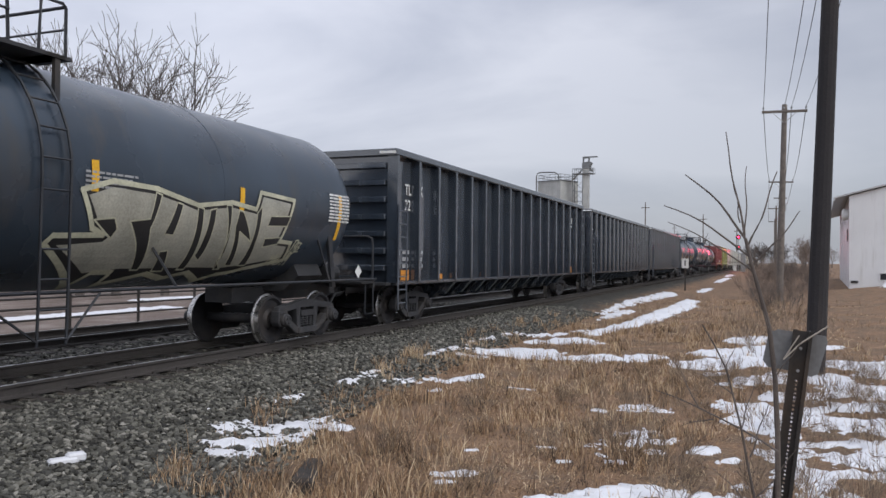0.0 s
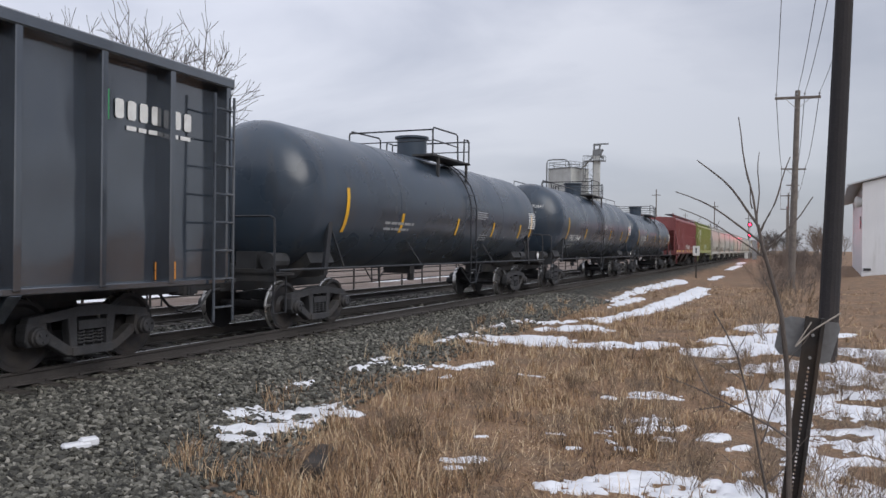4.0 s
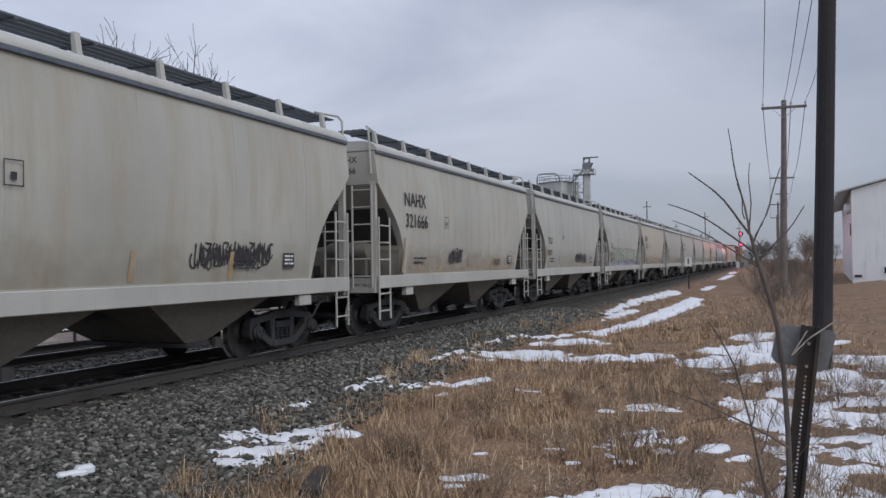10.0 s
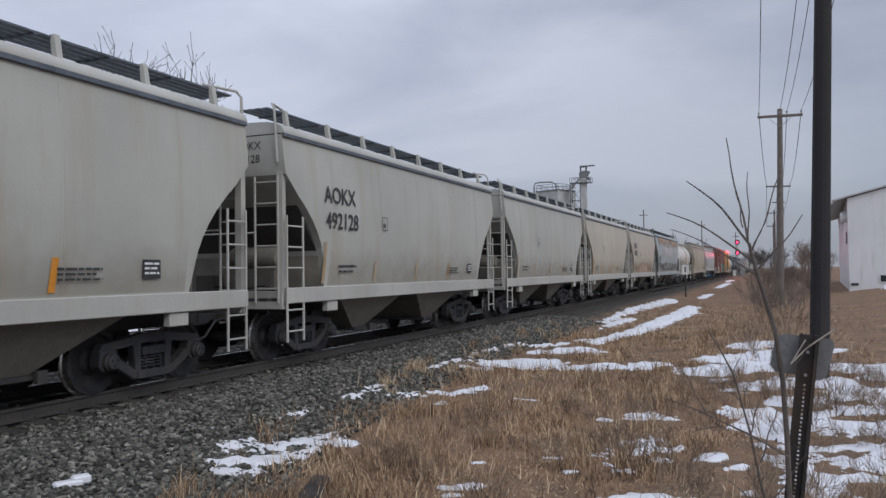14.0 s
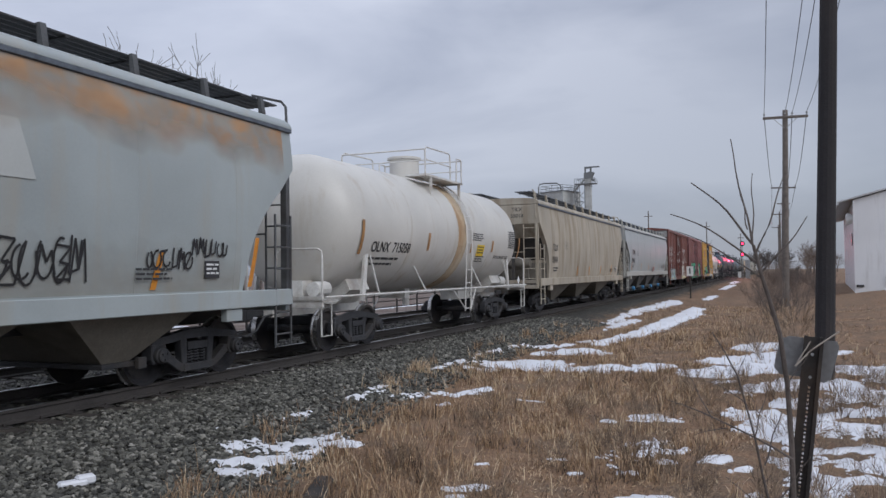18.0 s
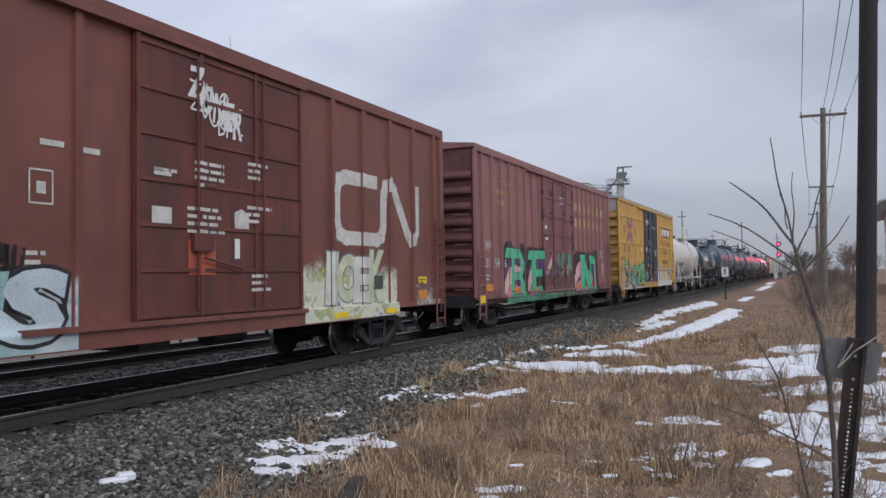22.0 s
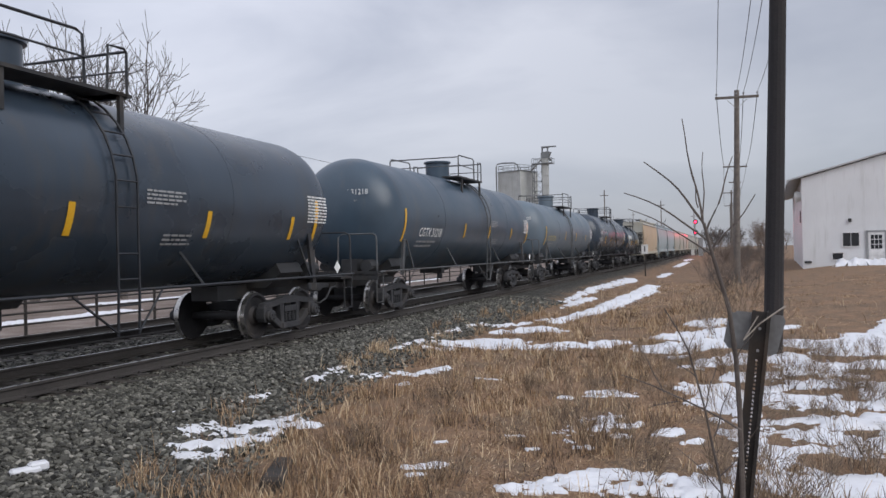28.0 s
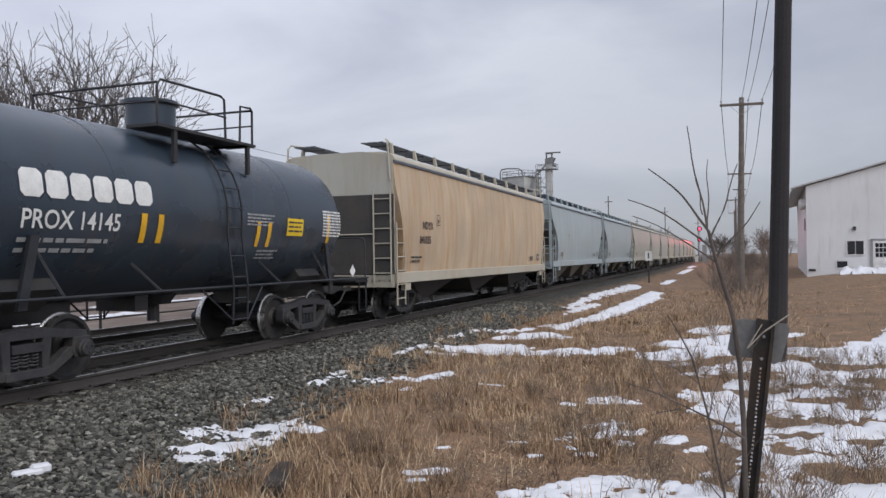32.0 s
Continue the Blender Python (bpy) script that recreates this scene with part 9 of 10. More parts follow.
black_tank(507.5, 524.0, 1.50, 2.60, "CGTX 31200", TANK_GREY, at=(-6.3, 2.1), at_strips=((-6.9, 1.9, 0.9), (-1.95, 2.14, 0.46), (1.2, 2.14, 0.46), (4.5, 2.14, 0.4)), ladder_y=-0.8, seed=141, what="light slate-grey", ink=GOLD_DECAL)
car, sh = black_tank(525.1, 541.6, 1.52, 2.62, "TILX 190773", at=(-7.35, 2.2), at_strips=((-4.5, 2.05, 0.5), (-1.9, 2.1, 0.46), (1.0, 2.1, 0.4), (6.3, 2.0, 0.8)), ladder_y=0.4, size=0.30, top_y=-0.66, seed=145)
scribble(car, OnTank(1.52, 2.62, -7.0, 2.6, 0.02), 0.9, 0.4, WHITE_DECAL, 91)
car, sh = black_tank(542.5, 554.0, 1.40, 2.42, "PROX 14145", panel=SAFETY_YELLOW, size=0.34, at=(-4.0, 2.07), at_strips=tuple((y - 0.7, z, h) for y, z, h in PROX), panel_y=2.2, panel_z=2.1, ladder_y=0.12, seed=149)
decal("trade_name", letter_blocks(6, 0.35, 0.36, 0.05, 0.0), WHITE_DECAL, car, OnTank(1.40, 2.42, -4.02, 2.45))
car, half = hopper_car(555.4, 572.6, 3, HOP["tan"], "tan rust-filmed covered hopper car with a pale end", UNDER["slope"], slope_mat=UNDER["slope"], eave=4.12, sill=1.10, cut=0.55, marks=(("NDYX", 1.75, 2.42, 0.30, DARK_DECAL), ("841035", 1.55, 2.02, 0.30, DARK_DECAL)), end_text="NDYX 841035", end_mat=HOP["pale"], roof_mat=HOP["warm"], sill_mat=HOP["warm"], rail_mat=HOP["warm"], seed=151)
f = 574.4
for k, tone in enumerate(("blue", "blue", "pale", "pale", "cool", "warm", "cool", "pale", "cool", "pale", "warm", "cool")):
    n3 = 3 if k < 3 else 2
    r = f + (15.6 if n3 == 3 else 11.6)
    hopper_car(f, r, n3, HOP[tone], f"{tone} grey covered hopper car far back in the train", UNDER["pale"], slope_mat=UNDER["slope"], strip_y=((2.4, 0.5),), stencil=k < 3, seed=160 + k)
    f = r + 1.35

# ---- bare trees and brush ----
BARK = mat("grey_brown_bark", (0.12, 0.102, 0.092), 0.9, 0.0, 0.35, 4.0, 0.5, 30)
TWIG = mat("reddish_brown_twigs", (0.185, 0.145, 0.12), 0.9, 0.0, 0.35, 4.0)
CROWN = mat("grey_winter_branches", (0.095, 0.083, 0.078), 0.9, 0.0, 0.3, 4.0)


def grow(bm, rnd, p, d, length, r, depth, spread_deg, lift, min_r, bend=0.25):
    n = 4 if depth > 2 else 3
    pts, q, dd = [p], p.copy(), d.copy()
    for k in range(n):
        dd = (dd + Vector((rnd.uniform(-1, 1), rnd.uniform(-1, 1), rnd.uniform(-1, 1) + lift)) * bend * 0.6).normalized()
        q = q + dd * length / n
        pts.append(q.copy())
    tube(bm, pts, r, 6 if r > 0.08 else (4 if r > 0.02 else 3), r_end=max(min_r, r * 0.62))
    if depth == 0:
        return
    kids = rnd.randint(3, 4) if depth > 1 else rnd.randint(3, 5)
    for k in range(kids):
        i = rnd.randint(1, n) if k else n
        base = pts[i]
        a = radians(rnd.uniform(0.5, 1.15) * spread_deg) if k else radians(rnd.uniform(0.1, 0.5) * spread_deg)
        axis = d.orthogonal().normalized()
        axis.rotate(Matrix.Rotation(rnd.uniform(0, 2 * math.pi), 3, d))
        nd = dd.copy()
        nd.rotate(Matrix.Rotation(a, 3, axis))
        grow(bm, rnd, base, nd, length * rnd.uniform(0.55, 0.82), max(min_r, r * (0.5 if k else 0.62)), depth - 1, spread_deg, lift, min_r, bend)


def tree_meshes(seed, height, depth=5, r=0.16, spread_deg=38, lift=0.35, min_r=0.012, bend=0.3):
    rnd = random.Random(seed)
    tr = bmesh.new()
    h = height * 0.26
    pts = [Vector((0, 0, -0.3)), Vector((0.05, 0, h * 0.4)), Vector((0.12 * rnd.uniform(-1, 1), 0.1, h))]
    tube(tr, pts, r * 1.25, 9, r_end=r * 0.9)
    cr = bmesh.new()
    for k in range(4):
        a = 2 * math.pi * (k + rnd.uniform(-0.3, 0.3)) / 4
        d = Vector((math.cos(a) * 0.42, math.sin(a) * 0.42, 1)).normalized()
        grow(cr, rnd, pts[-1] - Vector((0, 0, h * 0.12 * k)), d, height * rnd.uniform(0.24, 0.31), r * 0.62, depth - 1, spread_deg, lift, min_r, bend)
    k = height / max(v.co.z for v in cr.verts)
    for b in (tr, cr):
        for v in b.verts:
            v.co.z *= k
    return finish(tr, "trunk"), finish(cr, "crown")


TREES = [tree_meshes(3, 12.0, 5, 0.16, 42, 0.32, 0.011, 0.40), tree_meshes(8, 12.0, 5, 0.16, 44, 0.30, 0.011, 0.40), tree_meshes(21, 12, 5, 0.16, 36, 0.42, 0.011, 0.36)]
FAR_TREES = [tree_meshes(31, 11, 5, 0.2, 36, 0.3, 0.018), tree_meshes(37, 10, 5, 0.2, 40, 0.3, 0.018)]


def plant(meshes, x, y, scale, turn, label, group):
    t = thing("tree", label, "tree", pose(x, y, ground_z(x, y), 0, 0, turn) @ Matrix.Scale(scale, 4), group=group)
    part("trunk", meshes[0], BARK, t)
    part("crown", meshes[1], TWIG if scale < 0.9 else CROWN, t)


for x, y, which, s, a in ((-37.0, 30.9, 2, 1.24, 20), (-32.2, 30.6, 0, 1.22, 140), (-30.6, 31.4, 1, 1.26, 30), (-28.8, 33.0, 1, 1.2, 250), (-33.6, 33.0, 2, 1.15, 100), (-46, 65.5, 2, 1.15, 10), (-44, 26, 1, 1.15, 200)):
    plant(TREES[which], x, y, s, a, "bare winter tree with fine branching beyond the tracks", "trees beyond the tracks")
plant(TREES[0], -31.2, 140.0, 1.05, 60, "bare winter tree before the grain bins", "trees beyond the tracks")
plant(FAR_TREES[0], -19.5, 300.0, 1.15, 10, "bare spreading tree far down the line", "distant trees")
plant(FAR_TREES[1], -16.0, 306.0, 1.0, 70, "bare spreading tree far down the line", "distant trees")
rt = random.Random(77)
for k in range(34):
    y = rt.uniform(150, 330)
    x = rt.uniform(4, 10 + 0.34 * y)
    plant(FAR_TREES[k % 2], x, y, rt.uniform(0.4, 0.75), rt.uniform(0, 360), "bare tree in the distant tree line", "distant trees")
for k in range(16):
    x, y = rt.uniform(-62, -26), rt.uniform(300, 420)
    plant(FAR_TREES[k % 2], x, y, rt.uniform(0.8, 1.5), rt.uniform(0, 360), "bare tree in the distant tree line", "distant trees")
for k in range(10):
    x, y = rt.uniform(-5, 12), rt.uniform(330, 420)
    plant(FAR_TREES[k % 2], x, y, rt.uniform(0.8, 1.2), rt.uniform(0, 360), "bare tree in the distant tree line", "distant trees")


def shrub_mesh(seed, h, stems, min_r, wide):
    rnd = random.Random(seed)
    bm = bmesh.new()
    for k in range(stems):
        a = rnd.uniform(0, 2 * math.pi)
        p = Vector((math.cos(a) * wide * rnd.random(), math.sin(a) * wide * rnd.random(), -0.05))
        d = Vector((math.cos(a) * 0.35, math.sin(a) * 0.35, 1)).normalized()
        grow(bm, rnd, p, d, h * rnd.uniform(0.35, 0.6), min_r * 2, 2, 30, 0.3, min_r, 0.3)
    return finish(bm, "shrub")


SHRUBS = [shrub_mesh(41 + k, 3.0, 12, 0.008, 0.9) for k in range(3)]
BUSHES = [shrub_mesh(61 + k, 0.9, 9 + 4 * k, 0.003, 0.4) for k in range(3)]
for k in range(64):
    y = 34 + 120 * rt.random() ** 1.2
    x = rt.uniform(-0.6, 3.6) + 0.025 * (y - 34) if y > 45 else rt.uniform(-0.2, 2.4)
    s = rt.uniform(0.28, 0.5) if y < 48 else rt.uniform(0.4, 0.8)
    thing("shrub", "leafless grey-brown shrub in the thicket below the poles", "shrub", pose(x, y, ground_z(x, y), 0, 0, rt.uniform(0, 360)) @ Matrix.Scale(s, 4), group="roadside thicket", mesh=SHRUBS[k % 3], material=TWIG if k % 3 else BARK)


def build_weeds():
    rw = random.Random(91)
    spots = [(-1.1, 8.3, 0.6), (-0.75, 8.6, 0.5), (-1.5, 8.9, 0.45), (0.2, 10.4, 0.55), (0.55, 10.9, 0.5), (1.1, 12.3, 0.6), (0.3, 13.0, 0.6), (0.2, 19, 0.9), (-0.1, 23, 1.1), (1.2, 22, 1.1), (0.9, 26, 1.3), (1.35, 8.0, 0.55), (1.5, 8.15, 0.5), (1.2, 8.3, 0.45)]
    for k in range(46):
        spots.append((rw.uniform(-4.2, 2.8), rw.uniform(6.2, 15), rw.uniform(0.2, 0.45)))
    for k in range(70):
        y = rw.uniform(6.4, 17)
        spots.append((rw.uniform(-1.6, 1.0 + 0.16 * y), y, rw.uniform(0.22, 0.5)))
    verts, faces, n = [], [], 0
    for k, (x, y, s) in enumerate(spots):
        me = BUSHES[k % 3]
        m = pose(x, y, ground_z(x, y), 0, 0, rw.uniform(0, 360)) @ Matrix.Diagonal((s * 1.25, s * 1.25, s, 1))
        verts += [tuple(m @ v.co) for v in me.vertices]
        faces += [tuple(i + n for i in f.vertices) for f in me.polygons]
        n += len(me.vertices)
    me = bpy.data.meshes.new("dry_weeds")
    me.from_pydata(verts, [], faces)
    m = bpy.data.materials.new("dry_weed_stems")
    m.use_nodes = True
    nn, l = m.node_tree.nodes, m.node_tree.links
    geo = nn.new("ShaderNodeNewGeometry")
    r = ramp_node(nn, [(0.0, (0.08, 0.06, 0.05)), (0.45, (0.17, 0.125, 0.092)), (0.8, (0.31, 0.225, 0.15)), (1.0, (0.44, 0.34, 0.23))])
    l.new(geo.outputs["Random Per Island"], r.inputs["Fac"])
    l.new(r.outputs["Color"], nn["Principled BSDF"].inputs["Base Color"])
    nn["Principled BSDF"].inputs["Roughness"].default_value = 0.9
    me.materials.append(m)
    tagged(new("dry_weeds", me), "tangle of dry brown weed stalks in grass and snow", "weeds", kind="stuff")


build_weeds()


# ---- dry grass ----
def build_grass():
    rng = np.random.default_rng(11)
    pts = []
    for i in range(260000):
        y = 5.2 + 42 * rng.random() ** 1.7
        x = rng.uniform(-6.4, 1.2 + 0.34 * y)
        e = gravel_edge(y)
        if x < e + 0.55 - 1.5 * rng.random() ** 2.2:
            continue
        dens = 0.32 + 1.2 * noise.noise((x * 0.8, y * 0.5, 5.0)) + 0.6 * noise.noise((x * 2.7, y * 2.1, 8.0)) + (0.45 if x < -0.9 + 0.06 * y and x > e + 0.1 else -0.22)
        if rng.random() > dens:
            continue
        if rng.random() < 0.8 and on_snow(x, y):
            continue
        pts.append((x, y))
        if len(pts) >= 80000:
            break
    fine = len(pts)
    for c in range(1500):
        y = 5.6 + 22 * rng.random() ** 1.6
        x = rng.uniform(gravel_edge(y) - 0.5, -1.4 + 0.05 * y) if rng.random() < 0.8 else rng.uniform(-1.5, 3.0)
        if noise.noise((x * 0.7, y * 0.5, 21.0)) < -0.12 or on_snow(x, y):
            continue
        for b in range(rng.integers(10, 34)):
            pts.append((x + rng.normal() * 0.06, y + rng.normal() * 0.06))
    P = np.array(pts)
    k = len(P)
    tall = np.array([max(0.0, noise.noise((x * 0.9, y * 0.6, 12.0))) for x, y in pts])
    h = rng.uniform(0.015, 0.055, k) + 0.34 * tall ** 1.3 * rng.random(k) ** 2.0 + rng.uniform(0.10, 0.34, k) * (rng.random(k) < 0.022)
    h[fine:] = rng.uniform(0.06, 0.36, k - fine) * (0.35 + 0.65 * rng.random(k - fine))
    h *= np.where(P[:, 0] > 0.06 * P[:, 1] - 0.5, 0.8, 1.0)
    w = rng.uniform(0.0018, 0.004, k) * (1 + P[:, 1] * 0.05)
    a = rng.uniform(0, 2 * np.pi, k)
    lean = np.where(h < 0.06, rng.uniform(0.6, 2.6, k), rng.uniform(0.1, 0.8, k)) * h
    la = rng.uniform(0, 2 * np.pi, k)
    z0 = np.array([ground_z(x, y) for x, y in pts]) - 0.01
    dx, dy = np.cos(a) * w, np.sin(a) * w
    lx, ly = np.cos(la) * lean, np.sin(la) * lean
    V = np.zeros((k, 5, 3))
    V[:, 0] = np.stack([P[:, 0] - dx, P[:, 1] - dy, z0], 1)
    V[:, 1] = np.stack([P[:, 0] + dx, P[:, 1] + dy, z0], 1)
    V[:, 2] = np.stack([P[:, 0] + dx * 0.8 + lx * 0.35, P[:, 1] + dy * 0.8 + ly * 0.35, z0 + h * 0.6], 1)
    V[:, 3] = np.stack([P[:, 0] - dx * 0.8 + lx * 0.35, P[:, 1] - dy * 0.8 + ly * 0.35, z0 + h * 0.6], 1)
    V[:, 4] = np.stack([P[:, 0] + lx, P[:, 1] + ly, z0 + h], 1)
    b = np.arange(k) * 5
    faces = np.concatenate([np.stack([b, b + 1, b + 2], 1), np.stack([b, b + 2, b + 3], 1), np.stack([b + 3, b + 2, b + 4], 1)])
    me = bpy.data.meshes.new("dry_grass")
    me.from_pydata(V.reshape(-1, 3).tolist(), [], faces.tolist())
    m = bpy.data.materials.new("dry_grass_blades")
    m.use_nodes = True
    n, l = m.node_tree.nodes, m.node_tree.links
    geo = n.new("ShaderNodeNewGeometry")
    r = ramp_node(n, [(0.0, (0.065, 0.045, 0.034)), (0.32, (0.22, 0.138, 0.084)), (0.7, (0.44, 0.29, 0.165)), (1.0, (0.68, 0.54, 0.36))])
    tcg, nzg, mg = n.new("ShaderNodeTexCoord"), n.new("ShaderNodeTexNoise"), n.new("ShaderNodeMath")
    nzg.inputs["Scale"].default_value, nzg.inputs["Detail"].default_value = 0.9, 5.0
    l.new(tcg.outputs["Object"], nzg.inputs["Vector"])
    mg.operation = "MULTIPLY_ADD"
    l.new(nzg.outputs["Fac"], mg.inputs[0])
    mg.inputs[1].default_value = 1.5
    sb = n.new("ShaderNodeMath")
    sb.operation = "MULTIPLY_ADD"
    l.new(geo.outputs["Random Per Island"], sb.inputs[0])
    sb.inputs[1].default_value, sb.inputs[2].default_value = 1.1, -0.78
    l.new(sb.outputs[0], mg.inputs[2])
    l.new(mg.outputs[0], r.inputs["Fac"])
    l.new(r.outputs["Color"], n["Principled BSDF"].inputs["Base Color"])
    n["Principled BSDF"].inputs["Roughness"].default_value = 0.8
    me.materials.append(m)
    tagged(new("dry_grass", me), "matted dry tan grass blades and taller tufts", "grass", kind="stuff")


build_grass()

# ---- sapling and sign post beside the camera ----
sap = thing("sapling", "leafless sapling with long thin upright twigs", "sapling", pose(0.0, 5.2, 0))
bm = bmesh.new()
tube(bm, [(0.17, 0.05, -0.4), (0.165, 0.06, 0.3), (0.16, 0.06, 0.7), (0.144, 0.05, 1.05), (0.11, 0.03, 1.354), (0.057, 0.01, 1.558), (0.005, 0, 1.75), (-0.029, 0, 1.903)], 0.019, 7, r_end=0.010)
part("stem", bm, BARK, sap)
FORK = (-0.029, 1.903)


def twig(x0, z0, x1, z1, r, bow):
    """A thin shoot between two places, bowed upwards or down on its way."""
    bm = bmesh.new()
    pts = []
    for k in range(8):
        t = k / 7
        pts.append(((x0 + (x1 - x0) * t) + 0.006 * math.sin(9 * t + z1 * 7), 0.04 * t, z0 + (z1 - z0) * t + bow * 4 * t * (1 - t)))
    tube(bm, pts, r, 5, r_end=r * 0.4)
    part("twig", bm, BARK, sap)


for x0, z0, x1, z1, r, bow in ((*FORK, -0.153, 2.575, 0.0075, -0.02), (*FORK, -0.393, 2.313, 0.0085, 0.045), (0.0, 1.78, -0.517, 2.116, 0.0075, 0.04), (*FORK, -0.027, 2.353, 0.0055, 0.0), (-0.01, 1.86, 0.15, 2.316, 0.0075, -0.03), (0.01, 1.74, 0.284, 2.071, 0.007, -0.02),
                               (0.02, 1.69, -0.492, 2.008, 0.006, 0.03), (-0.06, 2.0, -0.10, 2.26, 0.0045, 0.0), (0.11, 1.354, -0.02, 1.62, 0.004, 0.02), (0.144, 1.05, 0.30, 1.28, 0.004, 0.01)):
    twig(x0, z0, x1, z1, r, bow)
bm = bmesh.new()
tube(bm, [(0.07, 0.03, -0.4), (0.055, 0.03, 0.0), (0.039, 0.03, 0.253), (-0.015, 0.02, 0.53), (-0.049, 0.01, 0.732), (-0.137, 0, 1.091), (-0.21, 0, 1.24), (-0.282, 0, 1.362)], 0.0115, 6, r_end=0.004)
part("side_stem", bm, BARK, sap)
for x0, z0, x1, z1, r, bow in ((0.161, 0.604, -0.571, 0.922, 0.0075, 0.03), (0.004, 0.557, 0.105, 0.884, 0.006, 0.0), (-0.3, 0.825, -0.46, 1.12, 0.0045, 0.02), (0.03, 0.3, 0.26, 0.62, 0.005, -0.02), (-0.049, 0.732, 0.03, 1.02, 0.0045, 0.0), (-0.10, 0.93, -0.33, 1.05, 0.004, 0.02),
                               (-0.2, 0.77, -0.42, 0.70, 0.004, 0.01), (0.04, 0.2, -0.22, 0.46, 0.005, 0.02), (-0.137, 1.09, -0.06, 1.32, 0.0035, 0.0)):
    twig(x0, z0, x1, z1, r, bow)

SIGN_BACK = mat("weathered_aluminium_sign_back", (0.24, 0.25, 0.26), 0.55, 0.5, 0.25, 4.0, dirt=(0.13, 0.12, 0.11), dirt_amount=0.4, streak=True)
POST_GREEN = mat("rusty_channel_post", (0.05, 0.046, 0.044), 0.7, 0.4, 0.35, 8.0, dirt=(0.10, 0.065, 0.04), dirt_amount=0.4)
sign = thing("sign_post", "leaning perforated steel post with the grey back of a sign", "sign post", pose(0.107, 5.3, -0.4, 0, 6.4, 0))


def channel(bm):
    # a channel section pierced by a row of holes, seen from its open back
    h = 1.752
    k = 0
    z = 0.02
    while z < h - 0.03:
        if z < 1.44:
            quad_box(bm, -0.038, -0.006, -0.003, 0.003, z, z + 0.0254)
            quad_box(bm, 0.006, 0.038, -0.003, 0.003, z, z + 0.0254)
            quad_box(bm, -0.006, 0.006, -0.003, 0.003, z, z + 0.0127)
        else:
            quad_box(bm, -0.038, 0.038, -0.003, 0.003, z, z + 0.0254)
        z += 0.0254
    for s in (-1, 1):
        quad_box(bm, s * 0.038 - 0.003, s * 0.038 + 0.003, -0.028, 0.003, 0, h)
        quad_box(bm, s * 0.046 - 0.010, s * 0.046 + 0.010, -0.031, -0.027, 0, h)


bm = bmesh.new()
channel(bm)
part("post", bm, POST_GREEN, sign)
bm = bmesh.new()
prism(bm, [(-0.155, 1.53), (-0.12, 1.50), (0.08, 1.475), (0.115, 1.50), (0.145, 1.70), (0.13, 1.735), (-0.14, 1.735), (-0.168, 1.715)], 0.008, 0.011, "y")
part("sign_plate", bm, SIGN_BACK, sign, "grey aluminium back of the sign")
bm = bmesh.new()
prism(bm, [(-0.205, 1.53), (-0.17, 1.49), (-0.02, 1.49), (-0.02, 1.72), (-0.175, 1.72), (-0.19, 1.70)], 0.03, 0.033, "y")
part("second_plate", bm, SIGN_BACK, sign)
bm = bmesh.new()
tube(bm, [(-0.09, -0.05, 1.56), (-0.01, -0.045, 1.67), (0.13, -0.05, 1.80)], 0.005, 5)
tube(bm, [(-0.09, -0.04, 1.56), (-0.02, -0.05, 1.72)], 0.004, 5)
part("dry_vine", bm, mat("bleached_vine", (0.42, 0.38, 0.33), 0.8), sign)
for z in (1.50, 1.64):
    bm = bmesh.new()
    lathe(bm, [(-0.012, 0.010), (0.002, 0.010)], "y", 6, (0, 0, z))
    part("bolt", bm, GALV, sign)

# ---- pole line ----
POLE = mat("tarred_pole_timber", (0.026, 0.024, 0.026), 0.9, 0.0, 0.35, 5.0, 0.5, 25, dirt=(0.055, 0.042, 0.036), dirt_amount=0.35, streak=True)
GREY_POLE = mat("weathered_pole_timber", (0.16, 0.14, 0.125), 0.9, 0.0, 0.3, 5.0, 0.4, 25)
WIRE = mat("dull_cable", (0.07, 0.075, 0.085), 0.6, 0.2)
ARMS = []


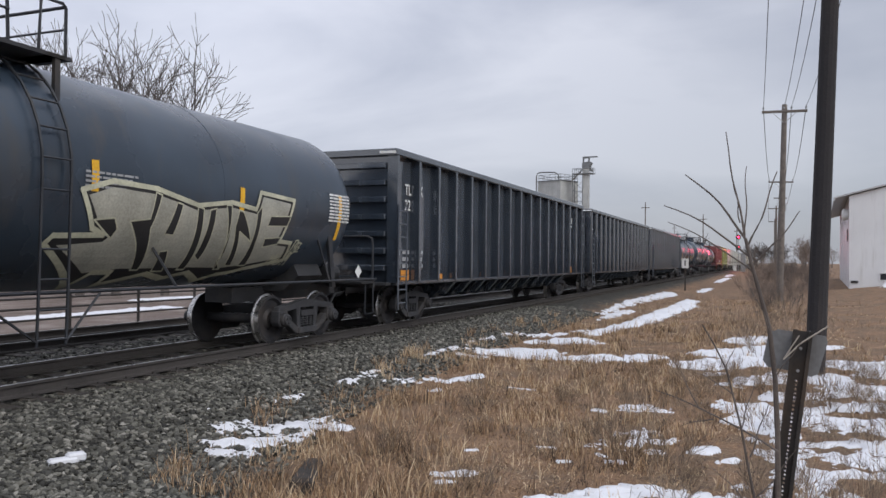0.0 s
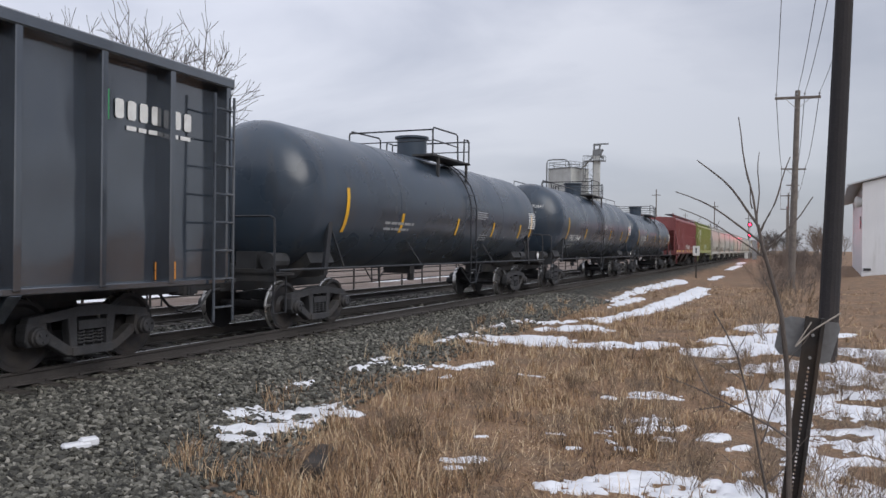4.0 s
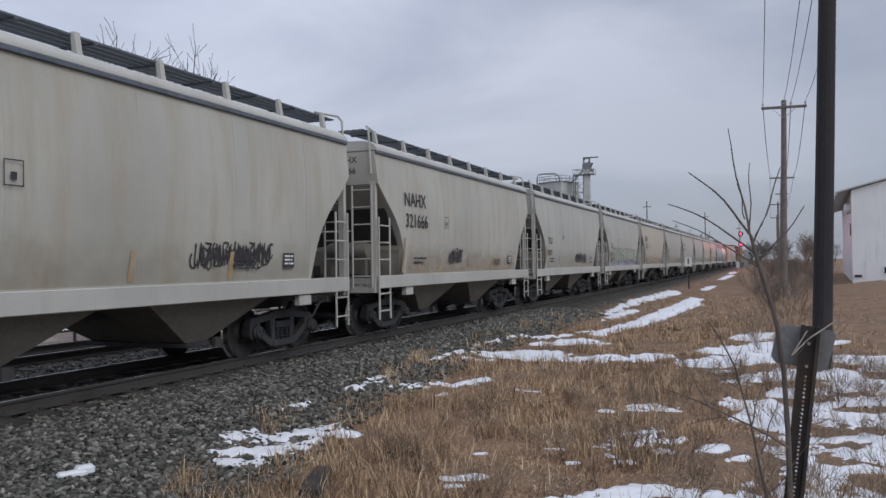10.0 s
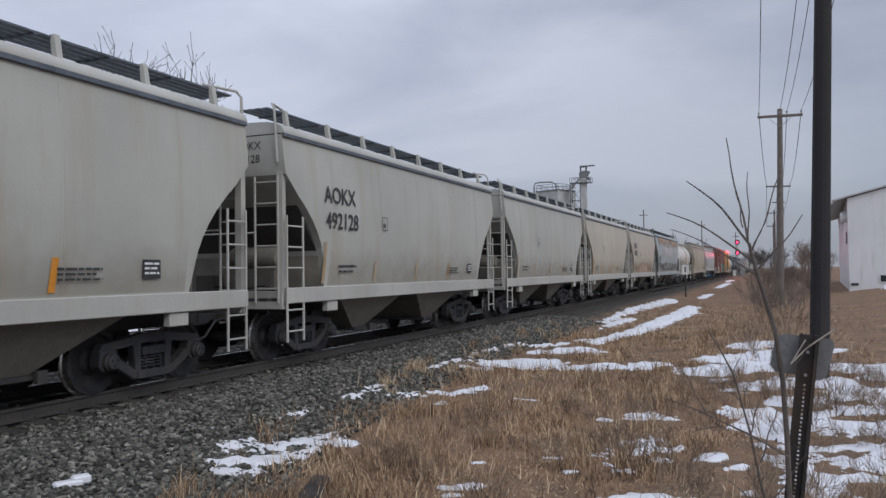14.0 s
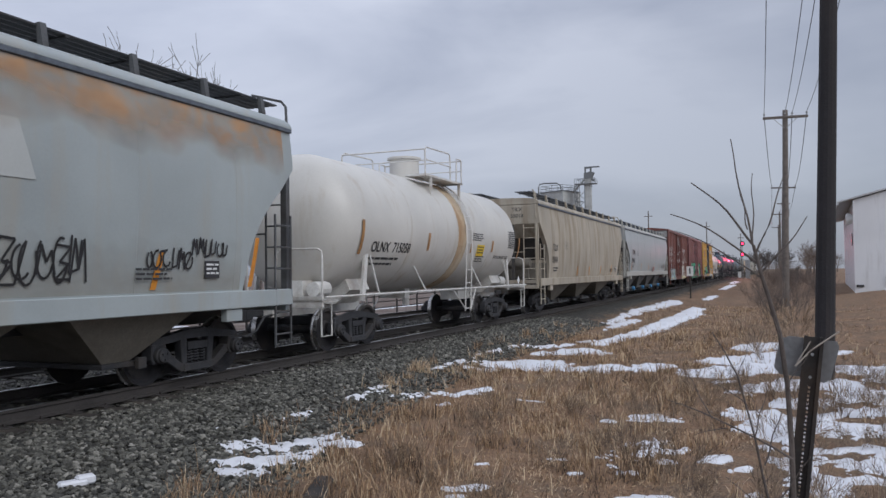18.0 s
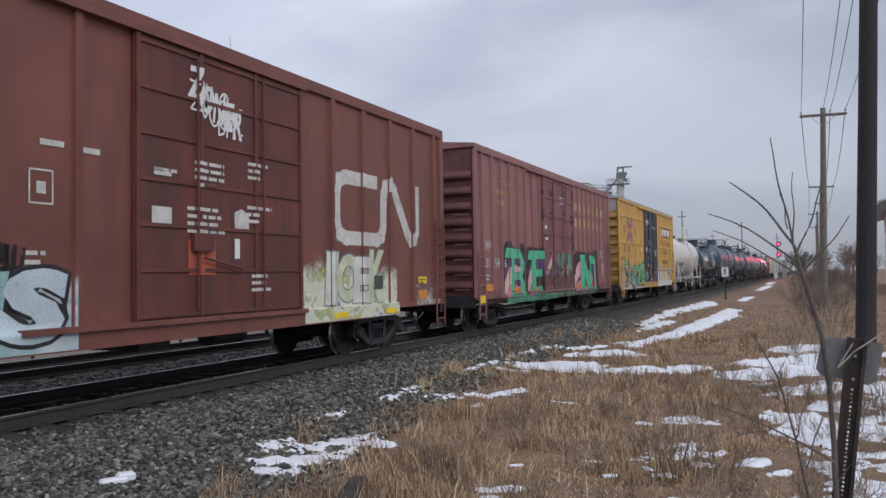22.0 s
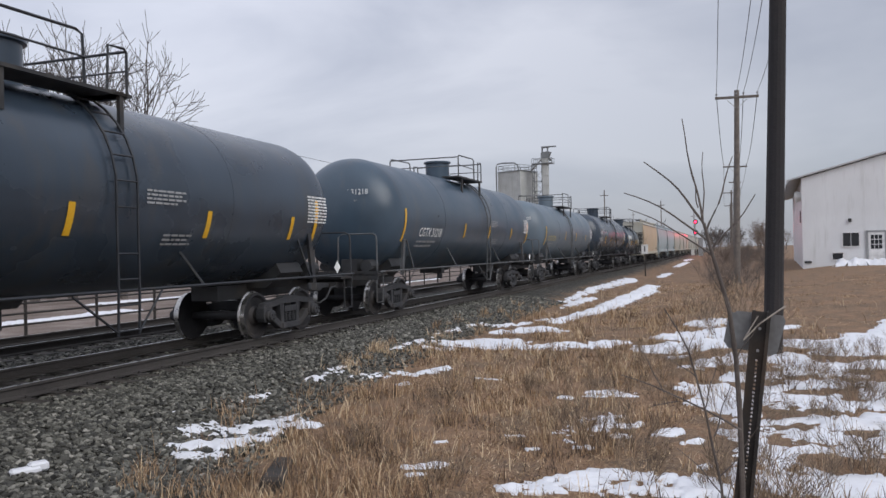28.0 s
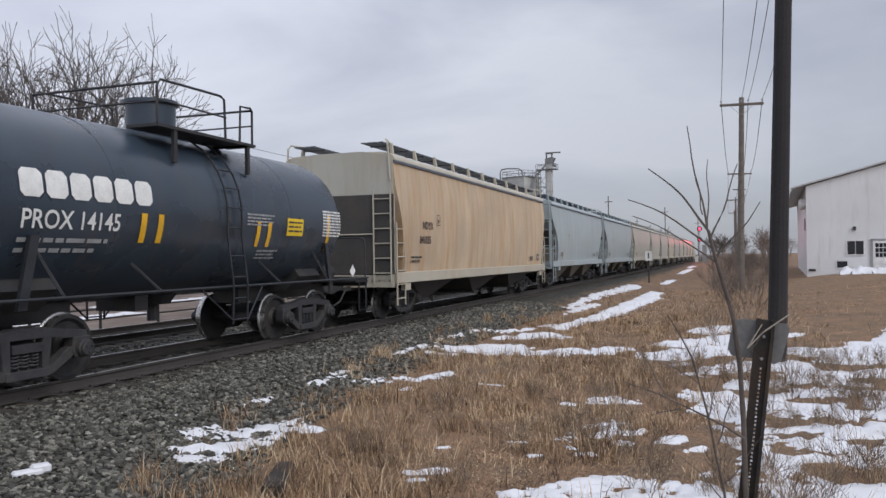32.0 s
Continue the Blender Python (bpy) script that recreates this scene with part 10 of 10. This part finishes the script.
def utility_pole(x, y, height, r, lean, material, arm_z, extra):
    z = ground_z(x, y)
    p = thing("utility_pole", "tall timber utility pole with a crossarm and wires", "utility pole", pose(x, y, z, 0, lean, 0), group="pole line")
    bm = bmesh.new()
    tube(bm, [(0, 0, -0.4), (0, 0, height * 0.5), (0, 0, height)], r, 14, r_end=r * 0.72)
    part("shaft", bm, material, p)
    arm = part("crossarm", shape("crossarm", lambda bm: quad_box(bm, -1.15, 1.15, -0.16, -0.04, -0.07, 0.07), bevel=0.01), GREY_POLE, p, at=pose(0, 0, arm_z, 0, 0, 0))
    for s in (-1, 1):
        part("brace", shape(f"brace{s}", lambda bm: tube(bm, [(s * 0.62, -0.16, -0.05), (s * 0.05, -0.16, -0.6)], 0.018, 5)), GALV, arm)
    for dx in (-1.08, 0.35, -0.02, 1.08):
        part("insulator", shape("insulator", lambda bm: lathe(bm, [(0.0, 0.02), (0.08, 0.02), (0.09, 0.055), (0.15, 0.06), (0.2, 0.035), (0.22, 0.01)], "z", 10)), GALV, arm, at=pose(dx, -0.10, 0.07))
    if extra:
        part("transformer", shape("transformer", lambda bm: lathe(bm, [(0, 0.2), (0.03, 0.24), (0.75, 0.24), (0.8, 0.16)], "z", 14), 40), GALV, p, at=pose(0.35, 0.1, arm_z - 2.9))
        part("lower_arm", shape("lower_arm", lambda bm: quad_box(bm, -0.6, 0.6, -0.14, -0.05, -0.05, 0.05)), GREY_POLE, p, at=pose(0, 0, arm_z - 1.6))
    a = radians(lean)
    ARMS.append([Vector((x + math.sin(a) * (arm_z + 0.25) + dx, y - 0.1, z + math.cos(a) * (arm_z + 0.25))) for dx in (-1.08, -0.02, 0.35, 1.08)])


utility_pole(1.075, 16.0, 12.5, 0.178, 1.95, POLE, 11.4, False)
utility_pole(1.36, 47.0, 10.85, 0.19, 1.1, GREY_POLE, 10.45, False)
utility_pole(2.22, 85.0, 10.7, 0.17, 1.6, GREY_POLE, 10.2, True)
utility_pole(3.05, 124.0, 10.4, 0.17, 0.0, GREY_POLE, 10.0, False)
utility_pole(3.8, 165.0, 10.5, 0.17, 0.0, GREY_POLE, 10.0, False)
for n_span, (A, B) in enumerate(zip([[v + Vector((-0.4, -34, 0.6)) for v in ARMS[0]]] + ARMS, ARMS)):
    for u, v in zip(A, B):
        bm = bmesh.new()
        tube(bm, [u.lerp(v, t / 10) - Vector((0, 0, 0.75 * 4 * (t / 10) * (1 - t / 10))) for t in range(11)], 0.013 if n_span < 2 else 0.02, 4)
        thing("overhead_wire", "thin dark overhead wire slung between poles", "wire", group="overhead wires", mesh=finish(bm, "overhead_wire"), material=WIRE)
for x, y, h in ((-12, 210, 14), (-22, 175, 15), (-4.5, 240, 12), (-30, 330, 17)):
    p = thing("distant_pole", "slim distant utility pole", "utility pole", pose(x, y, ground_z(x, y)), group="distant poles")
    bm = bmesh.new()
    tube(bm, [(0, 0, -0.3), (0, 0, h)], 0.16, 8, r_end=0.11)
    part("shaft", bm, GREY_POLE, p)
    part("crossarm", shape("far_crossarm", lambda bm: quad_box(bm, -0.9, 0.9, -0.08, 0.08, -0.08, 0.08)), GREY_POLE, p, at=pose(0, 0, h - 1.2))
bm = bmesh.new()
tube(bm, [(-36, 4 + 11 * k, 11.0 + 0.004 * (k - 6) ** 2 * 4) for k in range(13)], 0.02, 4)
thing("overhead_wire", "thin dark overhead wire beyond the tracks", "wire", mesh=finish(bm, "overhead_wire"), material=WIRE, group="overhead wires")

# ---- block signal ----
SIGNAL_RED = mat("lit_red_lens", (0.6, 0.02, 0.04), 0.4, emit=(1.0, 0.03, 0.09), emit_strength=7.0)
sx, sy = -3.25, 190.0
sig = thing("railway_signal", "two-headed railway signal mast showing red lights", "railway signal", pose(sx, sy, ground_z(sx, sy)))
bm = bmesh.new()
tube(bm, [(0, 0, -0.3), (0, 0, 8.4)], 0.09, 10)
part("mast", bm, GALV, sig)
for z in (5.35, 7.75):
    h = part("signal_head", shape("signal_head", lambda bm: (lathe(bm, [(-0.03, 0.55), (0.03, 0.55)], "y", 20), quad_box(bm, -0.28, 0.28, 0.03, 0.35, -0.5, 0.5))), BLACK, sig, at=pose(0, -0.25, z))
    part("lens", shape("lens", lambda bm: lathe(bm, [(-0.03, 0.05), (0.0, 0.26)], "y", 16)), SIGNAL_RED, h, at=pose(0, -0.06, 0))
    part("hood", shape("hood", lambda bm: [quad_box(bm, 0.28 * math.cos(a) - 0.03, 0.28 * math.cos(a) + 0.03, -0.35, 0.0, 0.28 * math.sin(a) - 0.03, 0.28 * math.sin(a) + 0.03) for a in [math.pi * k / 8 for k in range(9)]]), BLACK, h)
    lamp = new("signal_light", bpy.data.lights.new("signal_light", "SPOT"))
    lamp.data.energy, lamp.data.color, lamp.data.spot_size, lamp.data.shadow_soft_size = 2600, (1.0, 0.04, 0.10), radians(60), 0.25
    lamp.matrix_basis = look((sx, sy - 0.75, z), (sx - 4, sy - 60, 2.5))
bm = bmesh.new()
ladder_build(bm, 0.0, 0.25, 0.6, 0.0, 7.6, 18, 0.02)
part("ladder", bm, GALV, sig)
WHITE_CAB = mat("white_equipment_paint", (0.70, 0.70, 0.68), 0.5, 0.0, 0.12, 3.0, dirt=(0.4, 0.36, 0.3), dirt_amount=0.2)
cab = thing("relay_cabinet", "white railway relay cabinet beside the signal", "cabinet", pose(-3.9, 186, ground_z(-3.9, 186)))
part("case", shape("case", lambda bm: quad_box(bm, -0.35, 0.35, -0.3, 0.3, 0, 1.25), bevel=0.03), WHITE_CAB, cab)
part("lid", shape("lid", lambda bm: quad_box(bm, -0.42, 0.42, -0.36, 0.36, 1.25, 1.33), bevel=0.01), WHITE_CAB, cab)
cab = thing("relay_cabinet", "white railway relay cabinet beside the signal", "cabinet", pose(-2.2, 189, ground_z(-2.2, 189)))
part("case", shape("tall_case", lambda bm: quad_box(bm, -0.5, 0.5, -0.4, 0.4, 0, 4.1), bevel=0.03), GALV, cab)
part("lid", shape("tall_lid", lambda bm: quad_box(bm, -0.58, 0.58, -0.46, 0.46, 4.1, 4.2), bevel=0.01), GALV, cab)
mp = thing("line_marker", "small white marker board on a dark post beside the track", "marker", pose(-4.65, 60, ground_z(-4.65, 60)))
bm = bmesh.new()
quad_box(bm, -0.05, 0.05, -0.03, 0.03, -0.2, 2.3)
part("post", bm, POST_GREEN, mp)
bm = bmesh.new()
quad_box(bm, -0.24, 0.24, -0.06, -0.035, 1.65, 2.35)
part("board", bm, WHITE_CAB, mp)
decal("marker_bar", flat_rects([(0, 0.09, 0, 0.4)]), DARK_DECAL, mp, OnEnd(-0.05, -0.06, 1.82, 0.005))

# ---- grain elevator ----
ELEV = mat("pale_elevator_sheet", (0.47, 0.48, 0.465), 0.6, 0.0, 0.16, 0.5, dirt=(0.33, 0.32, 0.29), dirt_amount=0.3, streak=True)
ELEV_DARK = mat("grey_elevator_frame", (0.20, 0.21, 0.215), 0.6, 0.3, 0.2, 1.0)
el = thing("grain_elevator", "pale sheet-clad grain bin block with a bucket elevator tower", "grain elevator", pose(-36.2, 155.0, ground_z(-36.2, 155.0), 0, 0, 65.4))


def bin_block(bm):
    quad_box(bm, 0, 5.6, 0, 5.6, 0, 18.2)


part("bin_block", shape("bin_block", bin_block), ELEV, el)
for k in range(16):
    part("band", shape("bin_band", lambda bm: quad_box(bm, -0.03, 5.63, -0.03, 5.63, 0, 0.08)), ELEV, el, at=pose(0, 0, 0.8 + 1.1 * k))
part("roof_slab", shape("roof_slab", lambda bm: quad_box(bm, -0.15, 5.75, -0.15, 5.75, 18.2, 18.4)), ELEV_DARK, el)
for k in range(4):
    part("corner_rib", shape("corner_rib", lambda bm: quad_box(bm, -0.12, 0.12, -0.12, 0.12, 0, 18.2)), ELEV, el, at=pose((0, 5.6, 0, 5.6)[k], (0, 0, 5.6, 5.6)[k], 0))


def roof_rails(bm):
    for z in (19.0, 19.55):
        tube(bm, [(0, 0, z), (5.6, 0, z), (5.6, 5.6, z), (0, 5.6, z)], 0.05, 4, True)
    for k in range(5):
        for x, y in ((1.4 * k, 0), (0, 1.4 * k), (5.6, 1.4 * k), (1.4 * k, 5.6)):
            tube(bm, [(x, y, 18.4), (x, y, 19.55)], 0.05, 4)


part("roof_railing", shape("roof_railing", roof_rails), ELEV_DARK, el)
part("fill_pipe", shape("fill_pipe", lambda bm: tube(bm, [(-0.5, 5.8, 0), (-0.5, 5.8, 19.4), (-0.4, 5.6, 20.0), (0.2, 4.8, 20.2), (1.2, 2.4, 20.1), (1.6, 1.8, 19.6), (1.7, 1.7, 18.4)], 0.16, 6)), ELEV_DARK, el)
LEG = pose(3.0, -4.1, 0, 0, 0, -65.4)
leg = part("leg_casing", shape("leg_casing", lambda bm: (quad_box(bm, -0.6, 0.6, -0.5, 0.5, 0, 21.6), [quad_box(bm, -0.67, 0.67, -0.57, 0.57, z, z + 0.14) for z in range(1, 21, 2)])), ELEV, el, at=LEG)
part("leg_head", shape("leg_head", lambda bm: (prism(bm, [(-0.75, 20.6), (0.75, 20.6), (1.0, 21.2), (1.25, 21.7), (0.5, 21.9), (-0.75, 21.6)], -0.6, 0.6, "y"), prism(bm, [(0.3, 20.3), (1.3, 19.8), (1.3, 20.3), (0.5, 20.9)], -0.35, 0.35, "y"))), ELEV_DARK, leg)
part("head_frame", shape("head_frame", lambda bm: [quad_box(bm, x - 0.07, x + 0.07, y - 0.07, y + 0.07, 21.6, 22.8) for x in (-0.55, 0.55) for y in (-0.4, 0.4)]), ELEV_DARK, leg)
part("hoist_beam", shape("hoist_beam", lambda bm: (quad_box(bm, -0.7, 2.3, -0.15, 0.15, 22.7, 22.95), quad_box(bm, -0.7, 0.7, -0.5, 0.5, 22.62, 22.7))), ELEV_DARK, leg)
part("work_platform", shape("work_platform", lambda bm: (quad_box(bm, -2.6, 1.6, -0.9, 0.9, 19.4, 19.55), [tube(bm, [(-2.6, y, 20.5), (1.6, y, 20.5)], 0.05, 4) for y in (-0.9, 0.9)], [tube(bm, [(-2.6 + 0.84 * k, y, 19.5), (-2.6 + 0.84 * k, y, 20.5)], 0.045, 4) for k in range(6) for y in (-0.9, 0.9)])), ELEV_DARK, leg)


def frame_tower(bm):
    for x in (-1.0, 1.0):
        for y in (-1.0, 1.0):
            tube(bm, [(x, y, 0), (x, y, 19.5)], 0.08, 4)
    for k in range(9):
        z = 2 * k
        for (ax, ay), (bx, by) in (((-1, -1), (1, -1)), ((1, -1), (1, 1)), ((1, 1), (-1, 1)), ((-1, 1), (-1, -1))):
            tube(bm, [(ax, ay, z), (bx, by, z)], 0.05, 4)
            tube(bm, [(ax, ay, z), (bx, by, z + 2)], 0.04, 4)


part("support_tower", shape("support_tower", frame_tower), ELEV_DARK, leg, at=pose(-1.6, 0.4, 0))
part("spout", shape("spout", lambda bm: tube(bm, [(0.0, 0.0, 21.2), (-2.4, 1.0, 19.0), (-3.4, 2.0, 18.4)], 0.2, 8)), ELEV, leg)

# ---- white metal building ----
CLAD = mat("white_ribbed_cladding", (0.72, 0.73, 0.745), 0.5, 0.1, 0.08, 0.4, dirt=(0.50, 0.50, 0.49), dirt_amount=0.25, streak=True)
GLASS = mat("dark_window_glass", (0.02, 0.024, 0.03), 0.08, 0.0, 0.2, 2.0)
TRIM_W = mat("white_window_trim", (0.72, 0.72, 0.72), 0.5)
ROOF_G = mat("grey_sheet_roof", (0.45, 0.46, 0.47), 0.5, 0.3, 0.2, 1.0)
bx, by = 6.05, 59.7
bld = thing("white_building", "white sheet-clad two-storey building with a gabled end", "building", pose(bx, by, 0.22, 0, 0, -4))


def gable(bm):
    prism(bm, [(0, -0.4), (18, -0.4), (18, 6.15), (9, 8.5), (0, 6.15)], 0, 0.2, "y")
    quad_box(bm, 5.2, 17.9, -0.022, 0.002, 4.55, 4.60)


part("gable_wall", shape("gable_wall", gable), CLAD, bld)
for k in range(30):
    x = 0.3 + 0.6 * k
    part("wall_rib", shape(f"gable_rib|{k}", lambda bm: quad_box(bm, 0, 0.05, -0.006, 0.002, -0.3, 6.0 + 2.35 * (1 - abs(x - 9) / 9))), CLAD, bld, at=pose(x, 0, 0))
part("long_wall", shape("long_wall", lambda bm: (quad_box(bm, 0, 0.2, 0.2, 26, -0.4, 6.15))), CLAD, bld)
for k in range(42):
    part("wall_rib", shape("wall_rib", lambda bm: quad_box(bm, -0.006, 0.002, 0, 0.05, -0.3, 5.95)), CLAD, bld, at=pose(0, 0.5 + 0.6 * k, 0))
part("back_walls", shape("back_wall", lambda bm: (quad_box(bm, 17.8, 18, 0.2, 26, -0.4, 6.15), prism(bm, [(0, -0.4), (18, -0.4), (18, 6.15), (9, 8.5), (0, 6.15)], 26, 26.2, "y"))), CLAD, bld)
part("roof", shape("roof_barn", lambda bm: (prism(bm, [(-0.9, 5.98), (9, 8.55), (18.9, 5.98), (18.9, 6.08), (9, 8.67), (-0.9, 6.08)], -0.25, 26.6, "y"), quad_box(bm, -0.95, -0.86, -0.25, 26.6, 5.82, 6.06))), ROOF_G, bld)


def window(x, z, w, h, panes, y=-0.03):
    win = part("window", shape(f"window|{w}{h}", lambda bm: (quad_box(bm, 0, w, -0.03, 0.0, 0, 0.06), quad_box(bm, 0, w, -0.03, 0.0, h - 0.06, h), quad_box(bm, 0, 0.06, -0.03, 0.0, 0.06, h - 0.06), quad_box(bm, w - 0.06, w, -0.03, 0.0, 0.06, h - 0.06))), TRIM_W, bld, at=pose(x, y, z))
    pw = (w - 0.06 * (panes + 1)) / panes
    for k in range(panes):
        part("pane", shape(f"pane|{pw:.2f}{h}", lambda bm: quad_box(bm, 0, pw, -0.012, -0.004, 0.06, h - 0.06)), GLASS, win, at=pose(0.06 + k * (pw + 0.06), 0, 0))


window(2.45, 1.30, 1.1, 1.02, 2)
window(1.80, 0.40, 0.75, 0.55, 1)
dr = part("door", shape("barn_door", lambda bm: quad_box(bm, 0, 0.95, -0.05, 0.0, 0, 2.1)), TRIM_W, bld, at=pose(4.05, -0.02, 0.15))
part("door_frame", shape("door_frame", lambda bm: (quad_box(bm, -0.16, -0.02, -0.07, 0, 0, 2.2), quad_box(bm, 0.97, 1.11, -0.07, 0, 0, 2.2), quad_box(bm, -0.16, 1.11, -0.07, 0, 2.12, 2.24))), GALV, dr)
for i in range(3):
    for j in range(3):
        part("pane", shape("door_pane", lambda bm: quad_box(bm, 0, 0.2, -0.062, -0.052, 0, 0.28)), GLASS, dr, at=pose(0.14 + 0.235 * i, 0, 1.0 + 0.33 * j))
part("wall_lamp", shape("wall_lamp", lambda bm: quad_box(bm, -0.1, 0.1, -0.2, 0, 0, 0.25), bevel=0.02), BLACK, bld, at=pose(2.95, -0.02, 3.0))
part("vent", shape("vent", lambda bm: quad_box(bm, 0, 0.45, -0.05, 0, 0, 0.16)), BLACK, bld, at=pose(0.1, -0.01, 0.22))
part("eave_window", shape("eave_window", lambda bm: quad_box(bm, -0.05, 0.0, 0, 1.2, 0, 0.85)), GLASS, bld, at=pose(-0.03, 1.5, 3.1))
part("wall_unit", shape("wall_unit", lambda bm: lathe(bm, [(-0.45, 0.3), (-0.35, 0.42), (0, 0.3)], "x", 14), 30), WHITE_CAB, bld, at=pose(0, 0.8, 4.9))
snow_patch(((8.2, 57.4, 0.7, 16.0, 57.6, 1.2), (15.5, 56.6, 1.0, 24.0, 56.8, 1.4)), 211.0, 0.45)

# ---- rail fence and yard beyond the second track ----
FENCE = mat("dark_pipe_fence", (0.045, 0.04, 0.038), 0.7, 0.3, 0.3, 3.0)
fence = thing("pipe_fence", "low dark pipe fence along the yard beyond the tracks", "fence", pose(-17.6, 0, 0))
for k in range(30):
    y = 6 + 2.6 * k
    part("post", shape("fence_post", lambda bm: tube(bm, [(0, 0, -0.3), (0, 0, 0.98)], 0.045, 6)), FENCE, fence, at=pose(0, y, -0.27))
for z in (0.15, 0.45, 0.72):
    part("rail", shape("fence_rail", lambda bm: tube(bm, [(0, 6, 0), (0, 81.4, 0)], 0.032, 6)), FENCE, fence, at=pose(0, 0, z - 0.1))

def along(t):
    """How far the train has run towards the camera's left by t seconds."""
    return 17.597 * t - 0.03833 * t * t + 0.0004004 * t ** 3


def motions():
    for c, y in CARS:
        times = [k / 2 for k in range(65) if k % 4 == 0 or -70 < y - along(k / 2) < 130]
        rows = []
        for t in times:
            w = y - along(t)
            rows.append((t, pose(TRACK_X + bend(w), w, RAIL_Z, 0, 0, -bend_turn(w))))
        walk(c, rows)
    # all wheels turn alike, so they share one turning
    walk(WHEELS[0], [(k / FPS, pose(0, 0, 0, math.degrees(along(k / FPS) / 0.457) % 360)) for k in range(int(32 * FPS) + 1)])
    turning = WHEELS[0].animation_data
    for w in WHEELS[1:]:
        w.rotation_mode = "QUATERNION"
        w.animation_data_create()
        w.animation_data.action = turning.action
        w.animation_data.action_slot = turning.action_slot


motions()
